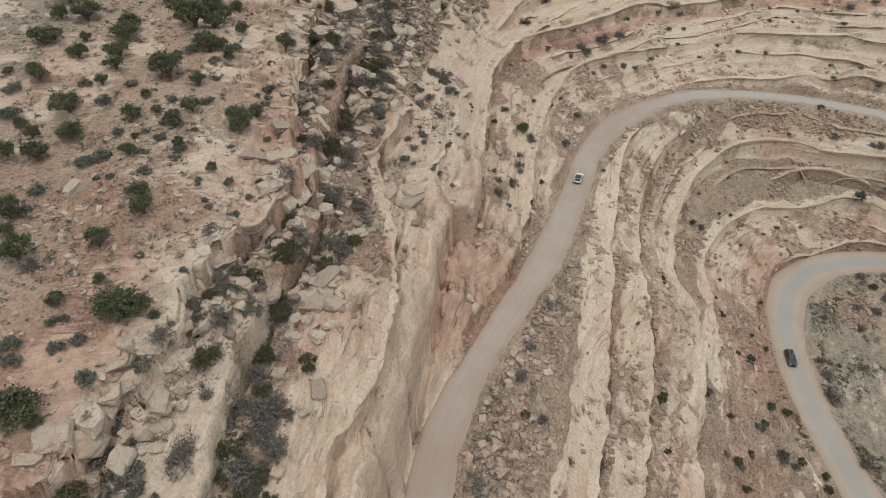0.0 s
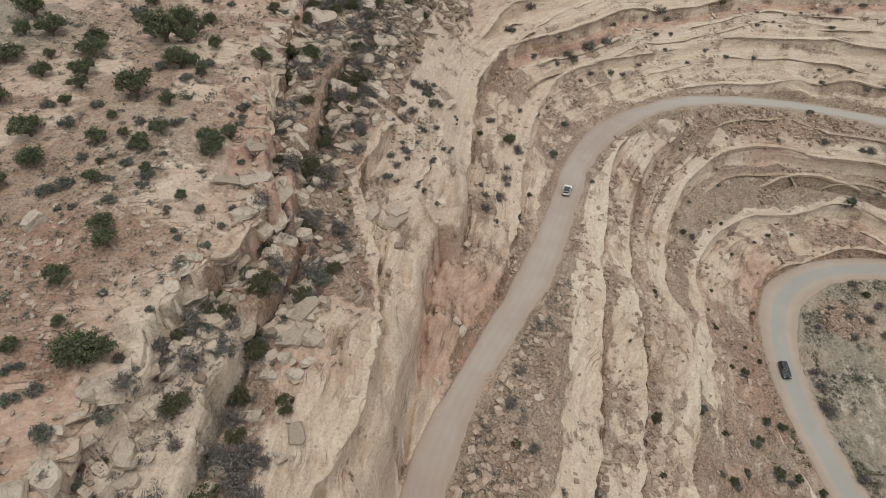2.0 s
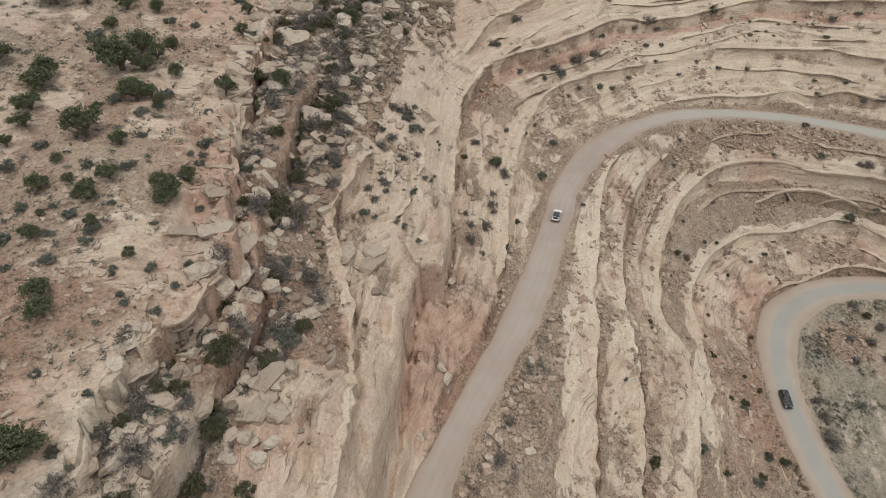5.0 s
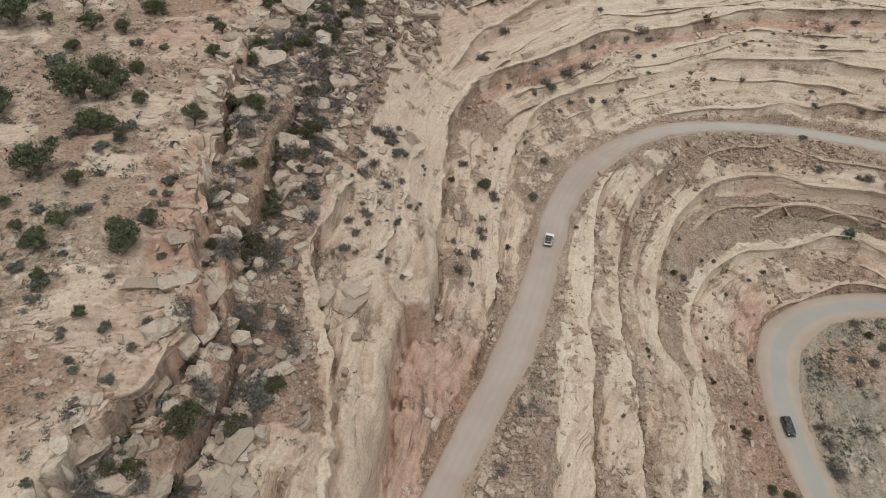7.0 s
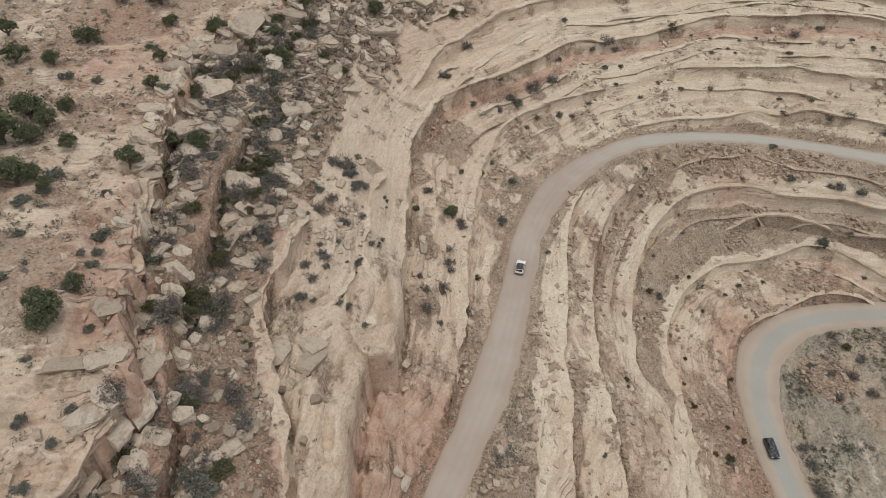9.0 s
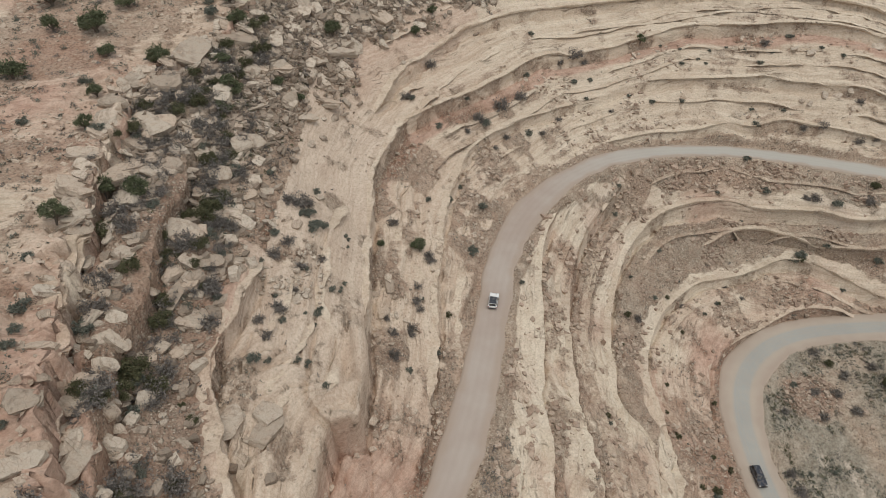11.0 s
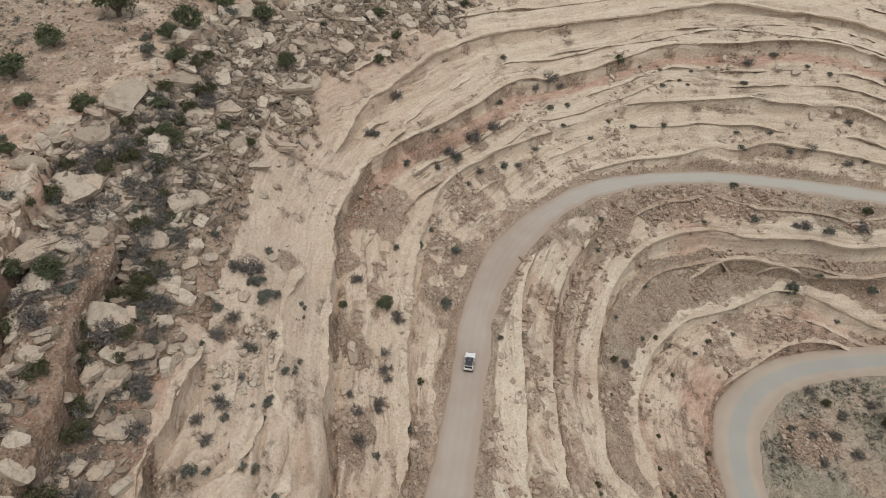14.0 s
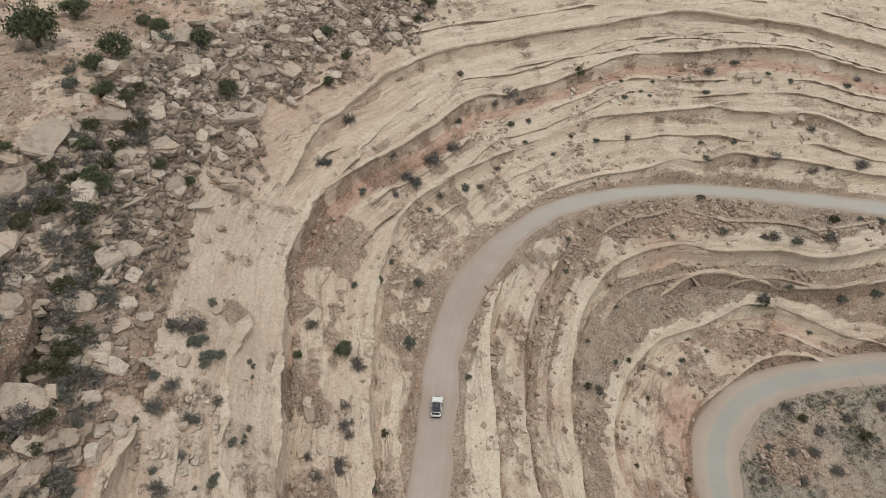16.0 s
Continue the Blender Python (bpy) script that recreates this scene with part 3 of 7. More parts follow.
    foot = (1 - mesa) * smooth(-13, -6, side["rim"] + wobble) + smooth(0.3, -1.0, side["bench_lip"]) * smooth(-9, -4, side["bench_lip"] + wobble) * (1 - slick)
    # darker soil at foot and scree, with hollow and gap shade painted in
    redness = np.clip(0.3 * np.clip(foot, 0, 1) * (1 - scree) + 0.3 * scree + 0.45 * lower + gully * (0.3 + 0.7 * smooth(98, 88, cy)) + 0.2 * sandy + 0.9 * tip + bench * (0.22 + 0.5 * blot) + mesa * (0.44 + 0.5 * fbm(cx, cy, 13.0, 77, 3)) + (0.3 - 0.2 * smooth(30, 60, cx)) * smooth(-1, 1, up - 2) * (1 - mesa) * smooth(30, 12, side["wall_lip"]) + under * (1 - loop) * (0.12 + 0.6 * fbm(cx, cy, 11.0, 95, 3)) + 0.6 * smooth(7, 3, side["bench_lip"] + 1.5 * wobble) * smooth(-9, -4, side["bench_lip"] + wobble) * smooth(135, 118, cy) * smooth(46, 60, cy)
                      # red bed below rim and wall lip, recess shade painted in with it
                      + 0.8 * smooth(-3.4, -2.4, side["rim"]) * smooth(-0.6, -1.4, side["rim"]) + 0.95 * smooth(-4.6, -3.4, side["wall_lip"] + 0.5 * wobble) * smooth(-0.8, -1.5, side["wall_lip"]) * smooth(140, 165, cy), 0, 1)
    redness = redness * (1 - 0.75 * smooth(64, 54, cy) * smooth(-4, -2, side["bench_lip"]) * smooth(10, 6, side["bench_lip"]))
    greyness = np.clip(0.4 * wash * smooth(80, 110, cy) + 0.35 * np.clip(foot, 0, 1) * (0.8 + 0.5 * blot) + 0.8 * mesa * smooth(-55, -72, cx) * smooth(85, 100, cy) + loop * (0.7 + 0.7 * blot) + 0.3 * scree + under * (1 - loop) * (0.25 * smooth(130, 160, cy) + 0.5 * fbm(cx, cy, 17.0, 91, 3)) * (1 - lower), 0, 1)
    greyness = np.clip(greyness + 0.5 * flat - 0.8 * tip, 0, 1)
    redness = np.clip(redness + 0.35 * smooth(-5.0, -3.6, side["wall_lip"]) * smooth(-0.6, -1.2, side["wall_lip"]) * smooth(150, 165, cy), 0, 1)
    stony = np.clip((0.65 + 0.5 * blot - 0.3 * mesa) * (1 - 0.8 * loop) + tip, 0, 1)
    # relief
    rough = (1 - 0.75 * slick) * (1 - 0.35 * mesa)
    calm = straight(cx, cy)
    z = z + 0.55 * calm * slick * fbm(cx, cy, 8.0, 21, 4) + calm * rough * (0.55 * fbm(cx, cy, 5.0, 31, 5, 0.6)) + 0.18 * mesa * fbm(cx, cy, 6.0, 51, 4)
    bedded = np.clip(0.25 + 0.75 * slick, 0, 1) * (1 - 0.9 * wash) * (1 - 0.8 * mesa * (1 - lips)) * (1 - 0.6 * scree)
    z = z + bedded * terraces(z, cx, cy, 1.7, 61) * (0.45 + 0.55 * calm) + 0.75 * bedded * terraces(z, cx, cy, 0.6, 71)
    z = z + mesa * 0.8 * terraces(z, cx, cy, 0.8, 65) * (0.5 + lips)
    # broken plates: large under the mesa's edge, small on the loose slopes
    own, edge, _ = worley(cx + 0.7 * wobble, cy, 2.7, 301)
    broken = np.clip(scree + 0.4 * (1 - mesa) * smooth(-9, -3, side["rim"]) + 0.25 * lips + 0.35 * mesa * smooth(0.0, 0.5, blot), 0, 1)
    z = z + broken * (own - 0.55) * 1.3 * smooth(0.0, 0.16, edge)
    own, edge, _ = worley(cx, cy + 0.5 * wobble, 1.15, 311)
    small = np.clip((1 - slick) * (1 - 0.6 * mesa) * smooth(-0.4, 0.3, fbm(cx, cy, 8.0, 321, 3)) + 0.5 * broken, 0, 1)
    z = z + small * (own - 0.5) * 0.6 * smooth(0.0, 0.2, edge)
    # hollows weathered into the bare wall beside the road
    own, _, first = worley(cx / 0.75, cy / 1.9 + 0.12 * wobble, 3.3, 331)
    hollow = wash * smooth(92, 74, cy) * smooth(-3.5, -1, side["wall_lip"]) * smooth(9, 6, side["wall_lip"]) * smooth(118, 96, cy) * smooth(0.3, 0.45, own)
    z = z - 1.6 * hollow * smooth(0.4, 0.27, first)
    # ribs and flutes that run down along the bare rock
    ribs = fbm(side["wall_lip"] * 2.4 + 1.5 * wobble, cy * 0.32, 6.0, 341, 4)
    z = z + wash * smooth(135, 95, cy) * (1.3 * ribs + 0.6 * np.abs(fbm(side["wall_lip"] * 2.0, cy * 0.22, 2.6, 347, 3)))
    groove = np.abs(fbm(side["wall_lip"] * 1.3 + 0.8 * wobble, cy * 0.13, 5.0, 357, 3))
    z = z - 1.3 * wash * smooth(128, 100, cy) * smooth(0.09, 0.0, groove)
    # jointed red rock above the road
    own, edge, _ = worley(cx + 0.5 * wobble, cy * 0.7, 3.4, 351)
    z = z + gully * ((own - 0.5) * 1.6 * smooth(0.0, 0.12, edge) - 0.5 * smooth(0.1, 0.0, edge))
    # road beds cut and banked into the slope
    for d, along, length, rz, half in roads:
        off = np.abs(d) - half + 0.5 * fbm(cx, cy, 5.0, 111, 3)
        flat = smooth(1.6, 0.4, off)
        z = z * (1 - flat) + (rz - 0.22) * flat
        berm = smooth(0.2, 0.9, off) * smooth(2.4, 1.2, off) * (d < 0)
        z = z + 0.35 * berm * (0.7 + 0.5 * fbm(cx, cy, 2.0, 113, 2))
        slick = slick * (1 - smooth(2.5, 1.0, off) * (1 - wash))
    far = np.hypot(x - cx, y - cy)
    z = z + smooth(0, 300, far) * 14 * fbm(x, y, 260.0, 121, 4)
    # places across and along the run of the beds
    above = smooth(-1, 1, up)
    across = np.where(mesa > 0.5, 0.97 * cy - 0.25 * cx, np.where(above > 0.5, side["wall_lip"], side["ledge_c"]))
    along = np.where(mesa > 0.5, cx, np.where(above > 0.5, beside(cx, cy, LINES["wall_lip"])[1], beside(cx, cy, LINES["ledge_c"])[1]))
    return z, slick, redness, greyness, stony, across, along


def spread(lo, hi, cell, reach):
    """Even steps from lo to hi, then ever longer ones out to the horizon."""
    core = np.arange(lo, hi + cell / 2, cell)
    tail = np.cumsum(cell * 1.32 ** np.arange(1, 40))
    tail = tail[tail < reach]
    return np.r_[lo - tail[::-1], core, hi + tail], len(tail)


def mesh_from(name, verts, faces, material, smooth_faces=True):
    me = bpy.data.meshes.new(name)
    faces = np.asarray(faces, dtype=np.int32)
    me.vertices.add(len(verts))
    me.vertices.foreach_set("co", np.asarray(verts, dtype=np.float32).ravel())
    me.loops.add(faces.size)
    me.loops.foreach_set("vertex_index", faces.ravel())
    me.polygons.add(len(faces))
    me.polygons.foreach_set("loop_start", np.arange(0, faces.size, faces.shape[1], dtype=np.int32))
    me.polygons.foreach_set("loop_total", np.full(len(faces), faces.shape[1], dtype=np.int32))
    me.update(calc_edges=True)
    me.polygons.foreach_set("use_smooth", np.full(len(faces), smooth_faces))
    me.materials.append(material)
    return me


def quads(rows, cols):
    i = (np.arange(rows - 1)[:, None] * cols + np.arange(cols - 1)[None]).ravel()
    return np.c_[i, i + 1, i + cols + 1, i + cols]


def add_values(me, name, values):
    me.attributes.new(name, "FLOAT", "POINT").data.foreach_set("value", np.asarray(values, dtype=np.float32).ravel())


gx, nx = spread(X0, X1, CELL, 2600)
gy, ny = spread(Y0, Y1, CELL, 2600)
GX, GY = np.meshgrid(gx, gy)
GZ, SLICK, RED, GREY, STONY, ACROSS, ALONG = heights(GX, GY)


def overhang():
    """Plan shifts that push the ledges' lips out over their feet."""
    sx, sy = np.zeros_like(GX), np.zeros_like(GX)
    for k, (name, cliff, reach, jag, chips, brow) in enumerate(LEDGES):
        d, along, length, drop = KEPT[k]
        near = np.abs(d) < 8
        ny_, nx_ = np.gradient(d, gy, gx)
        size = np.hypot(nx_, ny_) + 1e-6
        out = np.clip(0.28 * drop, 0.3, 0.9) * straight(GX, GY) * smooth(1, 13, along) * smooth(1, 13, length - along) * smooth(2.2, 1.4, size)
        out = out * smooth(-cliff * 0.7, 0.0, d) * smooth(2.4, 0.2, d) * (0.65 + 0.5 * fbm(GX, GY, 3.0, 160 + k, 2)) * near
        sx -= out * nx_ / size
        sy -= out * ny_ / size
    return sx, sy


SX, SY = overhang()
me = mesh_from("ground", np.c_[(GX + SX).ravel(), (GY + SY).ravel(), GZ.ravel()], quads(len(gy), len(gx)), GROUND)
quad = quads(len(gy), len(gx))
me.polygons.foreach_set("use_smooth", SLICK.ravel()[quad].mean(1) > 0.55)
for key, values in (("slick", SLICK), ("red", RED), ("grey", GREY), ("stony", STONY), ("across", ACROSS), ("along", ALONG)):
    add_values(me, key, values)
tagged(new("ground", me), "tan sandstone desert slope in stepped rock ledges", "ground", kind="structure")


def ground_at(x, y, grid=GZ):
    """The height (or another value) of the ground at points of the plan."""
    u, v = (np.asarray(x, float) - X0) / CELL + nx, (np.asarray(y, float) - Y0) / CELL + ny
    i, j = np.floor(u).astype(int), np.floor(v).astype(int)
    i, j = np.clip(i, 0, len(gx) - 2), np.clip(j, 0, len(gy) - 2)
    fu, fv = u - i, v - j
    return (grid[j, i] * (1 - fu) + grid[j, i + 1] * fu) * (1 - fv) + (grid[j + 1, i] * (1 - fu) + grid[j + 1, i + 1] * fu) * fv


# ---- the rock ledges: hard beds that stand out over the softer ones ----
def build_ledge(line, shift, jag, seed, out, beds, thick, blocky, span, fade, label):
    """Beds along a line, each with its own broken front, over a hollow foot."""
    path = curve([(a, b, c, d) for a, b, c, d in LINES[line]], 0.42)
    path = path[(path[:, 1] > span[0]) & (path[:, 1] < span[1])]
    way = np.gradient(path[:, :2], axis=0)
    way /= np.hypot(*way.T)[:, None]
    left = np.c_[-way[:, 1], way[:, 0]]
    x, y = path[:, 0] + left[:, 0] * shift, path[:, 1] + left[:, 1] * shift
    run = np.r_[0, np.cumsum(np.hypot(np.diff(x), np.diff(y)))]
    lip = jag * straight(x, y) * fbm(x, y, 7.0, seed, 3) + out * 0.5
    top = np.minimum(ground_at(x + left[:, 0] * 0.6, y + left[:, 1] * 0.6), ground_at(x + left[:, 0] * 1.8, y + left[:, 1] * 1.8) + 0.3)
    top = np.convolve(np.pad(top, 3, "edge"), np.ones(7) / 7, "valid")
    ends = smooth(0, 5, run) * smooth(0, 5, run[-1] - run)
    here = ends * smooth(-0.75 + fade, -0.35 + fade, fbm(x, y, 14.0, seed + 50, 3))
    rows = [(-2.6 + 0 * run, -0.45 + 0 * run), (-1.2 + 0 * run, 0.04 + 0 * run)]
    level = 0.06 + 0 * run
    for b in range(beds):
        size = (1.1 + blocky) * (0.7 + 0.9 * hashed(np.full(len(run), b), np.full(len(run), 3), seed))
        piece = np.floor(run / size + 9.7 * b + 0.6 * fbm(x, y, 5.0, seed + 60 + b, 2)).astype(np.int64)
        front = straight(x, y) * (blocky * (hashed(piece, piece * 0 + b, seed) - 0.55) + 0.35 * fbm(x, y, 2.4, seed + 70 + b, 3)) - 0.12 * b
        deep = thick * (0.6 + 0.7 * hashed(piece * 0 + b, piece * 0 + 5, seed)) * (0.85 + 0.3 * fbm(x, y, 6.0, seed + 80 + b, 2))
        worn = 0.16 * blocky * hashed(piece, piece * 0 + b, seed + 2)
        rows += [(0.28 + front, level - worn), (0.42 + front, level - 0.12 - worn), (0.4 + front, level - 0.85 * deep), (front - 0.15, level - deep)]
        level = level - deep
    rows += [(-0.9 + 0 * run, level - 0.15), (-2.2 + 0 * run, level - 0.7)]
    verts = []
    for s, h in rows:
        d = -(lip + s * here)
        verts.append(np.c_[x + left[:, 0] * d, y + left[:, 1] * d, top + h * (0.4 + 0.6 * here) - 0.7 * (1 - here)])
    m = mesh_from("rock_ledge", np.vstack(verts), quads(len(rows), len(run)), GROUND, False)
    many = len(rows)
    add_values(m, "slick", np.tile(np.clip((0.55 if shift == 0 else 0.3) + 0.5 * ground_at(x, y, SLICK), 0, 1), many))
    add_values(m, "red", np.tile(0.5 * ground_at(x, y, RED), many))
    add_values(m, "grey", np.tile(0.3 * ground_at(x, y, GREY), many))
    add_values(m, "stony", np.zeros(many * len(run)))
    add_values(m, "across", np.repeat(np.arange(many) * 0.1, len(run)))
    add_values(m, "along", np.tile(run, many))
    return tagged(new("rock_ledge", m), label, "rock ledge", kind="structure")


for line, shift, jag, seed, out, beds, thick, blocky, span, fade in (
        ("rim", 0, 1.5, 40, 0.7, 5, 0.5, 1.3, (58, 134), -0.4),
        ("slick_lip", 0, 0.5, 46, 0.9, 2, 0.55, 0.4, (30, 150), 0.0),
        ("wall_lip", 0, 0.35, 49, 0.9, 2, 0.42, 0.25, (112, 226), -0.1),
        ("bench_two", 0, 0.6, 52, 0.7, 3, 0.3, 0.5, (72, 226), 0.1),
        ("top_lip", 0, 0.5, 55, 0.8, 1, 0.55, 0.15, (150, 226), -0.3),
        ("cut_lip", 0, 0.5, 58, 0.6, 2, 0.3, 0.4, (100, 226), 0.2),
        ("ledge_a", 0, 0.6, 61, 0.8, 2, 0.5, 0.45, (26, 226), 0.1),
        ("ledge_b", 0, 0.6, 64, 0.9, 2, 0.55, 0.45, (26, 226), 0.1),
        ("ledge_c", 0, 0.6, 67, 0.9, 2, 0.6, 0.45, (26, 226), 0.0),
        ("ledge_d", 0, 0.5, 70, 0.8, 2, 0.5, 0.45, (26, 226), 0.0),
        ("ledge_e", 0, 0.7, 73, 0.7, 2, 0.5, 0.45, (26, 226), 0.1),
        ("ledge_f", 0, 0.5, 76, 0.5, 1, 0.5, 0.45, (26, 226), 0.55),
        ("wall_lip", -5.5, 1.2, 149, 0.3, 2, 0.22, 0.4, (128, 226), 0.25),
        ("wall_lip", -9, 1.5, 152, 0.3, 2, 0.25, 0.5, (120, 226), 0.35),
        ("wall_lip", 5, 1.5, 155, 0.3, 1, 0.35, 0.2, (80, 215), 0.3),
        ("top_lip", 6, 1.5, 158, 0.3, 1, 0.3, 0.2, (180, 226), 0.3),
        ("top_lip", -7, 1.5, 159, 0.3, 1, 0.3, 0.2, (172, 226), 0.35),
        ("bench_two", -4.5, 1.2, 161, 0.3, 2, 0.25, 0.4, (110, 226), 0.3),
        ("slick_lip", -5, 1.5, 164, 0.4, 2, 0.35, 0.4, (90, 150), 0.2),
        ("slick_lip", -9, 1.5, 167, 0.4, 1, 0.4, 0.3, (90, 150), 0.3),
        ("ledge_a", -5, 1.2, 170, 0.3, 2, 0.25, 0.5, (60, 226), 0.3),
        ("ledge_b", -5, 1.2, 173, 0.3, 2, 0.3, 0.5, (40, 226), 0.3),
        ("ledge_c", 5.5, 1.2, 176, 0.3, 2, 0.3, 0.5, (40, 226), 0.3),
        ("ledge_c", -5, 1.2, 179, 0.3, 2, 0.3, 0.5, (40, 226), 0.3),
        ("ledge_e", -4, 1.2, 182, 0.3, 2, 0.25, 0.5, (40, 226), 0.35)):
    build_ledge(line, shift, jag, seed, out, beds, thick, blocky, span, fade,
                "broken pale sandstone beds along the mesa edge" if line == "rim" else "overhanging pale sandstone ledge across the slope")


# ---- the roads ----
def build_road(name, line, material, label, ruts, verge):
    path = curve(line, 0.9)
    way = np.gradient(path[:, :2], axis=0)
    way /= np.hypot(*way.T)[:, None]
    side = np.c_[-way[:, 1], way[:, 0]]
    across = np.linspace(-1, 1, 25)
    ragged = 0.3 * fbm(path[:, 0], path[:, 1], 4.0, 131, 4), 0.45 * fbm(path[:, 0], path[:, 1], 4.0, 137, 4)
    wide = path[:, 3:4] + np.where(across[None] > 0, ragged[0][:, None], ragged[1][:, None]) + verge
    off = across[None] * wide
    vx, vy = path[:, 0:1] + side[:, 0:1] * off, path[:, 1:2] + side[:, 1:2] * off
    gap = np.abs(across)[None] * np.ones_like(vx)
    rut = sum(np.exp(-((off - c) / 0.45) ** 2) for c in ruts)
    vz = path[:, 2:3] - 0.03 * rut + 0.05 * fbm(vx, vy, 3.0, 139, 4) - 0.45 * smooth(0.86, 1.0, gap) ** 2
    m = mesh_from(name, np.c_[vx.ravel(), vy.ravel(), vz.ravel()], quads(len(path), 25)[:, ::-1], material)
    add_values(m, "rut", np.clip(rut, 0, 1))
    add_values(m, "edge", np.clip(0.85 * smooth(0.42, 0.92, gap + 0.16 * fbm(vx, vy, 2.5, 141, 3)), 0, 1))
    return tagged(new(name, m), label, "road", kind="structure")


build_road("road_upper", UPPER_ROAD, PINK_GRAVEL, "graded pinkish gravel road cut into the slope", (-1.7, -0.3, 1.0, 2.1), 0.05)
build_road("road_lower", LOWER_ROAD, BLUE_GRAVEL, "graded blue-grey gravel road round a hairpin bend", (-1.5, -0.6, 0.3, 1.2), 0.8)

# ---- where plants and boulders stand: x, y, radius ----
JUNIPERS = (
    [(-61, 81.7, 1.1), (-59.9, 74.9, 1.7), (-58.6, 79.7, 1.2), (-56, 86.1, 2.2), (-55.6, 74.4, 2), (-53.1, 79.9, 2.1), (-52.9, 61.7, 1.8), (-51.5, 58.3, 1), (-48.3, 54.4, 1.9), (-45.9, 84.2, 1.6), (-45.4, 89.4, 0.9), (-44, 79.6, 0.6), (-43.2, 75.2, 1.3), (-42.5, 85.3, 0.8), (-42, 49, 1.1), (-41.2, 36.5, 2.4), (-40.7, 57.7, 1.6), (-39.7, 35.8, 0.9), (-39.4, 83.4, 1.1), (-39, 81.6, 1.4), (-38.9, 52.6, 0.9), (-38.6, 66.4, 1.6), (-37.4, 63.5, 1.7), (-37.1, 85, 1.5), (-36.8, 77.2, 0.9), (-35.6, 48.6, 2.4), (-34.2, 49.6, 1.7), (-31, 72.1, 0.9), (-30.6, 84.8, 1.5), (-29.7, 83.8, 2)],
    [(-29.6, 82.2, 1.6), (-28.8, 88.6, 1.4), (-69.2, 115.5, 1.8), (-68.8, 95, 0.9), (-67.7, 104.7, 2.3), (-66.7, 106.7, 1.6), (-65.3, 116.8, 2.7), (-64.9, 95.4, 1.1), (-63.2, 93.3, 1.5), (-62.1, 108.2, 1.2), (-60.6, 101.6, 1.8), (-60.3, 142.4, 1.5), (-55.9, 109.7, 2.5), (-54.4, 103, 2), (-53.5, 93.1, 1.2), (-53.1, 133.6, 1.4), (-52.8, 97.4, 1.7), (-52.5, 141.2, 2.4), (-48.6, 118.4, 1.6), (-46.5, 140.2, 1.6), (-46.4, 98.5, 1.5), (-45.7, 116.1, 4), (-45, 124.1, 2.7), (-44.5, 102, 1.1), (-43.8, 95.7, 2.8), (-43.5, 148.5, 2.4), (-42.2, 107.9, 1.3), (-42.2, 116.4, 2.1), (-41.7, 121.5, 1.6), (-40.6, 126.3, 1.4)],
    [(-40.6, 127.3, 1), (-40.5, 106.6, 2.4), (-39.9, 108.2, 1.4), (-38.4, 107.1, 1.4), (-38.4, 93.3, 1.5), (-37, 115.8, 1.4), (-36.9, 105.6, 1.1), (-30.9, 145.1, 1.4), (-28.9, 113, 1.7), (-21.7, 122.2, 1.8), (12, 133.4, 0.9), (19.2, 134.4, 1.6), (-66.1, 151.4, 1.8), (-56.9, 150.3, 1.8), (-30.7, 156, 1.5), (-21.6, 186.2, 4.7), (-17.7, 200.1, 2.8), (-13, 160.2, 1.8), (-11.8, 154.1, 1.7), (-11.8, 176.1, 2), (-11.1, 153, 1.9), (-10.4, 171.7, 1.9), (-9.4, 183.9, 3.2), (-6.5, 201.1, 1.5), (-3.8, 161.2, 1.3), (-0.4, 159.4, 1), (0.1, 159.9, 0.9), (3.8, 196.6, 2.5), (7.4, 182.8, 2.1), (27.2, 193.4, 1.3)],
    [(-56.1, 113.3, 2.3), (-71.8, 124.5, 2.8), (-65.7, 141.8, 3.2), (-44.1, 175.2, 2.8), (-34, 164.3, 3), (-30.4, 174.3, 2.5), (-41.4, 164.6, 1.8), (-23, 156.4, 1.9), (-30.5, 135.4, 1.5), (-26.2, 122.5, 1.8), (-13, 148.2, 1.7), (-3.5, 198.9, 2.2)],
    [(29.2, 205.8, 1.6), (32.5, 201.3, 1.3), (92.6, 206.1, 1.7), (52.8, 218, 1.2), (57, 222.7, 2.1)],
)
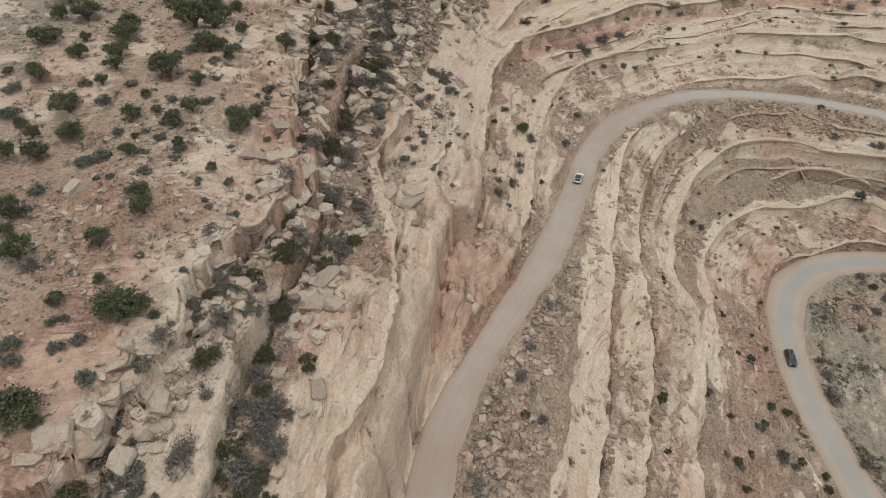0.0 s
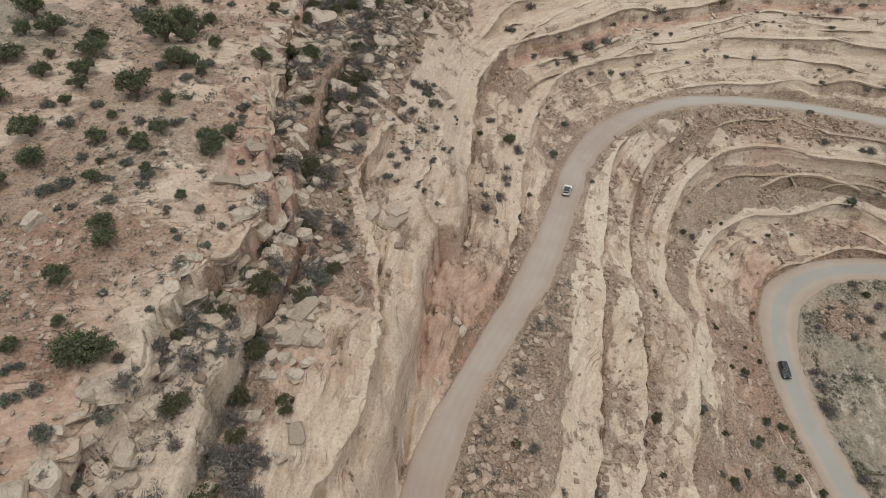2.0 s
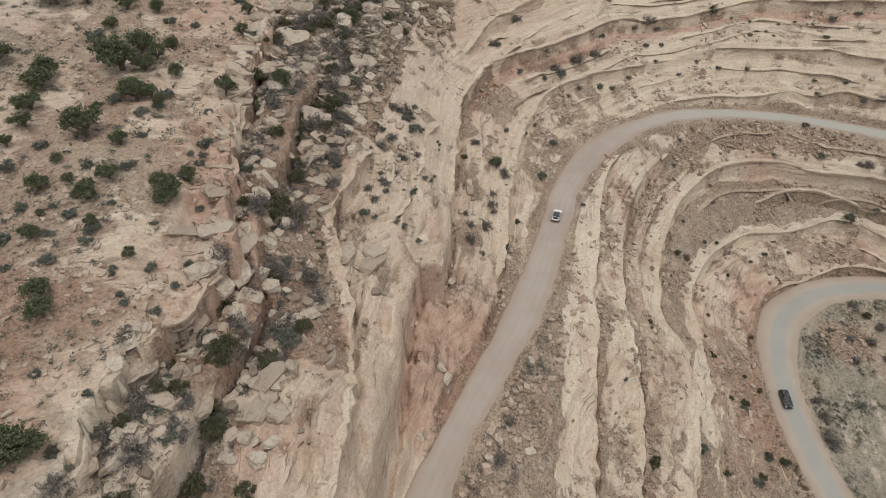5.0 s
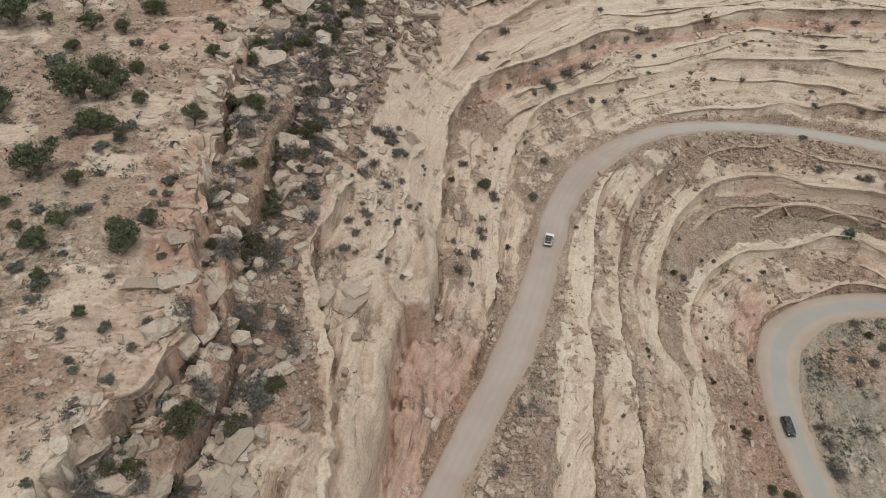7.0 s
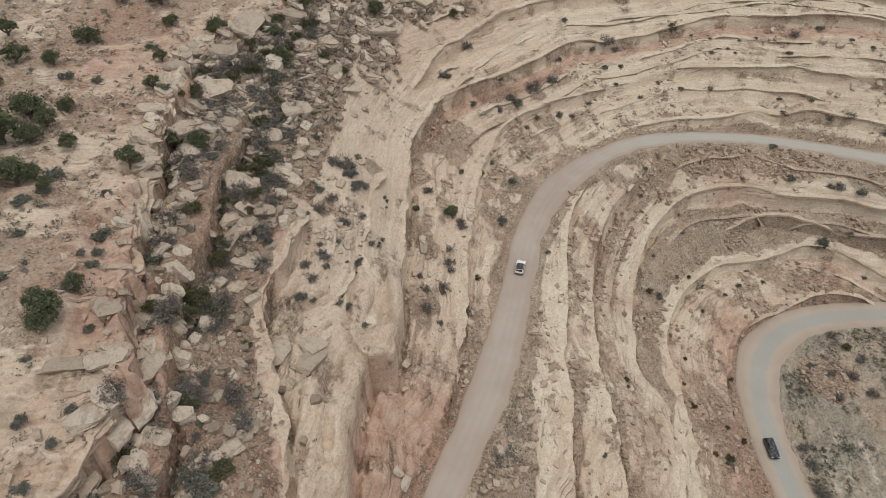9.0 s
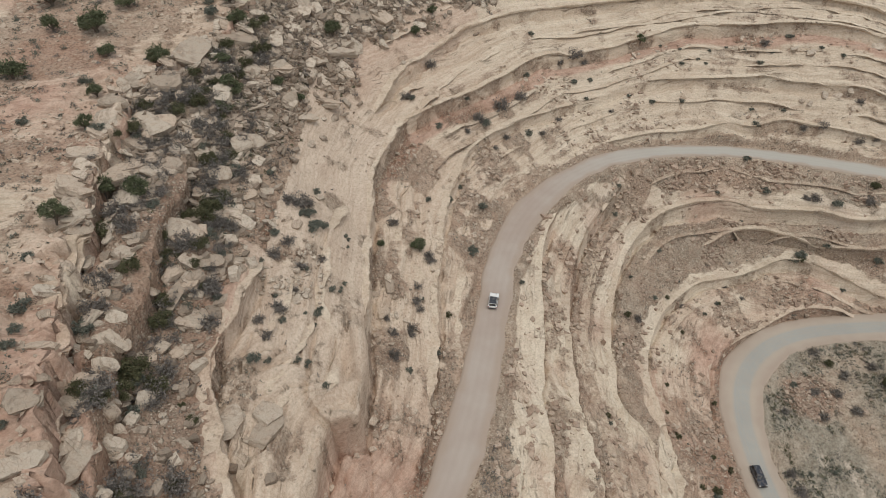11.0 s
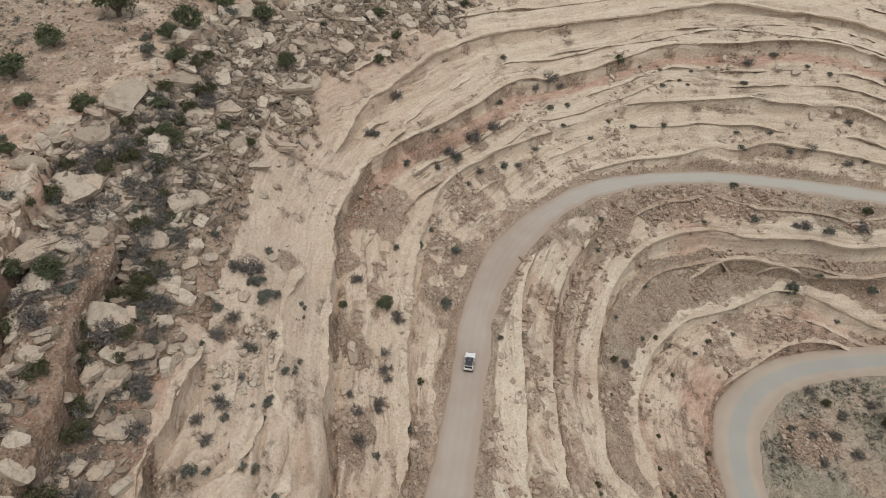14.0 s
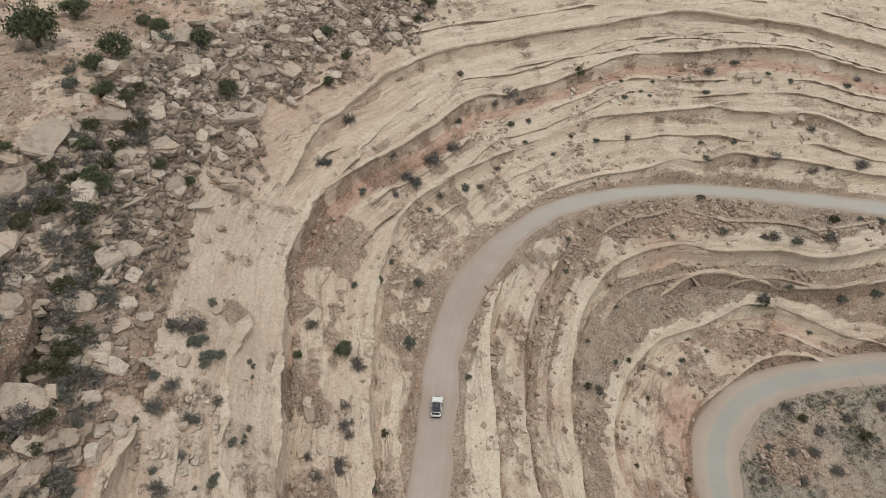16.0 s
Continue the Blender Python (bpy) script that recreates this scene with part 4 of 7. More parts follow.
GREEN_BUSHES = (
    [(72.3, 96.9, 1.1), (73.8, 85.5, 1), (77.7, 84.9, 1), (70.3, 80.7, 1.1), (71.4, 73.1, 1.3), (62.9, 71.5, 0.9), (75.6, 72.4, 1), (80.5, 70.3, 1), (58.1, 67.8, 1), (79.7, 67.3, 1.1), (68.9, 108.5, 0.8), (78.7, 101.8, 0.7), (43.2, 76, 1.2), (75.1, 103.8, 0.5), (57.7, 61.9, 1), (40.3, 63.1, 0.8), (60.3, 78.6, 0.8), (55, 81, 0.7), (50.5, 106.7, 0.7), (68.9, 138.3, 1), (120.7, 149.3, 1.4), (69.5, 97.8, 0.6), (72.6, 121.6, 0.6), (69, 114.3, 0.6), (83.8, 118.2, 0.7), (81.4, 143.2, 0.7), (63.9, 129.1, 0.5), (96.1, 142.8, 0.6), (83.1, 135.8, 0.6)],
    [(-32.1, 36.9, 0.5), (-31.8, 39.8, 0.7), (-25.9, 62.5, 2.2), (-23.5, 35.7, 1.2), (-23, 43.7, 0.5), (-22.6, 89.7, 1.1), (-21.6, 71.7, 1.7), (-21.4, 50.4, 1.3), (-20.8, 45, 1.2), (-20.2, 55.2, 1.3), (-13.6, 81.2, 0.9), (13.2, 60, 0.9), (42.6, 75.3, 1.1), (-26.2, 133.9, 1.1), (-19.7, 95.8, 2), (-18.2, 104.1, 1.6), (-18, 119.4, 1.5), (-17.9, 113.7, 1.7), (-17.3, 123.1, 1.5), (-14.5, 92.1, 0.6), (-14.1, 123.5, 1.6), (-13.1, 90, 0.8), (22.9, 122.6, 0.7), (117, 124.6, 1.2), (127.9, 117.5, 1.5), (-23.7, 155.8, 1.2), (-12.3, 164.7, 1.6), (-6.1, 168.2, 1.6), (142.3, 158.7, 1.5)],
)
SAGEBRUSH = (
    [(-65.8, 89.9, 1.5), (-63.3, 83.5, 1.8), (-52, 66.7, 1.2), (-51.7, 88.5, 1.3), (-51.6, 62.3, 1.2), (-49, 73.8, 1.3), (-46.9, 80.9, 0.9), (-46.8, 75.1, 1.4), (-45.7, 69.9, 0.5), (-44.4, 43.2, 1.1), (-44.1, 70.3, 0.7), (-43.8, 41.5, 1), (-41.8, 46.6, 0.8), (-41.2, 75.5, 0.7), (-40.9, 87.8, 0.9), (-40.8, 47.1, 0.6), (-40.7, 82.3, 0.7), (-40.2, 43.5, 1), (-40, 78.8, 1), (-39.7, 71, 1), (-39.1, 30.2, 0.6), (-38.5, 50.7, 0.4), (-38.4, 44.6, 1), (-36.8, 34.5, 0.4), (-36.5, 76.2, 1.2), (-36.4, 74, 0.8), (-36.1, 57, 0.6), (-36, 40.3, 1.2), (-35.7, 87.8, 1.1), (-35.6, 80.6, 0.6)],
    [(-33.8, 38.5, 1.3), (-32.6, 50, 1), (-32.5, 69.7, 0.5), (-32.5, 70.2, 0.6), (-31.8, 43.3, 1.2), (-31.7, 33.8, 1.6), (-31.1, 67.4, 0.6), (-31.1, 32.6, 1.3), (-30.5, 66.4, 0.6), (-30.1, 54.4, 0.6), (-29.9, 77.9, 0.5), (-29.8, 47.7, 0.4), (-29.5, 52.3, 1.3), (-29.3, 87.6, 0.7), (-29.2, 71.9, 0.8), (-27, 65.2, 0.9), (-26.4, 83.3, 0.7), (-26.2, 70.1, 0.6), (-25.7, 47.2, 0.8), (-25.5, 73.7, 0.7), (-23.3, 52.5, 1.3), (-22.4, 68.9, 0.5), (-18.9, 42.4, 0.5), (-15.9, 70.4, 1.2), (-14.4, 68.5, 1.5), (4.1, 50.6, 0.8), (39.7, 88.8, 0.6), (55.3, 68.3, 0.9), (55.8, 81.9, 1), (58.2, 66.9, 1.1)],
    [(62.5, 70.5, 0.8), (68.3, 78.9, 1.3), (71.1, 72.4, 1.5), (73.7, 85.1, 1), (77.5, 85, 1), (-55.8, 92.4, 1.1), (-54.1, 128.3, 1.8), (-49, 92.9, 1.1), (-43.4, 135.8, 1.3), (-43.1, 105.8, 1.3), (-38.8, 135.7, 1), (-38.7, 101.7, 0.9), (-38.4, 102.7, 0.9), (-36.8, 104.9, 1), (-36.7, 108.3, 1.3), (-36.5, 96.3, 0.7), (-33, 148.3, 1.2), (-30, 105.9, 0.8), (-29.9, 94.1, 0.7), (-29.8, 90.1, 0.8), (-29.3, 99.1, 1.4), (-28.7, 134.3, 1.5), (-28.7, 95.4, 0.9), (-28.6, 92.9, 0.9), (-24.3, 98.9, 1.5), (-14.8, 133.9, 0.9), (-14, 135, 1.2), (-13.6, 127.2, 1.8), (-12.1, 129.6, 1.1), (-11.6, 108.3, 0.9)],
    [(-11.2, 138.2, 0.9), (-10.9, 135.8, 1.2), (-10.2, 139.8, 0.9), (-9.3, 139.9, 0.7), (-9, 140.9, 0.7), (-7, 99.7, 1.1), (-6.6, 117.4, 0.6), (-5.7, 138, 0.8), (-5.5, 100.2, 0.7), (-4.7, 123.4, 1), (-4.6, 110.9, 0.6), (-3.6, 106.8, 0.6), (-2, 101.3, 0.7), (-1, 104.3, 0.4), (-0.8, 101.2, 0.8), (-0.6, 117.5, 0.8), (-0.6, 108.9, 0.4), (-0.2, 127.9, 1), (0.5, 107.9, 0.4), (0.7, 128.4, 1.2), (0.9, 109.9, 0.7), (1.1, 125, 1), (1.4, 110.6, 0.6), (1.5, 138.4, 1), (1.6, 125.7, 1.2), (1.6, 97, 0.6), (2.8, 126.7, 0.9), (3.1, 114.9, 0.6), (3.3, 115.5, 0.6), (4.4, 115.5, 0.4)],
    [(4.6, 116.4, 0.4), (5.1, 117.6, 0.5), (6, 127.1, 0.5), (6.2, 124.6, 0.4), (6.4, 126.5, 0.5), (13.7, 107.7, 0.8), (18, 122.9, 0.6), (18.9, 113.7, 1), (19.4, 114.7, 1), (30.8, 138.9, 1.1), (31, 139.8, 1), (34.3, 120.6, 0.8), (39.3, 131.4, 0.7), (50.3, 105, 0.5), (71.8, 96.3, 1.2), (72.7, 147.5, 0.5), (78, 143, 0.7), (86.3, 147.8, 0.5), (91, 140.2, 0.7), (95.5, 142.9, 0.7), (97.4, 100.2, 0.8), (103.8, 100.6, 0.8), (105.3, 127.3, 0.9), (105.5, 120.8, 1), (116.4, 139.4, 0.6), (119.2, 149.8, 1.5), (131.1, 142.7, 0.8), (140.5, 145.6, 1.3), (148.3, 143.9, 1.5), (-16.3, 177.8, 1.1)],
    [(-15.3, 172.4, 1.5), (-3.8, 162, 1), (-3.5, 195.6, 2.2), (5.5, 182.9, 0.9), (23.3, 150, 0.8), (23.3, 174.4, 1.1), (28.3, 152.9, 1.1), (29.1, 171.3, 1.1), (31.8, 158.6, 0.8), (36.1, 153.7, 1.2), (37.5, 180.9, 0.9), (41.1, 175.5, 1.5), (53.1, 178.1, 1.3), (55.7, 158.9, 0.6), (56.2, 194.4, 1.1), (60.1, 205.5, 0.9), (70.4, 195.4, 1.1), (72.6, 190.9, 0.8), (72.6, 161.7, 0.8), (74.8, 167, 0.8), (75.2, 196.3, 0.9), (83.6, 155.3, 0.7), (85.3, 192.2, 0.7), (91.4, 189.9, 0.9), (95.4, 160.4, 0.6), (98.5, 205.1, 0.6), (99.8, 189.3, 0.9), (102.1, 197.9, 0.8), (103.3, 202.6, 0.6), (103.4, 167.1, 0.7)],
    [(107.1, 198.6, 0.6), (108.8, 196.9, 0.6), (110.4, 162.8, 0.6), (110.9, 200.1, 0.6), (112.9, 172.3, 1.1), (115.2, 199.3, 0.6), (115.9, 165, 1.6), (118.9, 185.1, 0.8), (119.4, 181.9, 1.3), (119.6, 196.9, 0.6), (120.9, 150.2, 1.6), (122.5, 192.9, 1), (126.1, 175.5, 0.9), (126.2, 194.4, 0.7), (126.6, 182.1, 0.8), (127.7, 150.4, 1.1), (131.4, 156.9, 1.6), (131.9, 196.8, 1.2), (139.1, 191.9, 0.8), (144.3, 189.2, 0.9), (148.7, 157.5, 0.8), (150.3, 155.1, 0.8), (153.5, 155.6, 1.2), (161.9, 187.4, 1.1)],
)
DRY_BUSHES = (
    [(-46.5, 53.2, 1.2), (-37.5, 31.4, 0.9), (-35.1, 34.8, 1.2), (-35, 37.3, 0.9), (-30.5, 45.8, 1.2), (-30.1, 46.4, 0.8), (-28.6, 61.5, 1.1), (-28.4, 60.4, 0.9), (-27.9, 56.6, 1.4), (-27.7, 50.3, 1.4), (-26.2, 60.7, 1.7), (-26, 54.2, 1), (-25, 49.9, 1.5), (-22.1, 74.9, 1.6), (-22, 43, 1), (-21.6, 37.5, 0.7), (-20.4, 77.7, 1.3), (-20.3, 73.3, 0.9), (-19.9, 61.7, 1), (-18.6, 66.8, 0.9), (-16.8, 80, 1.3), (-16.5, 75.4, 0.7), (-12.3, 78.4, 1.3), (-12, 76.4, 0.9), (9.6, 54.4, 0.8), (12.9, 66.8, 1.2), (15, 73.9, 1.2), (15.9, 59.5, 1.1), (19.9, 53.8, 0.8), (26.2, 55.4, 1)],
    [(74, 71.3, 1), (88.3, 77.1, 1.4), (88.9, 84, 1.5), (90.3, 73.3, 1.4), (-24.8, 144.2, 1.6), (-24.1, 106.4, 1.7), (-23.5, 117.7, 1.7), (-20.1, 147.8, 1.4), (-19.6, 144.2, 1.2), (-17.7, 150, 1.4), (-17.6, 93.6, 1.9), (-17.4, 148.3, 1.5), (-15.2, 130.8, 1.3), (-13.1, 147.3, 1.9), (-12.5, 128, 1.6), (-12.5, 109.7, 1.5), (-10.9, 118.6, 0.9), (-9.1, 144.6, 0.9), (-9, 146.3, 0.9), (-8.5, 147.4, 0.9), (-6.6, 106.4, 0.9), (-5.5, 103.6, 0.9), (-4.9, 119.2, 1.2), (-4.1, 108.5, 1.3), (-2.7, 122, 1.1), (-2.7, 131, 1.3), (-2.2, 112.9, 0.7), (-1.1, 117.7, 0.8), (-0.7, 130.9, 1.7), (0.5, 131.4, 1.2)],
    [(2.1, 120.6, 0.8), (11.4, 117.4, 0.7), (11.6, 109.2, 1.2), (12, 114.5, 1), (15.1, 139, 1.2), (15.2, 115.7, 0.8), (15.4, 116.7, 1), (17, 122.1, 1), (17.3, 121.1, 0.8), (17.6, 125.4, 1), (20.8, 132.8, 0.9), (20.9, 132, 1.2), (71.2, 137.3, 1.1), (85.8, 142.7, 0.7), (91.1, 90.1, 2.2), (92, 100, 1.3), (92.7, 96.7, 1.6), (99.5, 114.5, 1.1), (100.9, 148.5, 0.7), (103.5, 144.3, 0.7), (109.1, 113.1, 1.3), (110.3, 118.8, 1.3), (114.7, 127.8, 1.3), (115.4, 117.7, 1.5), (117.9, 113.3, 1.5), (119.2, 121.5, 1.4), (126.7, 121.8, 1.4), (135.8, 121.9, 1.4), (-14.2, 150.1, 1.2), (22.2, 174.4, 1.3)],
    [(30, 187.3, 1.5), (36.1, 172.2, 0.9), (39.6, 176.7, 1.7), (43.1, 171.3, 0.8), (46.5, 181.8, 2.3), (46.6, 175, 1), (52.3, 185.9, 1.8), (57.1, 179, 1), (63.2, 184.8, 0.9), (67.5, 200.3, 1.2), (72.6, 202.1, 2.1), (75, 202, 1.2), (79.6, 189, 0.9), (97, 153.1, 0.6), (125, 196.9, 1.5), (125.1, 160.5, 1.2), (127.2, 159.8, 1.6), (131.3, 178.3, 1.3), (135.9, 177.1, 1.6), (139.5, 155.5, 1.6), (145.8, 173, 1.4), (146.7, 179.5, 1.2), (150.1, 172.1, 1), (158.9, 171, 1.9), (166.8, 189.8, 1.1)],
)
BOULDERS = (
    [(-47.5, 67, 1.7), (-32.8, 41.3, 1.5), (-31.6, 43.1, 1.4), (-31.3, 38.5, 1.3), (-30, 37.3, 1.2), (-29.6, 38.8, 1.2), (-29.6, 49.1, 1.5), (-29.5, 40.6, 1.7), (-28.3, 59.9, 2.4), (-28.3, 42.4, 1.2), (-28.2, 54.1, 2.7), (-28.2, 44.6, 0.9), (-28, 47.6, 1.2), (-24.5, 55.3, 1.6), (-23.1, 63.5, 1), (-22.3, 65.7, 1.1), (-21.9, 62.7, 1), (-21.6, 40.9, 1.2), (-20.4, 58.6, 1.3), (-18.8, 47.4, 0.7), (-18, 58.8, 2.3), (-17.8, 68.5, 1.2), (-16.4, 57, 1.5), (-16.1, 66.4, 1.5), (-15.8, 68.3, 0.8), (-15.5, 57.6, 0.8), (-15.4, 71.7, 1.2), (-14.5, 46, 0.9), (-13.2, 72.8, 1.6), (-12.5, 74.6, 1.2)],
    [(-10.3, 89.7, 1.4), (-8.2, 86.4, 1.2), (4.7, 81.3, 1), (5.7, 80.4, 1.4), (11.4, 67.1, 0.9), (18, 69.1, 1.2), (20.5, 85.6, 1), (-26.7, 141.5, 2.7), (-21.9, 129.9, 2.3), (-20.7, 139.2, 2.2), (-19.1, 137.7, 1.7), (-19.1, 129.1, 2.5), (-17.9, 136.1, 1.8), (-17.3, 100.8, 1), (-17.2, 142.4, 2.5), (-16, 116.4, 2.7), (-15.8, 146.8, 1.3), (-15.3, 143.1, 1.6), (-15.2, 100, 1.2), (-14.8, 109.8, 1.6), (-14.5, 104.4, 1.6), (-14.5, 112.1, 1.9), (-13.3, 108.9, 1.3), (-13.3, 138.6, 1), (-11.9, 113.2, 1.5), (-11, 146.6, 1.6), (-10.2, 141.1, 1.2), (-9.3, 115.4, 1.5), (-8.3, 130.7, 1.6), (-7.7, 115.1, 1.8)],
    [(-6.6, 132.2, 2.8), (-6.1, 92.3, 1.1), (-2.7, 126.4, 1), (-0.9, 125.5, 1.1), (1.7, 136.7, 1.1), (9.5, 123.7, 1.5), (10, 121.6, 1.2), (11.3, 119.2, 1.3), (12.4, 124.8, 1.3), (12.7, 123.7, 1.3), (13, 118.5, 0.9), (-20.1, 153.1, 2.9), (-19, 160.6, 3.3), (-14.4, 165.3, 2.5), (-11.3, 166.4, 3.4), (-8, 165.7, 2.9), (-7.1, 154.7, 1.1), (-7.1, 159.8, 1.5), (-6, 189.3, 2.6), (-3.3, 195.4, 3), (-2.6, 165.7, 2.9), (-0.9, 156, 1.4), (0.3, 196.9, 2), (1.9, 156.9, 2.3), (2.2, 170.1, 2.2), (3.4, 173.1, 3), (3.7, 160.2, 3.1), (4.9, 162.7, 2.5), (6.2, 176.6, 4.2), (8.9, 179.1, 2.8)],
    [(12.2, 196.7, 1.7), (14.7, 190.5, 3.1), (18.5, 185.6, 1.7), (20.2, 193.3, 2.5), (21.6, 195.4, 2), (22.8, 182.6, 1.1), (30.2, 188.6, 1.5), (43.8, 209.3, 2), (131.7, 183.1, 1.3), (131.8, 193.2, 1.5), (133.7, 182.1, 1.3), (135.7, 191.4, 1.7), (138, 182.9, 1.7), (141.5, 182.4, 1.7), (144.5, 182, 1.4), (156.3, 192, 2.5)],
)
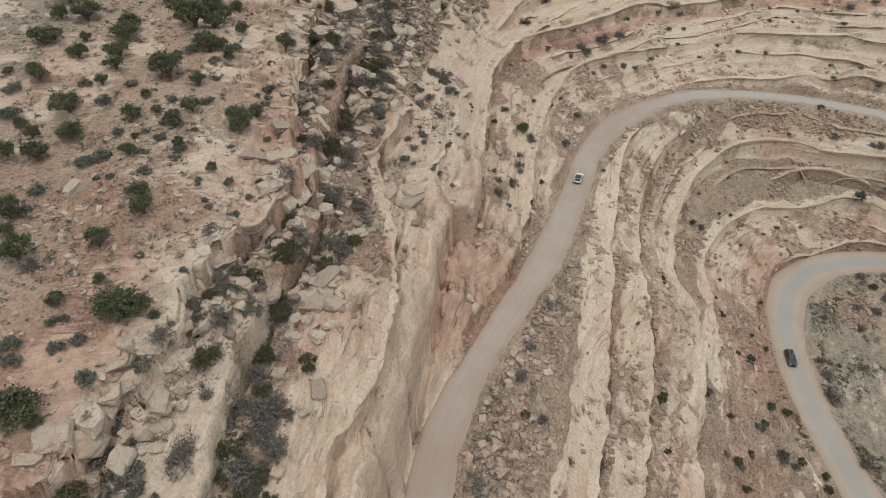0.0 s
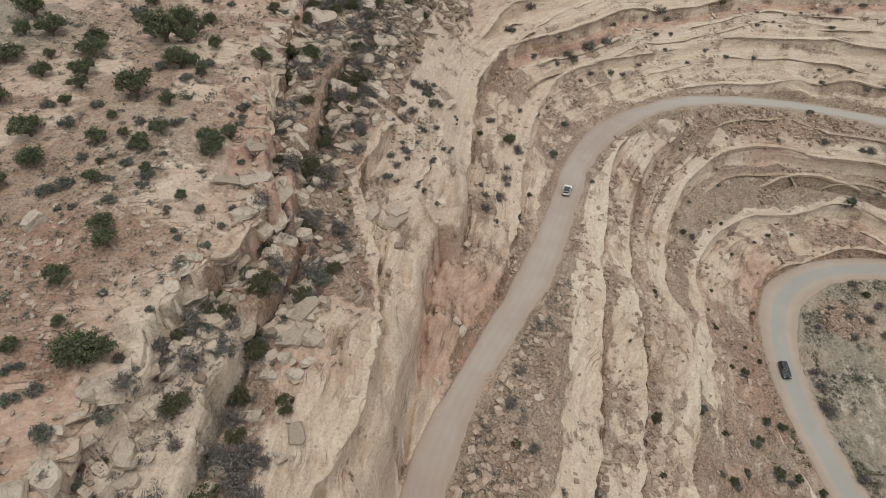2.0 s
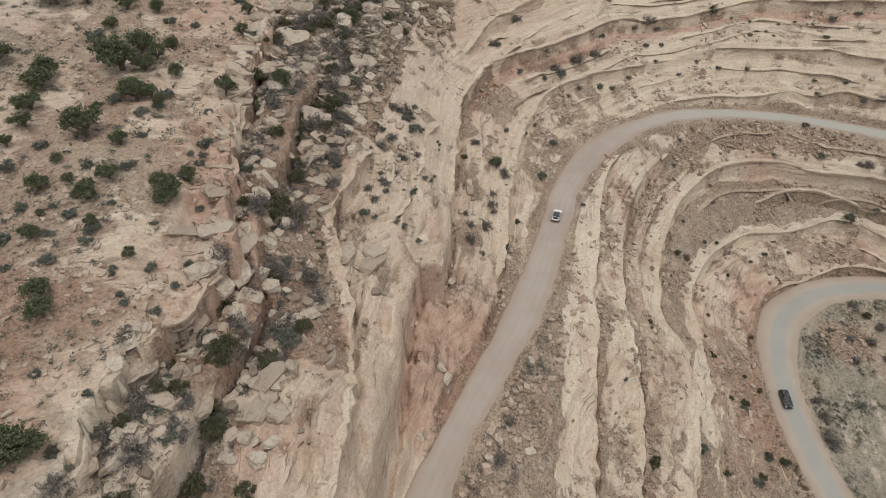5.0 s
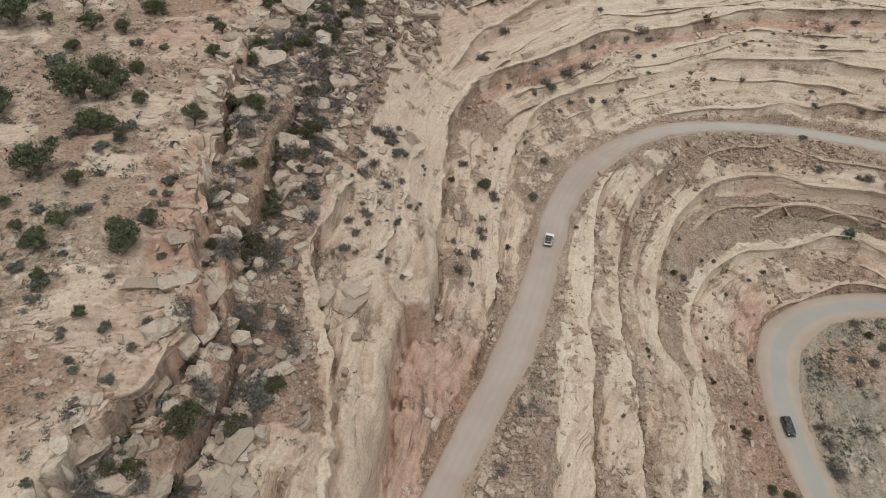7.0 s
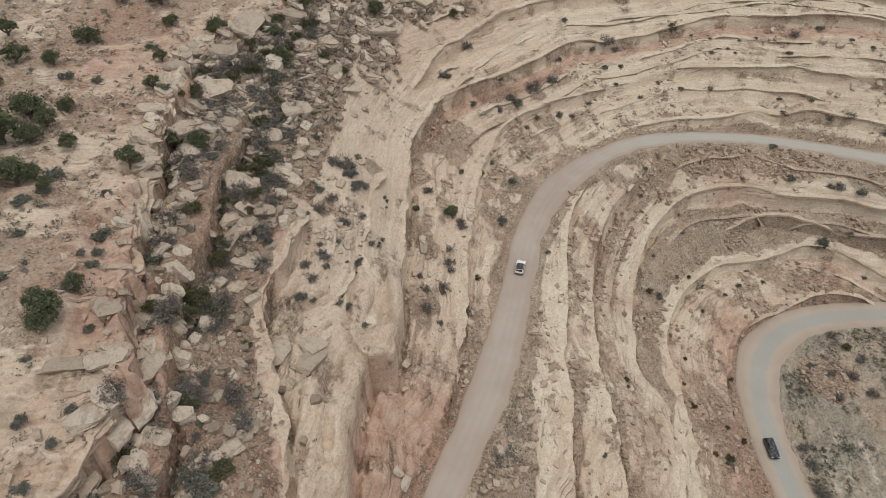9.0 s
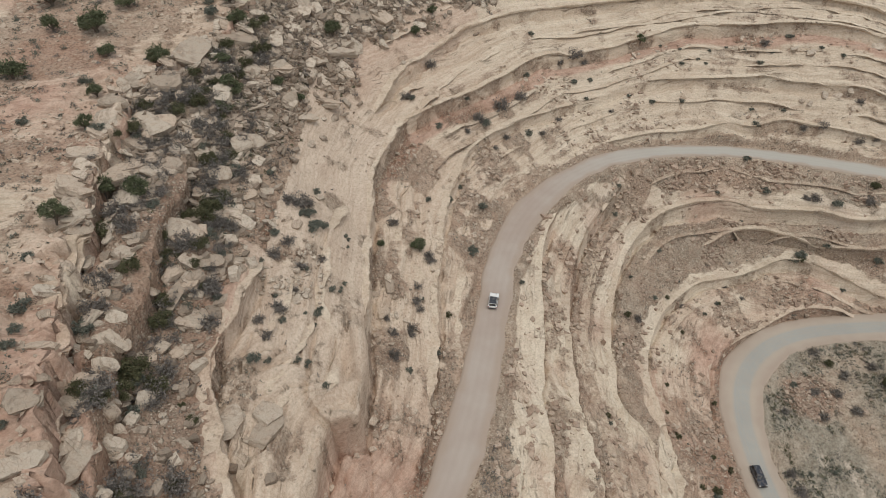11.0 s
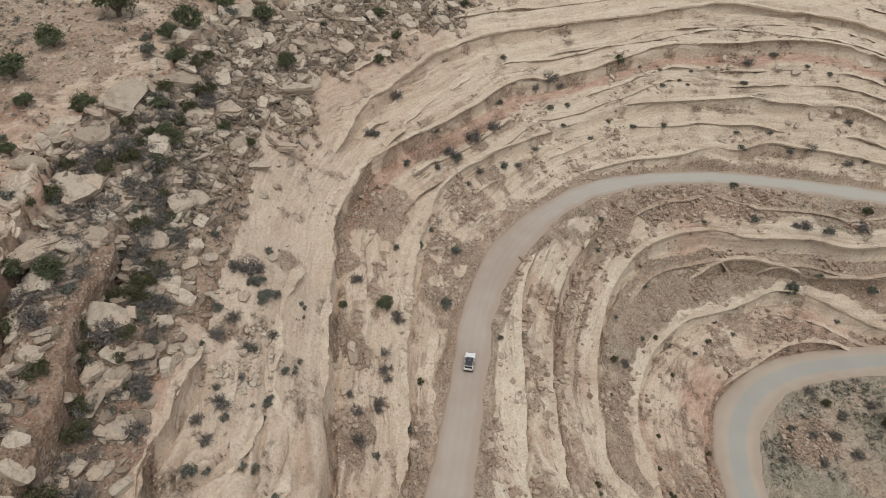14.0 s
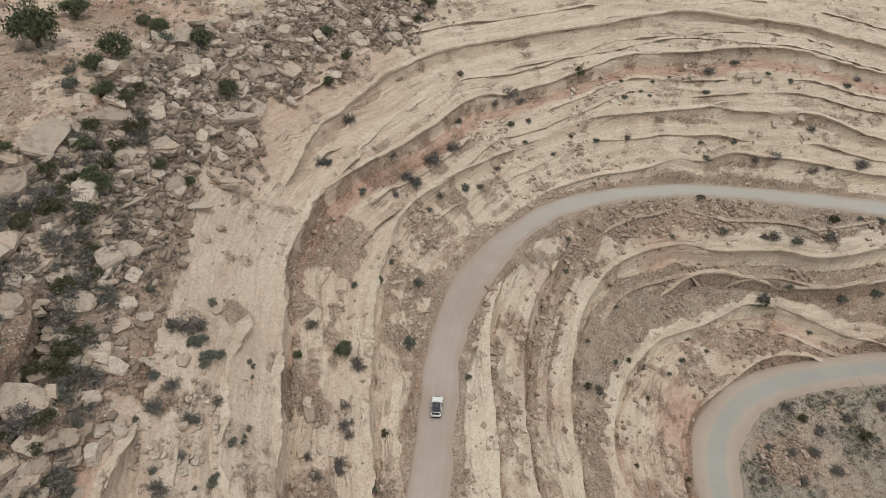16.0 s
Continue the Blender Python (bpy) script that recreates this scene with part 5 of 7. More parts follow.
# Large blocks: x, y, half length, half width, heading.
PLACED_ROCKS = (
    [(-29.6, 53.4, 1.81, 0.91, 79), (-28.5, 54.8, 1.97, 1.34, 170), (-24.5, 55.7, 1.59, 1.06, 171), (-29.5, 48.6, 1.38, 0.99, 167), (-32.5, 48.7, 0.91, 0.58, 15), (-28.9, 48.5, 1.21, 0.67, 171), (-25.3, 46.7, 1.12, 0.54, 146), (-34.7, 42.5, 1.76, 0.63, 26), (-31.9, 42, 3.02, 0.77, 44), (-33, 41, 0.83, 0.69, 39), (-30.3, 41.1, 1.23, 1.59, 15), (-28.6, 42.5, 1.15, 0.43, 166), (-28.1, 41, 0.62, 0.53, 141), (-30.9, 38.4, 1.22, 0.7, 20), (-29.6, 39, 0.94, 0.87, 168), (-31.4, 37.6, 1.18, 0.63, 172), (-29.9, 36.5, 1.14, 0.42, 177), (-37.8, 35.1, 1.9, 1.6, 12), (-35.2, 35.4, 1.7, 1.5, 165), (-34.2, 36.5, 1.1, 0.5, 20)],
    [(-35.9, 32.1, 1.78, 1.04, 68), (-40.7, 33, 2.23, 0.71, 6), (-36.9, 31.6, 0.85, 0.78, 6), (-19.5, 60.3, 1.35, 0.81, 47), (-16.7, 58.3, 2.11, 1.59, 156), (-16.2, 62.7, 2.14, 1.03, 37), (-18.7, 55.1, 1.24, 0.69, 67), (-16.4, 68, 1.09, 0.87, 133), (-16.2, 54.5, 0.76, 0.46, 33), (-19.9, 47.9, 0.51, 0.55, 63), (-18.8, 47.8, 0.46, 0.51, 170), (-21.9, 41.3, 1.17, 0.5, 146), (-14.7, 46, 1.06, 1.12, 10), (-28, 103.8, 2.16, 0.66, 161), (-26.3, 93, 2.37, 0.71, 175), (-24.9, 87.7, 1.73, 0.58, 19), (-23.9, 84.1, 1.57, 0.75, 19), (-23.5, 78.8, 2.29, 0.99, 10), (-22.9, 80.3, 1.68, 0.68, 11)],
    [(-24, 76.5, 2.63, 0.62, 180), (-26.2, 97.2, 0.99, 0.52, 30), (-26.8, 117.6, 1.67, 1.2, 153), (-25.1, 125.6, 4.7, 1.15, 51), (-21.9, 136.7, 1.51, 1.37, 6), (-19.3, 129.8, 2, 1.32, 32), (-17.1, 140.9, 1.28, 1.05, 48), (-26.1, 111.7, 1.64, 0.81, 28), (-27.7, 142.1, 2.31, 1.09, 159), (-21.9, 152.2, 3.32, 1.62, 15), (-22.4, 139.4, 3.93, 2.09, 130), (-17.5, 141.3, 1.39, 1.21, 5), (-28.6, 126.8, 3.16, 0.98, 162), (-24.4, 128.9, 4.72, 0.78, 55), (-22.6, 131.1, 1.72, 0.68, 20), (-18.6, 130.3, 1.53, 1.4, 176), (-17.3, 131.7, 1.07, 0.79, 27), (-27.9, 118.9, 2.3, 1.13, 174), (-25.9, 113.8, 1.14, 0.89, 18)],
    [(-23.9, 123.6, 0.7, 0.75, 2), (-27.2, 112.3, 2.33, 0.69, 172), (-21.9, 110.6, 1.44, 0.98, 162), (-20.8, 112.4, 0.89, 0.49, 10), (-15.3, 116.6, 2.21, 1.29, 31), (-14.4, 110.7, 1.47, 1.09, 162), (-14.7, 104.9, 1.51, 1.34, 6), (-13, 106.1, 1.17, 0.87, 164), (-17.1, 111.2, 1.68, 0.9, 41), (-14.8, 100.2, 0.88, 0.83, 167), (-17.5, 100.6, 0.88, 0.56, 145), (-12.3, 114.2, 1.28, 0.76, 7), (-10.9, 146, 1.25, 1.37, 24), (-8.1, 151.8, 3.42, 0.65, 40), (-3.6, 165.3, 2.29, 1.26, 8), (-6.8, 159.1, 1.74, 1.01, 40), (-16.1, 66.3, 1.28, 1.26, 158), (-17.6, 68, 1.39, 0.55, 159), (-15.6, 62.9, 2.53, 1.23, 47)],
    [(-17.4, 60, 3.3, 1.02, 24), (-18.2, 61, 1.67, 0.41, 172), (-18.6, 64.1, 0.87, 0.71, 1), (-18.2, 65.7, 1.28, 0.58, 56), (-12.7, 73.7, 1.47, 1.15, 37), (-14, 72.2, 1.15, 0.57, 53), (-14.8, 81.3, 0.91, 0.55, 9), (-15.6, 84.5, 0.42, 0.56, 156), (-14.1, 84.2, 0.94, 0.48, 11), (-21.1, 81.1, 2.3, 1.07, 70), (-24.5, 77, 2.79, 0.88, 10), (-27.2, 78.1, 2.92, 0.74, 21), (-24.2, 84.8, 1.69, 1.16, 178), (-23.2, 67.1, 0.79, 0.78, 33), (-23.5, 64.8, 0.91, 0.62, 135), (-22.1, 63.4, 0.72, 0.61, 39), (-19.4, 60.4, 1.54, 0.59, 67), (-24, 56.3, 1.2, 1.29, 151), (-22, 57.1, 1.47, 1.6, 151)],
    [(-5.7, 90, 2.44, 1.31, 55), (-13.3, 76, 0.97, 0.46, 15), (-12.1, 75.7, 1.01, 0.46, 17), (-10.9, 167.5, 4.22, 2.05, 2), (-18.1, 161.6, 4.77, 2.32, 63), (-14.6, 165.1, 1.76, 1.31, 148), (6.4, 176.5, 5.58, 1.03, 179), (3.5, 173.5, 2.96, 1.77, 37), (2.2, 167.8, 1.31, 1.53, 164), (-2.8, 165.2, 1.95, 1.49, 160), (-6.2, 160.5, 1.02, 1.04, 28), (-4.2, 169.5, 2.36, 2.45, 12), (-21.5, 150, 2.73, 2.16, 179), (-20.8, 139.6, 2.11, 2, 12), (-24.8, 135.3, 1.79, 1.93, 169), (-26.3, 140.3, 2.83, 0.9, 154), (-24.9, 127.1, 3.16, 1.02, 43), (-22.4, 131, 1.94, 0.85, 9), (-21.1, 127.8, 2.5, 1.29, 156)],
    [(-18.7, 129.8, 1.31, 1.31, 24), (-23.5, 133.2, 1.77, 0.77, 150), (-18.7, 136.5, 1.93, 0.69, 17), (-17.5, 142.7, 1.73, 1.28, 45), (-26.5, 129.8, 1.89, 1.63, 70), (-28.4, 127.3, 2.72, 0.92, 171), (-26.1, 117.9, 1.38, 1.27, 163), (-28.6, 117.8, 2.26, 0.86, 150), (-23.5, 123.6, 0.84, 0.81, 0), (-8.4, 131.2, 1.31, 0.87, 13), (-6, 132.7, 1.15, 0.88, 12), (-14.9, 143.6, 0.97, 0.62, 39), (-10.5, 147.3, 1.31, 0.8, 53), (4.1, 162.7, 3.43, 0.84, 10), (-15.7, 116.7, 2.14, 1.21, 34), (-11.9, 112.2, 1.23, 0.76, 3), (-14.8, 110.5, 1.19, 0.91, 153), (-16.7, 108.5, 2.81, 0.88, 60), (-15.1, 104.6, 1.53, 1.4, 164)],
    [(-13, 106, 1.16, 0.81, 2), (-11, 107.6, 0.92, 1.01, 143), (-14.2, 108.5, 1.22, 0.57, 165), (-17.8, 100.2, 1.14, 0.79, 152), (-15.7, 99.5, 0.99, 0.77, 163), (-21.2, 110.7, 1.05, 0.57, 13), (-23.5, 102.5, 0.94, 0.39, 176), (-22.6, 101.3, 1.42, 0.38, 11), (-21.1, 113.4, 1.22, 0.41, 18), (-10, 91.1, 2.61, 1.47, 55), (-5.5, 92.3, 1.58, 1.51, 40), (-27.1, 107.9, 2.27, 1.39, 126), (-26.7, 112.6, 1.89, 0.61, 172), (13.6, 190.8, 3.66, 1.59, 24), (19.4, 193.7, 2.95, 2.09, 43), (-21.4, 151.9, 2.62, 1.49, 172), (-15, 152.6, 1.51, 0.59, 33), (-18.2, 136.9, 1.87, 1.24, 10), (-18.8, 129.8, 1.57, 1.91, 169)],
    [(-17.2, 133.2, 2.48, 0.52, 7), (-17.1, 131.7, 0.89, 1.07, 50), (-17.1, 118.2, 3.18, 1.81, 5), (-12.3, 113.4, 2.01, 0.84, 0), (-14.9, 112.8, 1.48, 1.34, 156), (-15, 109.7, 1.26, 1.32, 162), (-11.9, 111.6, 1.41, 0.95, 11), (12.6, 123.2, 0.89, 1.13, 172), (9.5, 122, 1.42, 0.91, 0), (10.9, 118.8, 1.04, 1.34, 153), (-1.3, 125.3, 0.91, 0.93, 175), (2.1, 136.9, 0.97, 0.65, 36), (-10.7, 147.8, 1.16, 1.05, 163), (-6.2, 151.3, 1.33, 0.69, 175), (4.1, 162.3, 3.23, 0.86, 171), (0.4, 156.1, 2.45, 0.77, 7), (5.7, 159.9, 1.06, 0.64, 49), (-3.3, 165.2, 2.13, 1.5, 5), (-6.4, 160.3, 1, 1.04, 35)],
)
WHITE_AT, DARK_AT = (32.2, 126), (84.8, 100.5)


# ---- rocks ----
def part(name, mesh, parent, label=""):
    """One mesh object under a thing or a part."""
    ob = new(name, mesh)
    ob.parent = parent
    return tagged(ob, label)


def rock_material(name, dark, pale, rusty):
    n = Nodes(name, 0.92)
    mid, fine = n.noise(0.9, 4.0), n.noise(0.16, 4.0, 0.65)
    colour = n.mix(n.ramp(n.math("ADD", n.math("MULTIPLY", n.island(), 0.5), n.math("MULTIPLY", n.chance(), 0.5)), 0.2, 0.75), dark, pale)
    colour = n.mix(n.ramp(n.chance(), 0.65, 1.0, 0.0, 0.65), colour, rusty)
    colour = n.mix(n.ramp(mid, 0.45, 0.75, 0.0, 0.55), colour, rusty)
    colour = n.mix(n.ramp(fine, 0.3, 0.75, 0.5, 0.0), colour, n.mix(1.0, colour, (0.6, 0.57, 0.55), "MULTIPLY"))
    split = n.ramp(n.cells(0.8, "DISTANCE_TO_EDGE", (1, 0.6, 1.8)).outputs["Distance"], 0.0, 0.045, 1.0, 0.0)
    split = n.math("MULTIPLY", split, n.ramp(mid, 0.42, 0.56))
    colour = n.mix(n.math("MULTIPLY", split, 0.45), colour, (0.16, 0.12, 0.09))
    colour = n.mix(n.ramp(n.noise(0.5, 4.0, 0.7), 0.55, 0.7, 0.0, 0.4), colour, (0.33, 0.29, 0.24))
    own = n.add("ShaderNodeTexCoord").outputs["Object"]
    beds = n.noise(0.16, 4.0, 0.65, (0.3, 0.12, 1.0), own)
    colour = n.mix(n.ramp(beds, 0.48, 0.36, 0.0, 0.65), colour, n.mix(1.0, colour, (0.55, 0.52, 0.5), "MULTIPLY"))
    return n.done(colour, n.math("ADD", n.math("ADD", mid, n.math("MULTIPLY", fine, 0.5)), n.math("MULTIPLY", beds, 1.3)), 0.9, 0.15)


ROCK = rock_material("weathered_sandstone", (0.42, 0.345, 0.272), (0.72, 0.63, 0.52), (0.50, 0.37, 0.275))
TALUS = rock_material("grey_brown_sandstone", (0.31, 0.25, 0.195), (0.62, 0.53, 0.43), (0.45, 0.32, 0.235))
RUBBLE = rock_material("broken_sandstone", (0.33, 0.24, 0.18), (0.66, 0.56, 0.45), (0.46, 0.29, 0.21))


def bedded_block(seed, flat, beds, corners):
    """A split block about 2 m long: beds of uneven outline over one another, with grooves between."""
    rng = random.Random(seed)
    turn = [(k + rng.uniform(-0.32, 0.32)) * 2 * math.pi / corners for k in range(corners)]
    foot = [min(1.0 / (abs(math.cos(a)) + 1e-6), rng.uniform(0.55, 0.72) / (abs(math.sin(a)) + 1e-6)) * rng.uniform(0.82, 1.02) for a in turn]
    cut = sorted(rng.uniform(-0.75, 0.75) * flat for _ in range(beds - 1))
    level = [-flat, *cut, flat]
    tilt_x, tilt_y = rng.uniform(-0.12, 0.12), rng.uniform(-0.12, 0.12)
    rings, last = [], 1.0
    for b in range(beds):
        share = rng.uniform(0.84, 1.04)
        dx, dy = rng.uniform(-0.07, 0.07), rng.uniform(-0.07, 0.07)
        jitter = [rng.uniform(0.92, 1.06) for _ in turn]
        low, high = level[b], level[b + 1]
        edge = min(0.06, 0.3 * (high - low))
        steps = [(low, share * 0.99), (high - edge, share), (high, share - edge)]
        if b:
            steps.insert(0, (low, min(share, last) - 0.09))
        for z, s in steps:
            rings.append([(dx + s * r * j * math.cos(a), dy + s * r * j * math.sin(a), z) for a, r, j in zip(turn, foot, jitter)])
        last = share
    bm = bmesh.new()
    rows = [[bm.verts.new((x, y, z + tilt_x * x + tilt_y * y + rng.uniform(-0.012, 0.012))) for x, y, z in ring] for ring in rings]
    for low, high in zip(rows, rows[1:]):
        for k in range(corners):
            m = (k + 1) % corners
            bm.faces.new((low[k], low[m], high[m], high[k]))
    bm.faces.new(rows[0][::-1])
    bm.faces.new(rows[-1])
    bmesh.ops.triangulate(bm, faces=bm.faces)
    return bm


def block_mesh(seed, flat, material, fine, chops):
    """A split block of half length 1: a lump cut flat on many sides, its beds a little out of line."""
    rng = random.Random(seed)
    bm = bmesh.new()
    bmesh.ops.create_icosphere(bm, subdivisions=fine, radius=1.9)
    cuts = []
    for axis, reach in ((0, 1.0), (1, 0.68), (2, flat)):
        for sign in (-1, 1):
            way = Vector([rng.uniform(-0.28, 0.28) for _ in range(3)])
            way[axis] = sign
            cuts.append((way.normalized(), reach * rng.uniform(0.9, 1.0)))
    for _ in range(chops):
        way = Vector((rng.uniform(-1, 1), rng.uniform(-1, 1), rng.uniform(-0.5, 0.7))).normalized()
        cuts.append((way, (abs(way.x) * 1.0 + abs(way.y) * 0.68 + abs(way.z) * flat) * rng.uniform(0.6, 0.84)))
    for _ in range(3):
        for v in bm.verts:
            for way, reach in cuts:
                past = v.co.dot(way) - reach
                if past > 0:
                    v.co -= way * past
    levels = sorted(rng.uniform(-0.7, 0.8) * flat for _ in range(2))
    shifts = [Vector((rng.uniform(-0.07, 0.07), rng.uniform(-0.07, 0.07), 0)) for _ in range(3)]
    for v in bm.verts:
        bed = sum(v.co.z > z for z in levels)
        gap = min(abs(v.co.z - z) for z in levels)
        v.co += shifts[bed]
        v.co.xy *= 1 - 0.05 * (gap < 0.05)
        v.co += Vector(noise.noise_vector(v.co * 2.3 + Vector((seed, 0, 0)))) * 0.075 + Vector(noise.noise_vector(v.co * 6.0 + Vector((0, seed, 0)))) * 0.022
    bmesh.ops.triangulate(bm, faces=bm.faces)
    me = bpy.data.meshes.new("boulder")
    bm.to_mesh(me)
    bm.free()
    me.materials.append(material)
    return me


GREAT = [block_mesh(200 + k, f, ROCK, 4, 11 + k % 5) for k, f in enumerate((0.42, 0.34, 0.5, 0.3, 0.46, 0.38, 0.55, 0.32))]
BLOCKS = [block_mesh(k, f, ROCK, 3, 9 + k % 4) for k, f in enumerate((0.42, 0.35, 0.3, 0.48, 0.26, 0.5, 0.34, 0.22, 0.4, 0.28, 0.45, 0.32))]
SLABS = [block_mesh(30 + k, f, ROCK, 3, 7 + k % 3) for k, f in enumerate((0.2, 0.26, 0.15, 0.23, 0.28, 0.18, 0.24, 0.2))]


def slope_at(x, y, h=1.0):
    return Vector((float(ground_at(x - h, y) - ground_at(x + h, y)) / (2 * h), float(ground_at(x, y - h) - ground_at(x, y + h)) / (2 * h), 1.0)).normalized()


def put_rock(name, mesh, x, y, r, turn, sink, label, group, lean=0.6):
    ob = new(name, mesh)
    up = (slope_at(x, y) * lean + Vector((0, 0, 1 - lean))).normalized()
    z = float(ground_at(x, y))
    ob.matrix_basis = Matrix.Translation((x, y, z + sink * r)) @ up.to_track_quat("Z", "Y").to_matrix().to_4x4() @ pose(0, 0, 0, math.degrees(0.22 * math.sin(7.1 * x + 3.3 * y)), math.degrees(0.22 * math.sin(5.3 * y - 2.7 * x)), turn) @ Matrix.Scale(r, 4)
    return tagged(ob, label, "rock", group)


def place_block(k, x, y, half, wide, heading):
    """One of the great blocks, turned and stretched to its own size, sunk a little into the slope."""
    ob = new("boulder", GREAT[k % len(GREAT)])
    up = (slope_at(x, y, 1.4) * 0.45 + Vector((0, 0, 0.55))).normalized()
    tall = min(0.42 * (half + wide), 1.3 * wide)
    m = up.to_track_quat("Z", "Y").to_matrix().to_4x4() @ pose(0, 0, 0, 9 * math.sin(7.1 * x), 9 * math.sin(5.3 * y), 0)
    aim = m.inverted() @ Vector((math.cos(radians(heading)), math.sin(radians(heading)), 0))
    ob.matrix_basis = Matrix.Translation((x, y, float(ground_at(x, y)) + 0.12 * tall)) @ m @ pose(0, 0, 0, 0, 0, math.degrees(math.atan2(aim.y, aim.x))) @ Matrix.Diagonal((half * 1.05, wide / 0.64, tall, 1))
    return tagged(ob, "large pale sandstone block with layered broken sides" if half > 1.6 else "pale weathered sandstone block on the broken slope", "rock", "boulders on the slope")


TAKEN = [b for row in PLACED_ROCKS for b in row]
for k, spot in enumerate(TAKEN):
    place_block(k, *spot)


def free(x, y, gap=1.0):
    """No great block stands here."""
    return all(math.hypot(x - b[0], y - b[1]) > gap * 0.8 * (b[2] + b[3]) / 2 + 0.4 for b in TAKEN)


rng = random.Random(11)
for k, (x, y, r) in enumerate(b for row in BOULDERS for b in row):
    if not free(x, y, 1.5):
        continue
    put_rock("boulder", BLOCKS[k % len(BLOCKS)], x, y, r * (0.95 if y < 112 else 0.78), rng.uniform(0, 360), 0.24, "weathered tan sandstone boulder fallen on the slope", "boulders on the slope")

# broken slabs along the mesa's edge
rim = curve([(a, b, 0, 0) for a, b, _, _ in LINES["rim"]], 1.0)
k = 0
for i in range(22, len(rim) - 6):
    for side in (0.3, -1.2, -2.6, -4.2):
        if rng.random() > (1.0, 0.85, 0.55, 0.4)[(0.3, -1.2, -2.6, -4.2).index(side)]:
            continue
        dx, dy = rim[min(i + 1, len(rim) - 1), :2] - rim[i - 1, :2]
        s = math.hypot(dx, dy)
        off = side + rng.uniform(-0.9, 0.9)
        x, y = rim[i, 0] - dy / s * off, rim[i, 1] + dx / s * off
        r = (0.6 + 1.5 * rng.random() ** 1.7) * (1.15 if side > 0 else 0.9)
        if not free(x, y):
            continue
        mesh = SLABS[k % len(SLABS)] if side > -2 or rng.random() < 0.4 else BLOCKS[k % len(BLOCKS)]
        put_rock("flat_boulder" if side > 0 else "rock_block", mesh, x, y, r, math.degrees(math.atan2(dy, dx)) + rng.uniform(-35, 35), 0.1,
                 "pale sandstone slab broken along the mesa edge" if side > 0 else "angular tan sandstone block below the mesa edge", "blocks along the mesa edge", 0.25 if side > 0 else 0.7)
        k += 1


def scatter(name, label, count, density, sizes, material, seed, variants, sink, power=2.4, box=(X0 + 2, X1 - 2, Y0 + 2, Y1 - 2)):
    """Many stones as one mesh, where density(x, y) allows."""
    g = np.random.default_rng(seed)
    x, y = g.uniform(box[0], box[1], count), g.uniform(box[2], box[3], count)
    keep = g.random(count) < density(x, y)
    x, y = x[keep], y[keep]
    z = ground_at(x, y)
    r = sizes[0] + (sizes[1] - sizes[0]) * g.random(len(x)) ** power
    verts, faces, base = [], [], 0
    pick = g.integers(0, len(variants), len(x))
    for v, (vv, ff) in enumerate(variants):
        idx = np.nonzero(pick == v)[0]
        if not len(idx):
            continue
        a = g.uniform(0, 2 * np.pi, len(idx))
        tx, ty = g.normal(0, 0.35, len(idx)), g.normal(0, 0.35, len(idx))
        c, s = np.cos(a)[:, None], np.sin(a)[:, None]
        stretch = g.uniform(0.7, 1.3, (len(idx), 1))
        px, py, pz = vv[None, :, 0] * stretch, vv[None, :, 1], vv[None, :, 2] * g.uniform(0.7, 1.3, (len(idx), 1))
        qx, qy = px * c - py * s, px * s + py * c
        qz = pz + tx[:, None] * qx + ty[:, None] * qy
        rr = r[idx][:, None]
        verts.append(np.stack([x[idx][:, None] + qx * rr, y[idx][:, None] + qy * rr, z[idx][:, None] + (qz + sink) * rr], -1).reshape(-1, 3))
        faces.append((ff[None] + (np.arange(len(idx)) * len(vv))[:, None, None]).reshape(-1, 3) + base)
        base += len(idx) * len(vv)
    m = mesh_from(name, np.vstack(verts), np.vstack(faces), material, False)
    return tagged(new(name, m), label, "rocks", kind="stuff")


def as_arrays(bm):
    bm.verts.index_update()
    out = np.array([v.co[:] for v in bm.verts]), np.array([[v.index for v in f.verts] for f in bm.faces])
    bm.free()
    return out


def chip(seed, flat):
    """A small angular stone: a box with its corners pushed about."""
    rng = random.Random(seed)
    bm = bmesh.new()
    for sx in (-1, 1):
        for sy in (-1, 1):
            for sz in (-1, 1):
                bm.verts.new((sx * rng.uniform(0.5, 1.0), sy * rng.uniform(0.4, 0.85), sz * flat * rng.uniform(0.65, 1.0)))
    bmesh.ops.convex_hull(bm, input=bm.verts)
    bmesh.ops.triangulate(bm, faces=bm.faces)
    return bm


CHIPS = [as_arrays(chip(60 + k, f)) for k, f in enumerate((0.5, 0.35, 0.6, 0.45, 0.3, 0.55, 0.4, 0.5))]
WORN = [as_arrays(bedded_block(90 + k, f, 1, 5 + k % 3)) for k, f in enumerate((0.3, 0.22, 0.38, 0.18, 0.26, 0.34))]


def side_of(name, x, y):
    return beside(x, y, LINES[name])[0]


def off_roads(x, y):
    keep = np.ones(x.shape)
    for r in ROADS:
        d, _, _, half = beside(x, y, r, (3,))
        keep *= smooth(0.2, 1.2, np.abs(d) - half)
    return keep


def talus(x, y):
    """Loose blocks between the mesa's edge and the bedrock."""
    rim_d, top_d = side_of("rim", x, y), side_of("top_lip", x, y)
    below = smooth(1.0, -1.0, rim_d) * np.maximum(smooth(-26, -12, rim_d), smooth(5, 8, top_d) * smooth(158, 166, y)) * (1 - ground_at(x, y, SLICK) * 0.93)
    return below * (0.16 + 0.84 * smooth(110, 145, y)) * smooth(66, 58, x)


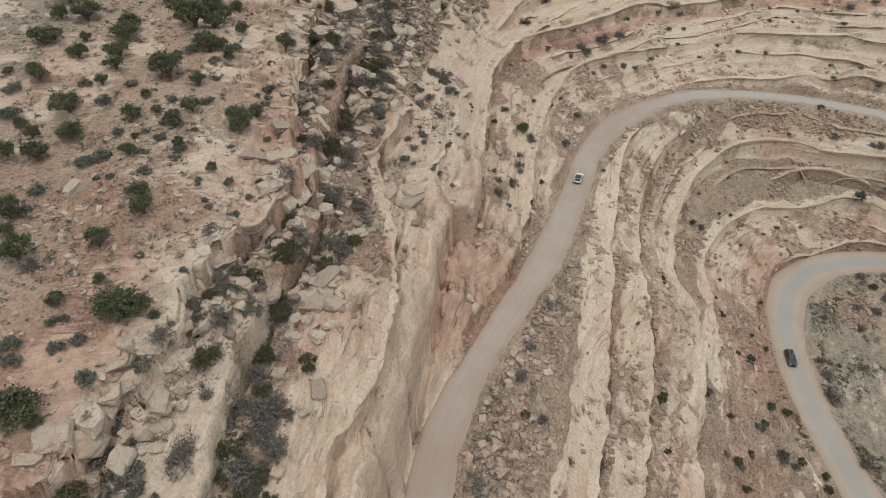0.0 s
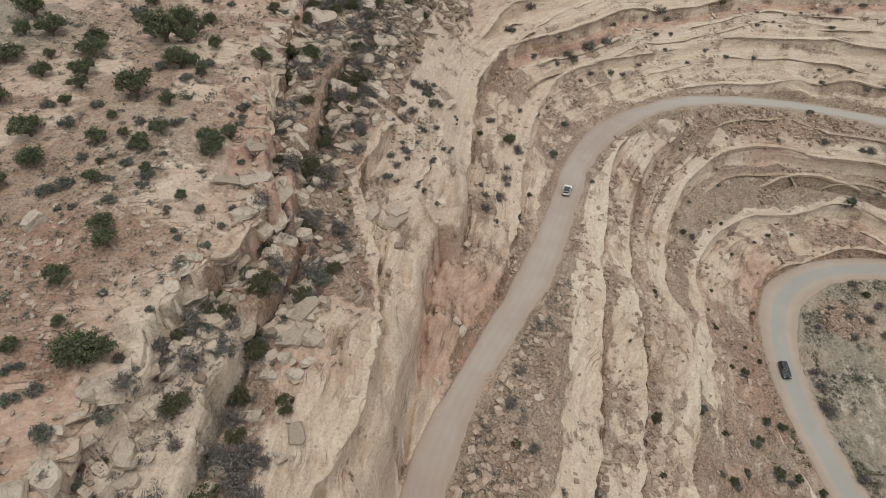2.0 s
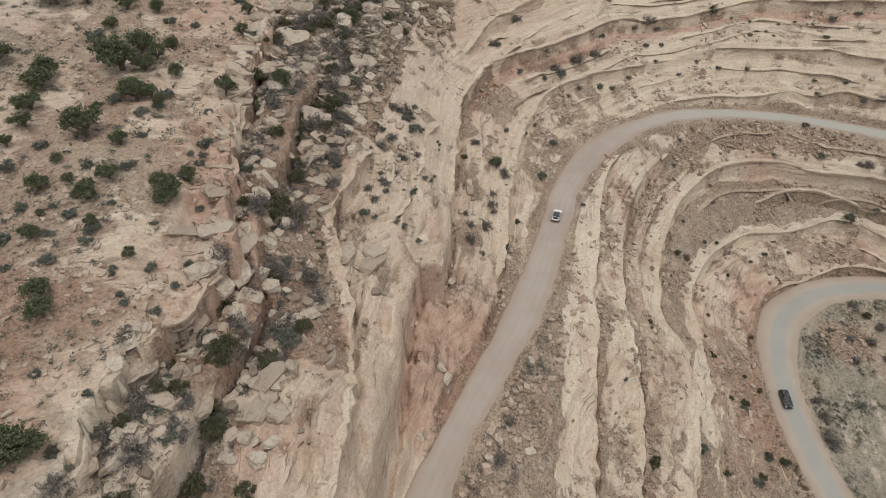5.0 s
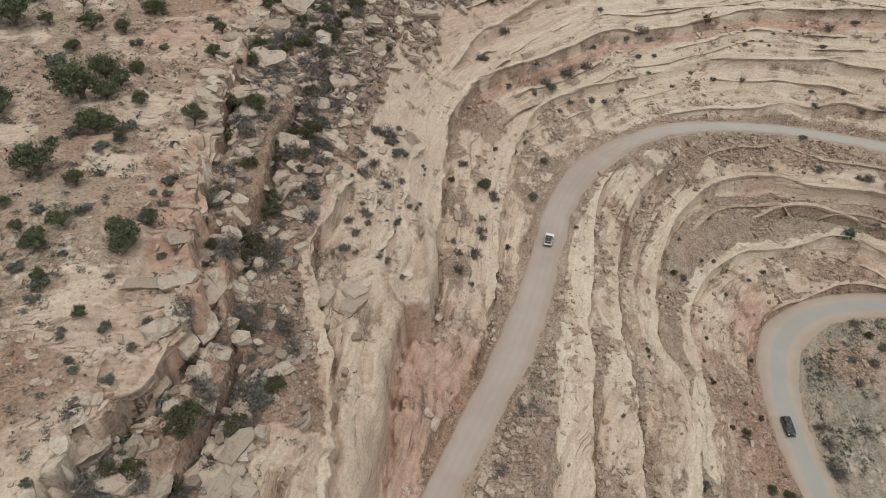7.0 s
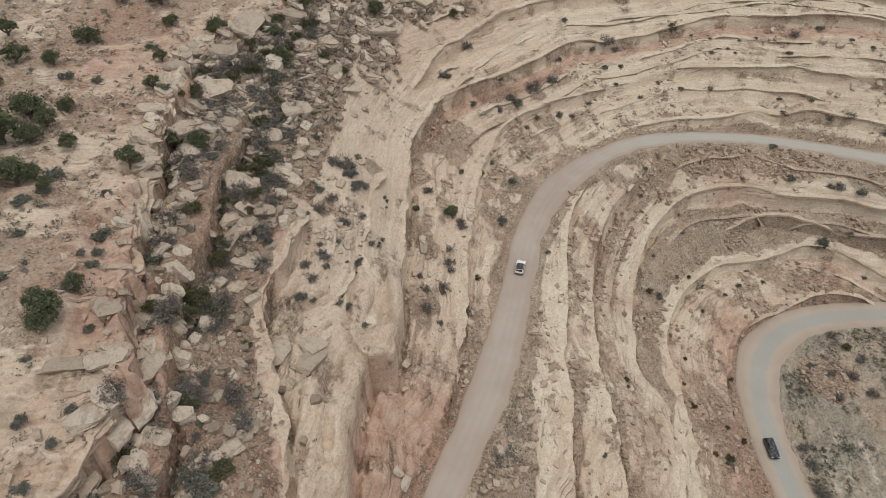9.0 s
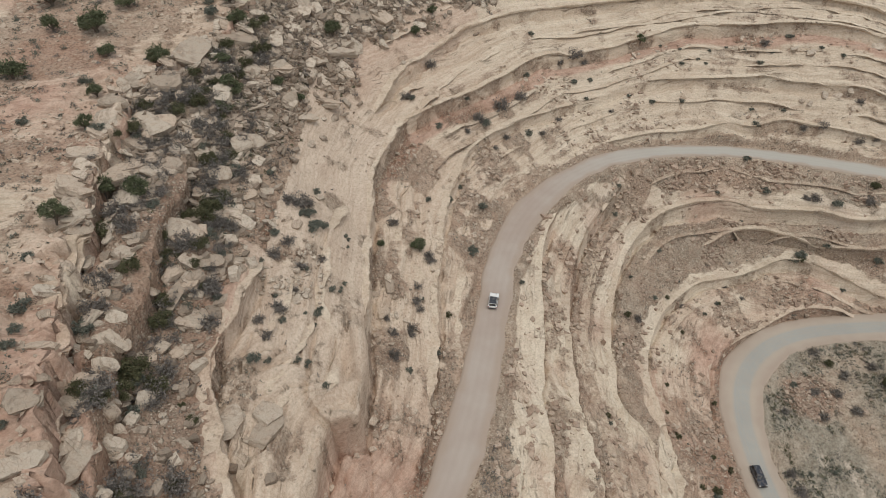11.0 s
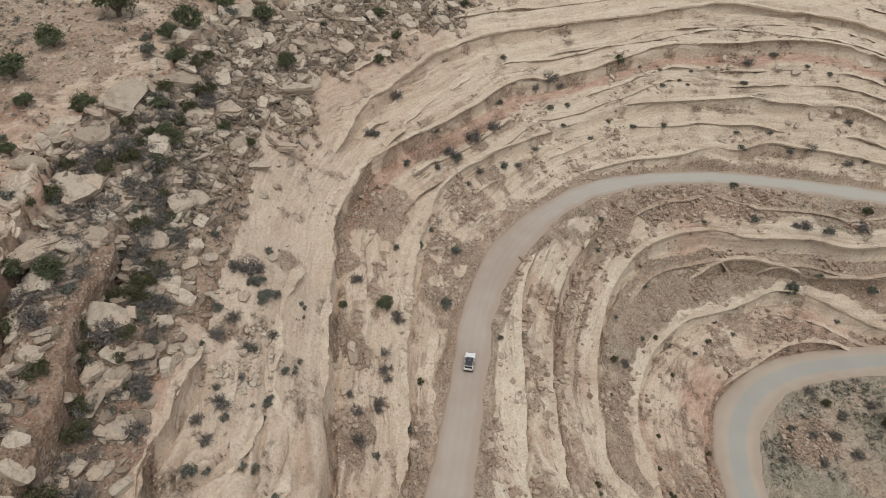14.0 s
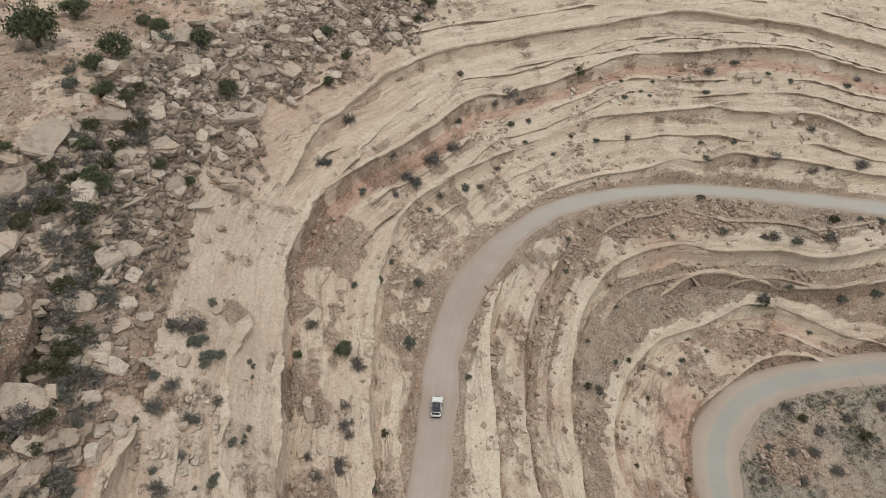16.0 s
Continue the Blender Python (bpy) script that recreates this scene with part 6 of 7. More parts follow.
def rubble(x, y):
    """Broken stone on the slopes under and between the roads."""
    up = beside(x, y, ROADS[0])[0]
    patch = 0.05 + 0.95 * smooth(-0.15, 0.5, fbm(x, y, 9.0, 201, 4)) * np.where(y < 110, np.where(x > 45, 0.35, 1.0), 1.0)
    patch = patch * (1 - 0.92 * smooth(1, 4, -beside(x, y, ROADS[1])[0]))
    patch = np.maximum(patch, smooth(1.1, 0.6, np.hypot((x - 109) / 9, (y - 118) / 6)))
    return smooth(-2, -4, up) * (1 - 0.85 * ground_at(x, y, SLICK)) * patch * off_roads(x, y)


def spoil(x, y):
    """Blocks on the slope right below the upper road."""
    d = -beside(x, y, ROADS[0])[0]
    return smooth(3.5, 5, d) * smooth(17, 9, d) * (1 - 0.9 * ground_at(x, y, SLICK)) * (0.15 + 0.85 * smooth(-0.2, 0.4, fbm(x, y, 7.0, 205, 3))) * smooth(20, 60, x + np.where(y < 110, 60, 0))


def wash_edge(x, y):
    """Clusters of stones along the upper side of the wash."""
    d = side_of("slick_lip", x, y)
    return smooth(-10, -5, d) * smooth(5, 2, d) * smooth(0.1, 0.55, fbm(x, y, 6.0, 207, 3)) * 0.7


def banks(x, y):
    """Stones on the benches above the upper road."""
    up = beside(x, y, ROADS[0])[0]
    patch = smooth(-0.1, 0.6, fbm(x, y, 8.0, 211, 3))
    return smooth(2, 5, up) * smooth(3, -1, side_of("wall_lip", x, y)) * (1 - 0.7 * ground_at(x, y, SLICK)) * patch * off_roads(x, y)


def flags(x, y):
    """Flat pale stones on the mesa."""
    d = side_of("rim", x, y)
    return smooth(-0.5, 0.5, d) * np.maximum(0.7 * smooth(9, 2, d), 0.08 + 0.7 * smooth(0.0, 0.5, fbm(x, y, 7.0, 221, 3)))


# blocks in the hollow under the mesa's edge and the bench
count = 0
while count < 120:
    x, y = rng.uniform(-42, 4), rng.uniform(34, 140)
    p, q = np.array([x]), np.array([y])
    rim_d, bench_d = side_of("rim", p, q)[0], side_of("bench_lip", p, q)[0]
    if not (-10 < rim_d < -1.5 or -10 < bench_d < -1.2) or rng.random() > 0.2 + smooth(0.0, 0.5, fbm(p, q, 9.0, 299, 2))[0]:
        continue
    count += 1
    put_rock("boulder", BLOCKS[count % len(BLOCKS)], x, y, 0.4 + 1.0 * rng.random() ** 1.7, rng.uniform(0, 360), 0.22, "pale angular sandstone boulder in the brushy hollow", "boulders on the slope")

# the larger fallen blocks, each for itself
count = 0
while count < 298:
    x, y = rng.uniform(-30, 60), rng.uniform(118, 228)
    if rng.random() > float(talus(np.array([x]), np.array([y]))[0]):
        continue
    count += 1
    r = 0.6 + 1.7 * rng.random() ** 1.9
    if not free(x, y):
        continue
    mesh = (SLABS[count % len(SLABS)] if count % 3 else BLOCKS[count % len(BLOCKS)])
    put_rock("fallen_rock", mesh, x, y, r, rng.uniform(0, 360), 0.18, "grey-brown layered sandstone slab lying in the talus", "slabs in the talus", 0.8)

scatter("talus_blocks", "angular tan sandstone talus under the mesa edge", 52000, talus, (0.22, 1.25), TALUS, 5, WORN, 0.2, 1.7, box=(-45, 66, 26, 230))
scatter("talus_chips", "small broken sandstone under the mesa edge", 60000, talus, (0.10, 0.35), RUBBLE, 6, CHIPS, 0.1, box=(-45, 66, 26, 230))
scatter("slope_rubble", "reddish broken stone on the slopes below the road", 90000, rubble, (0.12, 0.75), RUBBLE, 7, CHIPS, 0.1, box=(0, 190, 26, 180))
scatter("road_spoil", "brown broken blocks tipped below the road", 42000, spoil, (0.2, 0.95), RUBBLE, 17, CHIPS, 0.12, box=(0, 190, 26, 180))
scatter("wash_stones", "pale stones scattered on the bare rock wash", 26000, wash_edge, (0.12, 0.75), ROCK, 18, WORN, 0.12, box=(-25, 12, 74, 172))
scatter("bank_stones", "broken tan stones on the benches above the road", 70000, banks, (0.12, 0.7), RUBBLE, 8, CHIPS, 0.1, box=(0, 190, 60, 215))
scatter("mesa_flags", "flat pale stones lying on the mesa soil", 32000, flags, (0.1, 0.6), ROCK, 9, CHIPS[1:2] + CHIPS[4:5], 0.05, box=(-91, 10, 26, 230))


# ---- plants ----
def leaf_material(name, dark, pale, tip):
    n = Nodes(name, 0.85)
    colour = n.mix(n.ramp(n.island(), 0.0, 1.0), dark, pale)
    colour = n.mix(n.ramp(n.noise(0.7, 3.0), 0.45, 0.75, 0.0, 0.7), colour, tip)
    colour = n.mix(n.ramp(n.chance(), 0.0, 1.0, 0.0, 0.35), colour, n.mix(1.0, colour, (0.75, 0.72, 0.7), "MULTIPLY"))
    return n.done(colour)


JUNIPER_LEAF = leaf_material("juniper_leaf", (0.05, 0.062, 0.034), (0.16, 0.175, 0.095), (0.22, 0.225, 0.135))
GREEN_LEAF = leaf_material("green_bush_leaf", (0.05, 0.055, 0.028), (0.13, 0.125, 0.065), (0.17, 0.155, 0.09))
SAGE_LEAF = leaf_material("sage_leaf", (0.07, 0.077, 0.063), (0.20, 0.208, 0.168), (0.27, 0.268, 0.215))
DRY_TWIG = leaf_material("dry_twig", (0.10, 0.09, 0.083), (0.26, 0.235, 0.212), (0.34, 0.305, 0.268))
BARK = leaf_material("grey_bark", (0.10, 0.08, 0.062), (0.18, 0.145, 0.115), (0.20, 0.17, 0.14))


def tri_mesh(name, tris, material):
    """Loose triangles, an array of n x 3 x 3, as one mesh."""
    return mesh_from(name, tris.reshape(-1, 3), np.arange(len(tris) * 3).reshape(-1, 3), material, False)


def tufts(g, centres, size, blades):
    """Small leafy sprays round the centres."""
    n = len(centres)
    c = np.repeat(centres, blades, 0)
    a, b = g.normal(size=(n * blades, 3)), g.normal(size=(n * blades, 3))
    a /= np.linalg.norm(a, axis=1)[:, None]
    b -= (a * b).sum(1)[:, None] * a
    b /= np.linalg.norm(b, axis=1)[:, None]
    s = size * g.uniform(0.6, 1.3, (n * blades, 1))
    c = c + g.normal(size=c.shape) * size * 0.55
    return np.stack([c - 0.5 * s * b, c + 0.5 * s * b, c + 1.1 * s * a], 1)


def limb(points, radii, sides=6):
    """A tapering crooked limb as triangles."""
    p = np.array(points, float)
    rings = []
    for k in range(len(p)):
        way = p[min(k + 1, len(p) - 1)] - p[max(k - 1, 0)]
        way = way / np.linalg.norm(way)
        u = np.cross(way, (0.3, 0.9, 0.1))
        u /= np.linalg.norm(u)
        v = np.cross(way, u)
        a = np.arange(sides) * 2 * np.pi / sides
        rings.append(p[k] + radii[k] * (np.cos(a)[:, None] * u + np.sin(a)[:, None] * v))
    out = []
    for k in range(len(p) - 1):
        for s in range(sides):
            q = (s + 1) % sides
            out += [(rings[k][s], rings[k][q], rings[k + 1][q]), (rings[k][s], rings[k + 1][q], rings[k + 1][s])]
    return np.array(out)


def crown_points(g, lobes, per_lobe):
    """Spray places on the shells of a few uneven lobes."""
    out = []
    for cx, cy, cz, r, h in lobes:
        d = g.normal(size=(per_lobe, 3))
        d /= np.linalg.norm(d, axis=1)[:, None]
        d[:, 2] = np.where(d[:, 2] < -0.45, -d[:, 2], d[:, 2])
        bump = 0.72 + 0.28 * np.sin(5 * d[:, 0] + 7 * cx) * np.cos(4 * d[:, 1] + 5 * cy) + 0.12 * g.normal(size=per_lobe)
        shell = g.uniform(0.55, 1.05, per_lobe) * bump
        out.append(np.array((cx, cy, cz)) + d * np.array((r, r, h)) * shell[:, None])
    return np.vstack(out)


def juniper(seed):
    """A juniper of about 1 m crown radius: a short forked trunk under a rounded, broken crown."""
    g = np.random.default_rng(seed)
    lobes = [(0, 0, 0.85, 0.62, 0.55)]
    for k in range(7):
        a = k * 2 * np.pi / 7 + g.uniform(-0.3, 0.3)
        q = g.uniform(0.35, 0.62)
        lobes.append((q * np.cos(a), q * np.sin(a), g.uniform(0.4, 0.8), g.uniform(0.28, 0.46), g.uniform(0.28, 0.46)))
    tree = new("juniper_tree")
    wood = [limb([(0, 0, -0.25), (0.03, 0.02, 0.2), (-0.03, 0.04, 0.55), (0.02, 0, 0.95)], [0.11, 0.09, 0.06, 0.02])]
    for cx, cy, cz, r, h in lobes[1:]:
        wood.append(limb([(0.02, 0.02, 0.15), (cx * 0.5, cy * 0.5, 0.25 + 0.2 * cz), (cx * 0.95, cy * 0.95, cz)], [0.055, 0.04, 0.012], 5))
    part("trunk", tri_mesh("juniper_trunk", np.vstack(wood), BARK), tree)
    part("crown", tri_mesh("juniper_crown", tufts(g, crown_points(g, lobes, 105), 0.08, 3), JUNIPER_LEAF), tree)
    return tagged(tree, "dark green juniper with a rounded, uneven crown", "tree", "junipers on the mesa")


def bush(seed, name, leaf, label, group, height, size, blades, per_lobe):
    """A low rounded bush of 1 m radius on a few woody stems."""
    g = np.random.default_rng(seed)
    lobes = [(0, 0, 0.35 * height, 0.62, 0.6 * height)]
    for k in range(5):
        a = k * 2 * np.pi / 5 + g.uniform(-0.5, 0.5)
        lobes.append((0.5 * np.cos(a), 0.5 * np.sin(a), g.uniform(0.2, 0.4) * height, g.uniform(0.3, 0.5), g.uniform(0.3, 0.5) * height))
    thing = new(name)
    wood = [limb([(0, 0, -0.2), (0.4 * l[0], 0.4 * l[1], 0.15 * height), (l[0], l[1], l[2] + 0.1)], [0.05, 0.035, 0.01], 4) for l in lobes]
    part("stem", tri_mesh("stem", np.vstack(wood), BARK), thing)
    part("foliage", tri_mesh("foliage", tufts(g, crown_points(g, lobes, per_lobe), size, blades), leaf), thing)
    return tagged(thing, label, "bush", group)


def dry_bush(seed):
    """A bare grey bush: thin branching twigs."""
    g = np.random.default_rng(seed)
    n = 68
    a, lift = g.uniform(0, 2 * np.pi, n), g.uniform(0.15, 1.2, n)
    way = np.stack([np.cos(a) * np.cos(lift), np.sin(a) * np.cos(lift), np.sin(lift) * 0.9], 1)
    reach = g.uniform(0.55, 1.05, (n, 1))
    root, elbow = g.normal(size=(n, 3)) * 0.06 * np.array((1, 1, 0)), way * reach * 0.5 + g.normal(size=(n, 3)) * 0.07
    tip = way * reach + g.normal(size=(n, 3)) * 0.12
    side = np.cross(way, (0.2, 0.3, 0.9))
    side /= np.linalg.norm(side, axis=1)[:, None]
    w = 0.02
    thick = [np.stack([root - w * side, root + w * side, elbow], 1), np.stack([elbow - w * side, elbow + w * side, tip], 1)]
    thin = tufts(g, np.vstack([elbow, tip, 0.5 * (elbow + tip), 0.25 * elbow + 0.75 * tip]), 0.12, 4)
    mid = thin.mean(1, keepdims=True)
    thin = mid + (thin - mid) * np.array((0.75, 0.75, 0.9))
    thing = new("dry_bush")
    part("stem", tri_mesh("stem", np.vstack(thick), BARK), thing)
    part("brushwood", tri_mesh("twigs", thin, DRY_TWIG), thing)
    return tagged(thing, "leafless grey bush of dense fine twigs", "bush", "dry bushes")


def thicket(count, seed, radii, south, share):
    """Bush places on the brushy ground at the foot of the mesa's edge and under the bench."""
    rng, out = random.Random(seed), []
    while len(out) < count:
        x, y = rng.uniform(-44, 20), rng.uniform(south, 205)
        p, q = np.array([x]), np.array([y])
        rim_d, bench_d = side_of("rim", p, q)[0], side_of("bench_lip", p, q)[0]
        edge = -9.0 < rim_d < -1.6 and y < 175
        hollow = -7.5 < bench_d < -1.4 and y < 150
        if (edge or hollow) and rng.random() < share * (0.15 + 0.85 * smooth(-0.3, 0.5, fbm(p, q, 7.0, 297, 3))[0]):
            out.append((x, y, rng.uniform(*radii)))
    return out


def plant(kinds, rows, seed, tall):
    """The first of each kind is moved to its place, the others are copies."""
    rng = random.Random(seed)
    spots = [s for row in rows for s in row]
    used = set()
    spots = [s for s in spots if off_roads(np.array([s[0]]), np.array([s[1]]))[0] > 0.5]
    for k, (x, y, r) in enumerate(spots):
        kind = kinds[k % len(kinds)]
        m = Matrix.Translation((x, y, float(ground_at(x, y)))) @ pose(0, 0, 0, rng.uniform(-6, 6), rng.uniform(-6, 6), rng.uniform(0, 360))
        ob = kind if kind.name not in used else copy_thing(kind, m)
        if kind.name not in used:
            ob.matrix_basis = m
        used.add(kind.name)
        r *= 1.18
        ob.scale = (r * rng.uniform(0.95, 1.15), r * rng.uniform(0.95, 1.15), r * tall * rng.uniform(0.85, 1.15))


plant([juniper(s) for s in (1, 2, 3, 4, 5)], JUNIPERS, 1, 1.05)
plant([bush(20 + s, "green_bush", GREEN_LEAF, "yellowish green bush with loose foliage", "green bushes", 1.2, 0.09, 3, 90) for s in range(3)], [*GREEN_BUSHES, thicket(60, 51, (0.8, 1.9), 30, 1.0)], 2, 1.0)
plant([bush(30 + s, "sagebrush", SAGE_LEAF, "low rounded grey-green sagebrush on bare ground", "sagebrush", 0.95, 0.115, 3, 52) for s in range(4)], [*SAGEBRUSH, thicket(70, 52, (0.5, 1.2), 30, 1.0)], 3, 0.9)
plant([dry_bush(40 + s) for s in range(4)], [*DRY_BUSHES, thicket(160, 53, (0.7, 1.7), 30, 1.0)], 4, 1.0)


def tuft_field(name, label, count, density, material, seed, sizes, box, sprays=5):
    g = np.random.default_rng(seed)
    x, y = g.uniform(box[0], box[1], count), g.uniform(box[2], box[3], count)
    keep = (g.random(count) < density(x, y)) & (off_roads(x, y) > 0.9)
    x, y = x[keep], y[keep]
    c = np.stack([x, y, ground_at(x, y) + 0.1], 1)
    s = g.uniform(*sizes, len(x))
    cc = np.repeat(c, sprays, 0) + g.normal(size=(len(x) * sprays, 3)) * np.repeat(s, sprays)[:, None] * np.array((0.45, 0.45, 0.22))
    t = tufts(g, cc, 0.16, 3)
    return tagged(new(name, tri_mesh(name, t, material)), label, "plants", kind="stuff")


def mesa_tufts(x, y):
    return smooth(1, 3, side_of("rim", x, y)) * smooth(-0.1, 0.5, fbm(x, y, 6.0, 231, 3))


def slope_tufts(x, y):
    return smooth(0.5, -1.5, side_of("rim", x, y)) * (1 - 0.9 * ground_at(x, y, SLICK)) * smooth(0.0, 0.6, fbm(x, y, 8.0, 241, 3))


def mesa_brush(x, y):
    return smooth(2, 5, side_of("rim", x, y)) * (0.3 + 0.7 * smooth(-0.2, 0.3, fbm(x, y, 14.0, 251, 3)))


def rim_brush(x, y):
    return smooth(0, -1.5, side_of("rim", x, y)) * smooth(-13, -5, side_of("rim", x, y)) * (1 - 0.6 * ground_at(x, y, SLICK)) * smooth(-0.2, 0.4, fbm(x, y, 6.0, 261, 3))


def loop_brush(x, y):
    d = -beside(x, y, ROADS[1])[0]
    return smooth(2, 4, d) * smooth(40, 15, d) * smooth(-0.1, 0.4, fbm(x, y, 9.0, 271, 3))


def road_edge_brush(x, y):
    d, _, _, half = beside(x, y, ROADS[1], (3,))
    off = np.abs(d) - half
    return smooth(0.9, 1.6, off) * smooth(np.where(d < 0, 6.0, 3.5), 2.0, off) * smooth(-0.1, 0.4, fbm(x, y, 7.0, 275, 3)) * smooth(122, 108, y)


tuft_field("road_edge_brush", "dull green brush along the lower road's edges", 9000, road_edge_brush, GREEN_LEAF, 14, (0.4, 0.9), (70, 110, 40, 124), 14)
tuft_field("loop_brush", "grey-green brush inside the road bend", 8000, loop_brush, SAGE_LEAF, 7, (0.4, 0.9), (84, 180, 40, 134), 16)
tuft_field("loop_green", "dull green low plants inside the road bend", 6000, loop_brush, GREEN_LEAF, 15, (0.3, 0.8), (84, 180, 40, 134), 10)
tuft_field("loop_dry_brush", "dry brush inside the road bend", 2600, loop_brush, DRY_TWIG, 8, (0.4, 0.9), (84, 180, 40, 134), 14)
def verge_brush(x, y):
    d = -beside(x, y, ROADS[0])[0]
    return smooth(3.5, 5, d) * smooth(15, 8, d) * smooth(105, 85, y) * smooth(-0.3, 0.3, fbm(x, y, 6.0, 281, 3)) * (1 - ground_at(x, y, SLICK))


def talus_brush(x, y):
    return talus(x, y) * smooth(-0.2, 0.5, fbm(x, y, 5.0, 295, 3))


def hollow_brush(x, y):
    return smooth(0, -1.0, side_of("bench_lip", x, y)) * smooth(-9, -3, side_of("bench_lip", x, y)) * (1 - ground_at(x, y, SLICK)) * smooth(0.0, 0.4, fbm(x, y, 7.0, 291, 3))


tuft_field("verge_brush", "dense grey brush on the slope below the road", 2600, verge_brush, DRY_TWIG, 9, (0.5, 1.1), (0, 45, 30, 110), 22)
tuft_field("verge_green", "grey-green brush on the slope below the road", 1500, verge_brush, SAGE_LEAF, 10, (0.4, 0.9), (0, 45, 30, 110), 18)
tuft_field("hollow_brush", "dark brush in the hollow under the rock lip", 6500, hollow_brush, SAGE_LEAF, 11, (0.4, 1.0), (-35, 10, 30, 160), 22)
tuft_field("talus_brush", "grey dry brush growing between the talus blocks", 15000, talus_brush, DRY_TWIG, 12, (0.4, 1.1), (-35, 66, 118, 230), 26)
tuft_field("talus_green", "dull green brush growing between the talus blocks", 6500, talus_brush, GREEN_LEAF, 13, (0.3, 0.8), (-35, 66, 118, 230), 22)
tuft_field("mesa_brush", "small scattered sagebrush on the mesa soil", 2400, mesa_brush, SAGE_LEAF, 4, (0.5, 1.0), (-91, 10, 26, 230), 26)
tuft_field("mesa_dry_brush", "small dry brush on the mesa soil", 1300, mesa_brush, DRY_TWIG, 5, (0.5, 0.9), (-91, 10, 26, 230), 22)
tuft_field("ledge_brush", "grey brush between the blocks below the mesa edge", 17000, rim_brush, DRY_TWIG, 6, (0.5, 1.2), (-45, 30, 26, 230), 34)
tuft_field("mesa_tufts", "small grey-green desert plants on the mesa soil", 9500, mesa_tufts, SAGE_LEAF, 1, (0.15, 0.45), (-91, 10, 26, 230))
tuft_field("slope_tufts", "small dark desert plants on the slopes", 9000, slope_tufts, SAGE_LEAF, 2, (0.12, 0.38), (-30, 190, 26, 215))
tuft_field("slope_dry_tufts", "small dry tufts on the slopes", 9000, slope_tufts, DRY_TWIG, 3, (0.12, 0.4), (-30, 190, 26, 215))


# ---- the two cars on the roads ----
def paint(name, colour, rough=0.35, metal=0.0, coat=0.6):
    n = Nodes(name, rough)
    n.bsdf.inputs["Metallic"].default_value = metal
    n.bsdf.inputs["Coat Weight"].default_value = coat
    dust = n.ramp(n.noise(0.5, 4.0), 0.45, 0.75, 0.0, 0.35)
    return n.done(n.mix(dust, colour, (0.42, 0.34, 0.27)))


WHITE_PAINT = paint("white_paint", (0.78, 0.78, 0.77))
DARK_PAINT = paint("dark_blue_paint", (0.022, 0.028, 0.042))
BLACK_PAINT = paint("black_roof", (0.025, 0.03, 0.04))
GLASS = paint("tinted_glass", (0.02, 0.025, 0.03), 0.08, 0.0, 1.0)
RUBBER = paint("tyre_rubber", (0.025, 0.024, 0.023), 0.85, 0.0, 0.0)
ALLOY = paint("alloy", (0.45, 0.45, 0.46), 0.35, 0.9, 0.0)
LAMP_RED = paint("red_lens", (0.35, 0.015, 0.012), 0.2)
LAMP_CLEAR = paint("clear_lens", (0.7, 0.7, 0.68), 0.15)
BLACK_PLASTIC = paint("black_plastic", (0.03, 0.03, 0.032), 0.6, 0.0, 0.0)


def solid(bm, material, bevel=0.0, segments=2):
    if bevel:
        bmesh.ops.bevel(bm, geom=list(bm.edges), offset=bevel, segments=segments, affect="EDGES", profile=0.6)
    bmesh.ops.recalc_face_normals(bm, faces=bm.faces)
    me = bpy.data.meshes.new("panel")
    bm.to_mesh(me)
    bm.free()
    me.materials.append(material)
    me.polygons.foreach_set("use_smooth", np.zeros(len(me.polygons), dtype=bool))
    return me


def loft(rings, material, bevel=0.0):
    """A closed shell through rings of corners."""
    bm = bmesh.new()
    vs = [[bm.verts.new(p) for p in r] for r in rings]
    k = len(rings[0])
    for a, b in zip(vs, vs[1:]):
        for i in range(k):
            bm.faces.new((a[i], a[(i + 1) % k], b[(i + 1) % k], b[i]))
    bm.faces.new(vs[0][::-1])
    bm.faces.new(vs[-1])
    return solid(bm, material, bevel)


def box_mesh(x0, x1, y0, y1, z0, z1, material, bevel=0.02):
    return loft([[(x0, y0, z), (x1, y0, z), (x1, y1, z), (x0, y1, z)] for z in (z0, z1)], material, bevel)


def pane(corners, out, material):
    """A thin pane standing a little proud of the body."""
    o = Vector(out)
    return loft([[Vector(c) - 0.01 * o for c in corners], [Vector(c) + 0.018 * o for c in corners]], material)


def disc(x, y, z, r, w, material, bevel=0.03):
    ring = [(r * math.cos(a), r * math.sin(a)) for a in np.arange(20) * 2 * math.pi / 20]
    return loft([[(x + s * w / 2, y + p, z + q) for p, q in ring] for s in (-1, 1)], material, bevel)


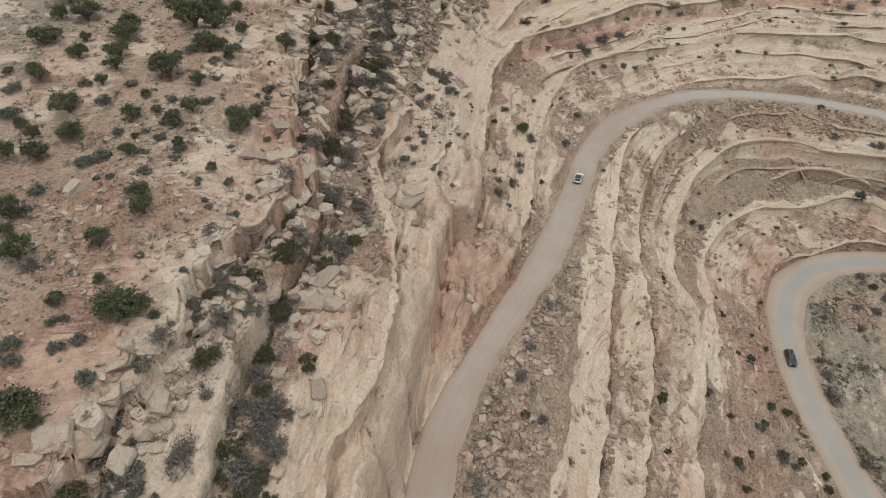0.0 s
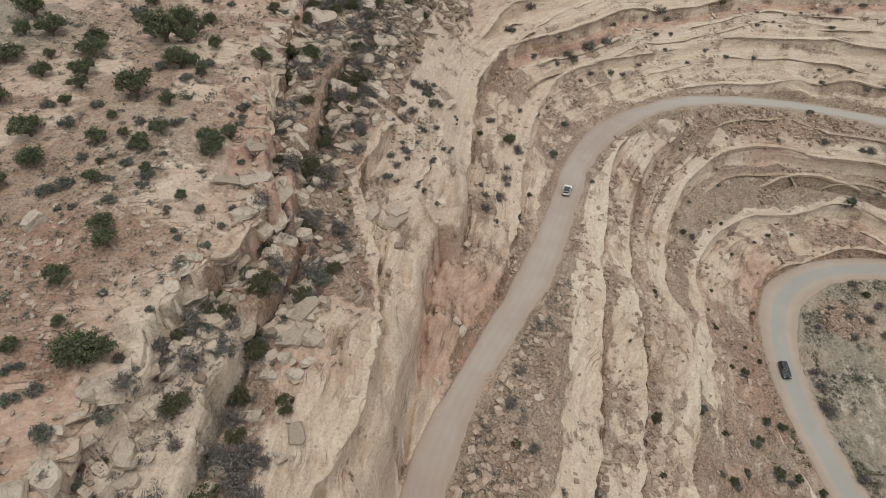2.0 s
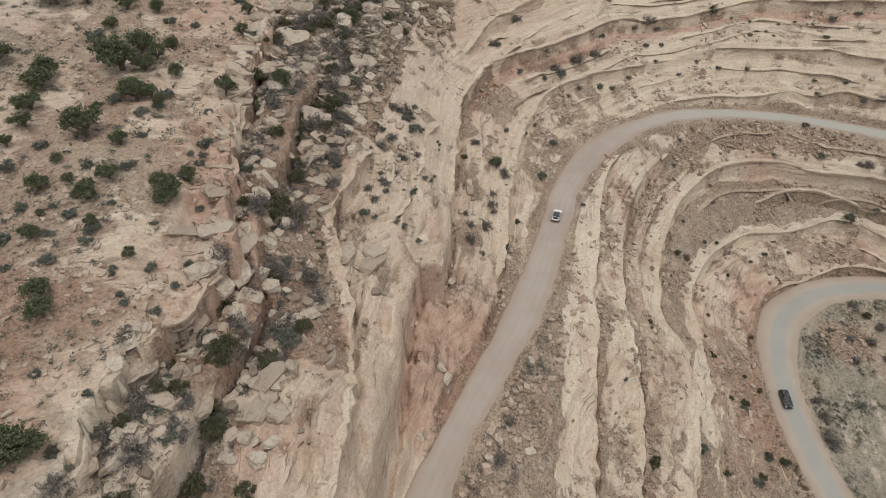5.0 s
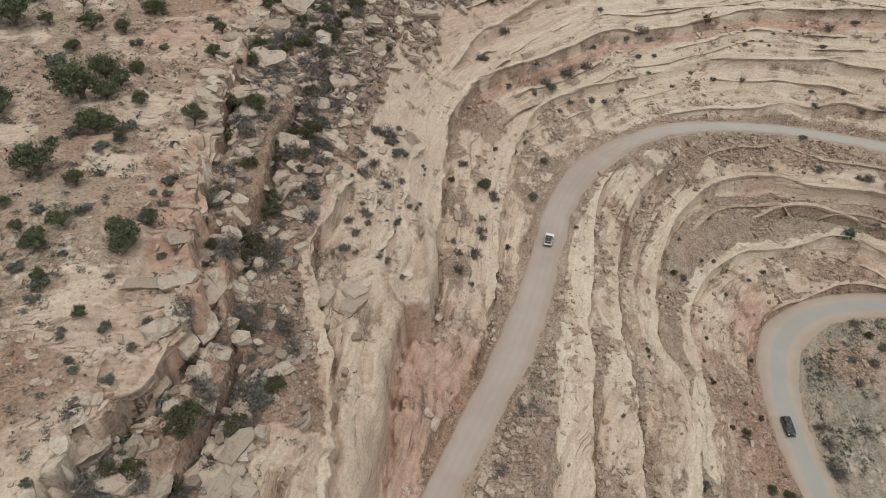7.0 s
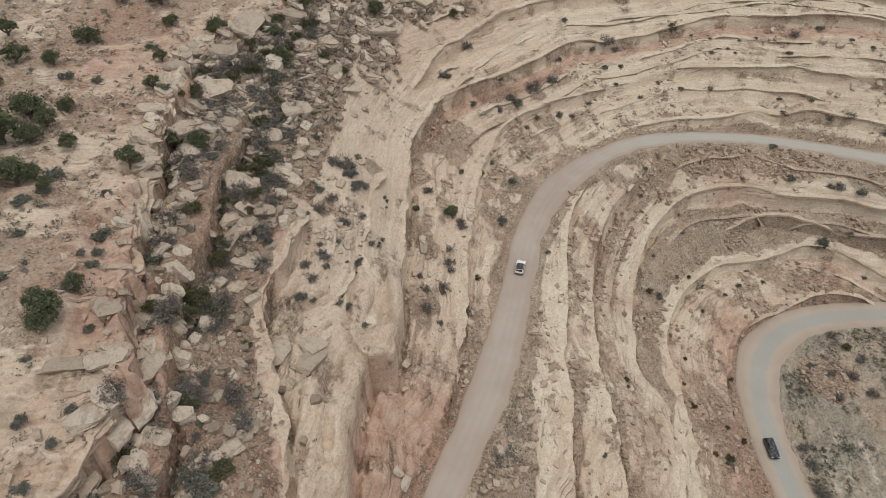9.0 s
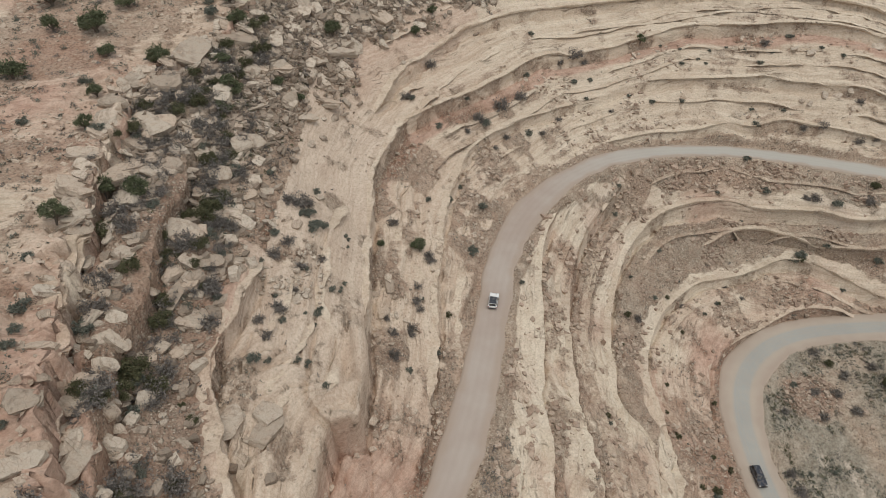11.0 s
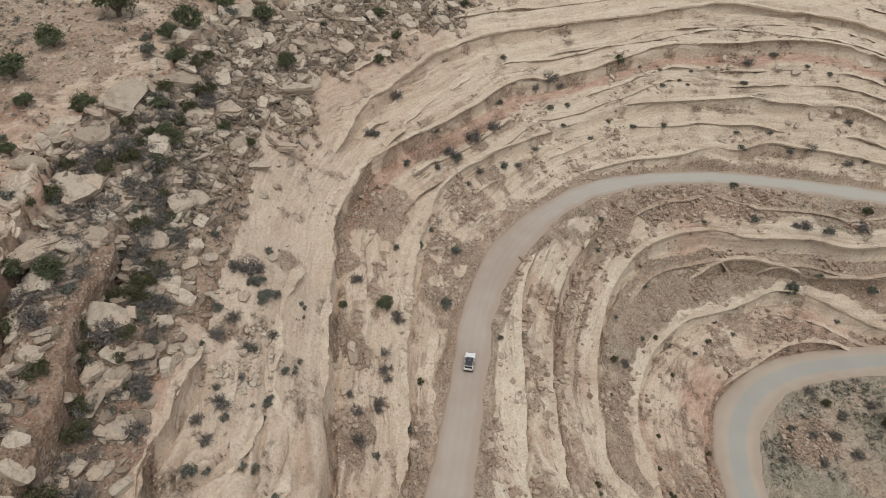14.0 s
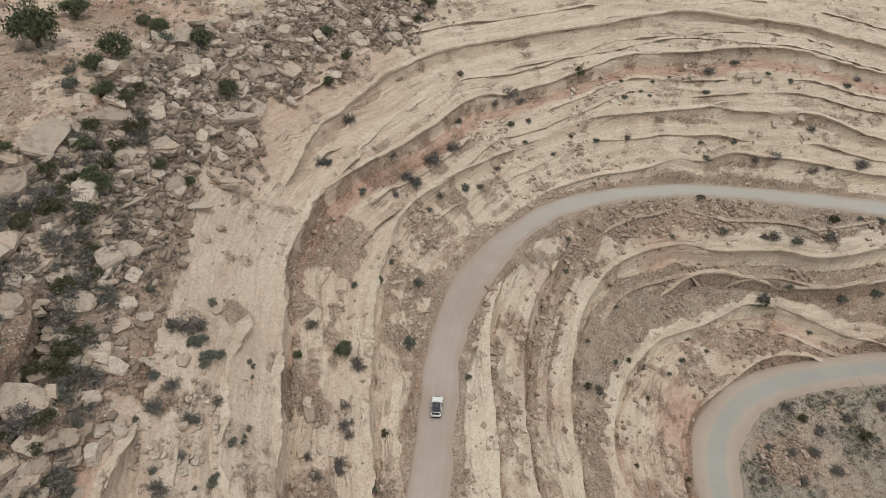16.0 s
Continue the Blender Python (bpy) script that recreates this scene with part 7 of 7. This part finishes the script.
def build_car(name, body_paint, roof_paint, label):
    """A five-door off-road car, 4.7 m long, that heads along +y."""
    car = new(name)
    w = 0.94
    # side outline of the lower body, from tail to nose
    outline = [(-2.3, 0.5), (-2.34, 0.78), (-2.3, 1.06), (0.95, 1.08), (2.0, 1.0), (2.28, 0.86), (2.34, 0.6), (2.28, 0.42)]
    body = part("body", loft([[(-w, y, z) for y, z in outline], [(w, y, z) for y, z in outline]], body_paint, 0.07), car)
    part("bonnet", box_mesh(-0.72, 0.72, 1.02, 2.05, 1.0, 1.085, body_paint, 0.03), body)
    base, top = [(-0.88, -2.24), (0.88, -2.24), (0.88, 0.98), (-0.88, 0.98)], [(-0.7, -1.98), (0.7, -1.98), (0.7, 0.28), (-0.7, 0.28)]
    part("cabin", loft([[(x, y, 1.05) for x, y in base], [(x, y, 1.66) for x, y in top]], body_paint, 0.05), car)
    roof = part("roof", box_mesh(-0.69, 0.69, -1.96, 0.26, 1.64, 1.73, roof_paint, 0.03), car, "dark roof panel")
    for s in (-1, 1):
        part("roof_rail", box_mesh(s * 0.62 - 0.025, s * 0.62 + 0.025, -1.75, 0.05, 1.725, 1.78, BLACK_PLASTIC, 0.01), roof)
    part("windscreen", pane([(-0.74, 0.9, 1.12), (0.74, 0.9, 1.12), (0.62, 0.36, 1.6), (-0.62, 0.36, 1.6)], (0, 0.66, 0.75), GLASS), car)
    part("rear_window", pane([(0.72, -2.2, 1.14), (-0.72, -2.2, 1.14), (-0.62, -2.03, 1.58), (0.62, -2.03, 1.58)], (0, -0.93, 0.36), GLASS), car)
    for s in (-1, 1):
        for y0, y1, u0, u1 in ((0.0, 0.74, 0.02, 0.3), (-0.95, -0.08, -0.9, -0.06), (-1.95, -1.05, -1.8, -1.0)):
            part("side_window", pane([(s * 0.872, y0, 1.12), (s * 0.872, y1, 1.12), (s * 0.735, u1, 1.57), (s * 0.735, u0, 1.57)], (s * 0.96, 0, 0.28), GLASS), car)
        part("mirror", box_mesh(s * 1.02 - 0.1, s * 1.02 + 0.1, 0.72, 0.84, 1.08, 1.24, body_paint, 0.03), car)
        part("headlight", box_mesh(s * 0.72 - 0.17, s * 0.72 + 0.17, 2.2, 2.33, 0.78, 0.92, LAMP_CLEAR), car)
        part("tail_light", box_mesh(s * 0.82 - 0.09, s * 0.82 + 0.09, -2.35, -2.27, 0.8, 1.02, LAMP_RED), car)
        part("sill", box_mesh(s * 0.93 - 0.05, s * 0.93 + 0.05, -1.0, 1.0, 0.38, 0.5, BLACK_PLASTIC), car)
        for y in (-1.42, 1.42):
            wheel = part("wheel", disc(s * 0.86, y, 0.38, 0.38, 0.26, RUBBER), car)
            part("wheel_rim", disc(s * 0.97, y, 0.38, 0.23, 0.06, ALLOY, 0.01), wheel)
    part("front_bumper", box_mesh(-0.9, 0.9, 2.26, 2.4, 0.42, 0.62, BLACK_PLASTIC), car)
    part("rear_bumper", box_mesh(-0.9, 0.9, -2.42, -2.28, 0.45, 0.65, BLACK_PLASTIC), car)
    part("grille", box_mesh(-0.5, 0.5, 2.27, 2.335, 0.68, 0.88, BLACK_PLASTIC), car)
    return tagged(car, label, "car", "cars on the road")


def park(car, x, y, road, reverse, size=(1, 1, 1)):
    """Stands a car on a road, along it."""
    k = int(np.argmin(np.hypot(road[:, 0] - x, road[:, 1] - y)))
    dx, dy = road[min(k + 2, len(road) - 1), :2] - road[k - 2, :2]
    heading = math.degrees(math.atan2(dy, dx)) - 90 + (180 if reverse else 0)
    car.matrix_basis = pose(x, y, float(road[k, 2]) + 0.0, 0, 0, heading) @ Matrix.Diagonal((*size, 1))


park(build_car("white_car", WHITE_PAINT, BLACK_PAINT, "small dusty white hatchback with a dark roof on the gravel road"), WHITE_AT[0], WHITE_AT[1], ROADS[0], False, (0.92, 0.82, 0.86))
park(build_car("dark_car", DARK_PAINT, DARK_PAINT, "dark blue off-road car on the lower gravel road"), DARK_AT[0], DARK_AT[1], ROADS[1], True)
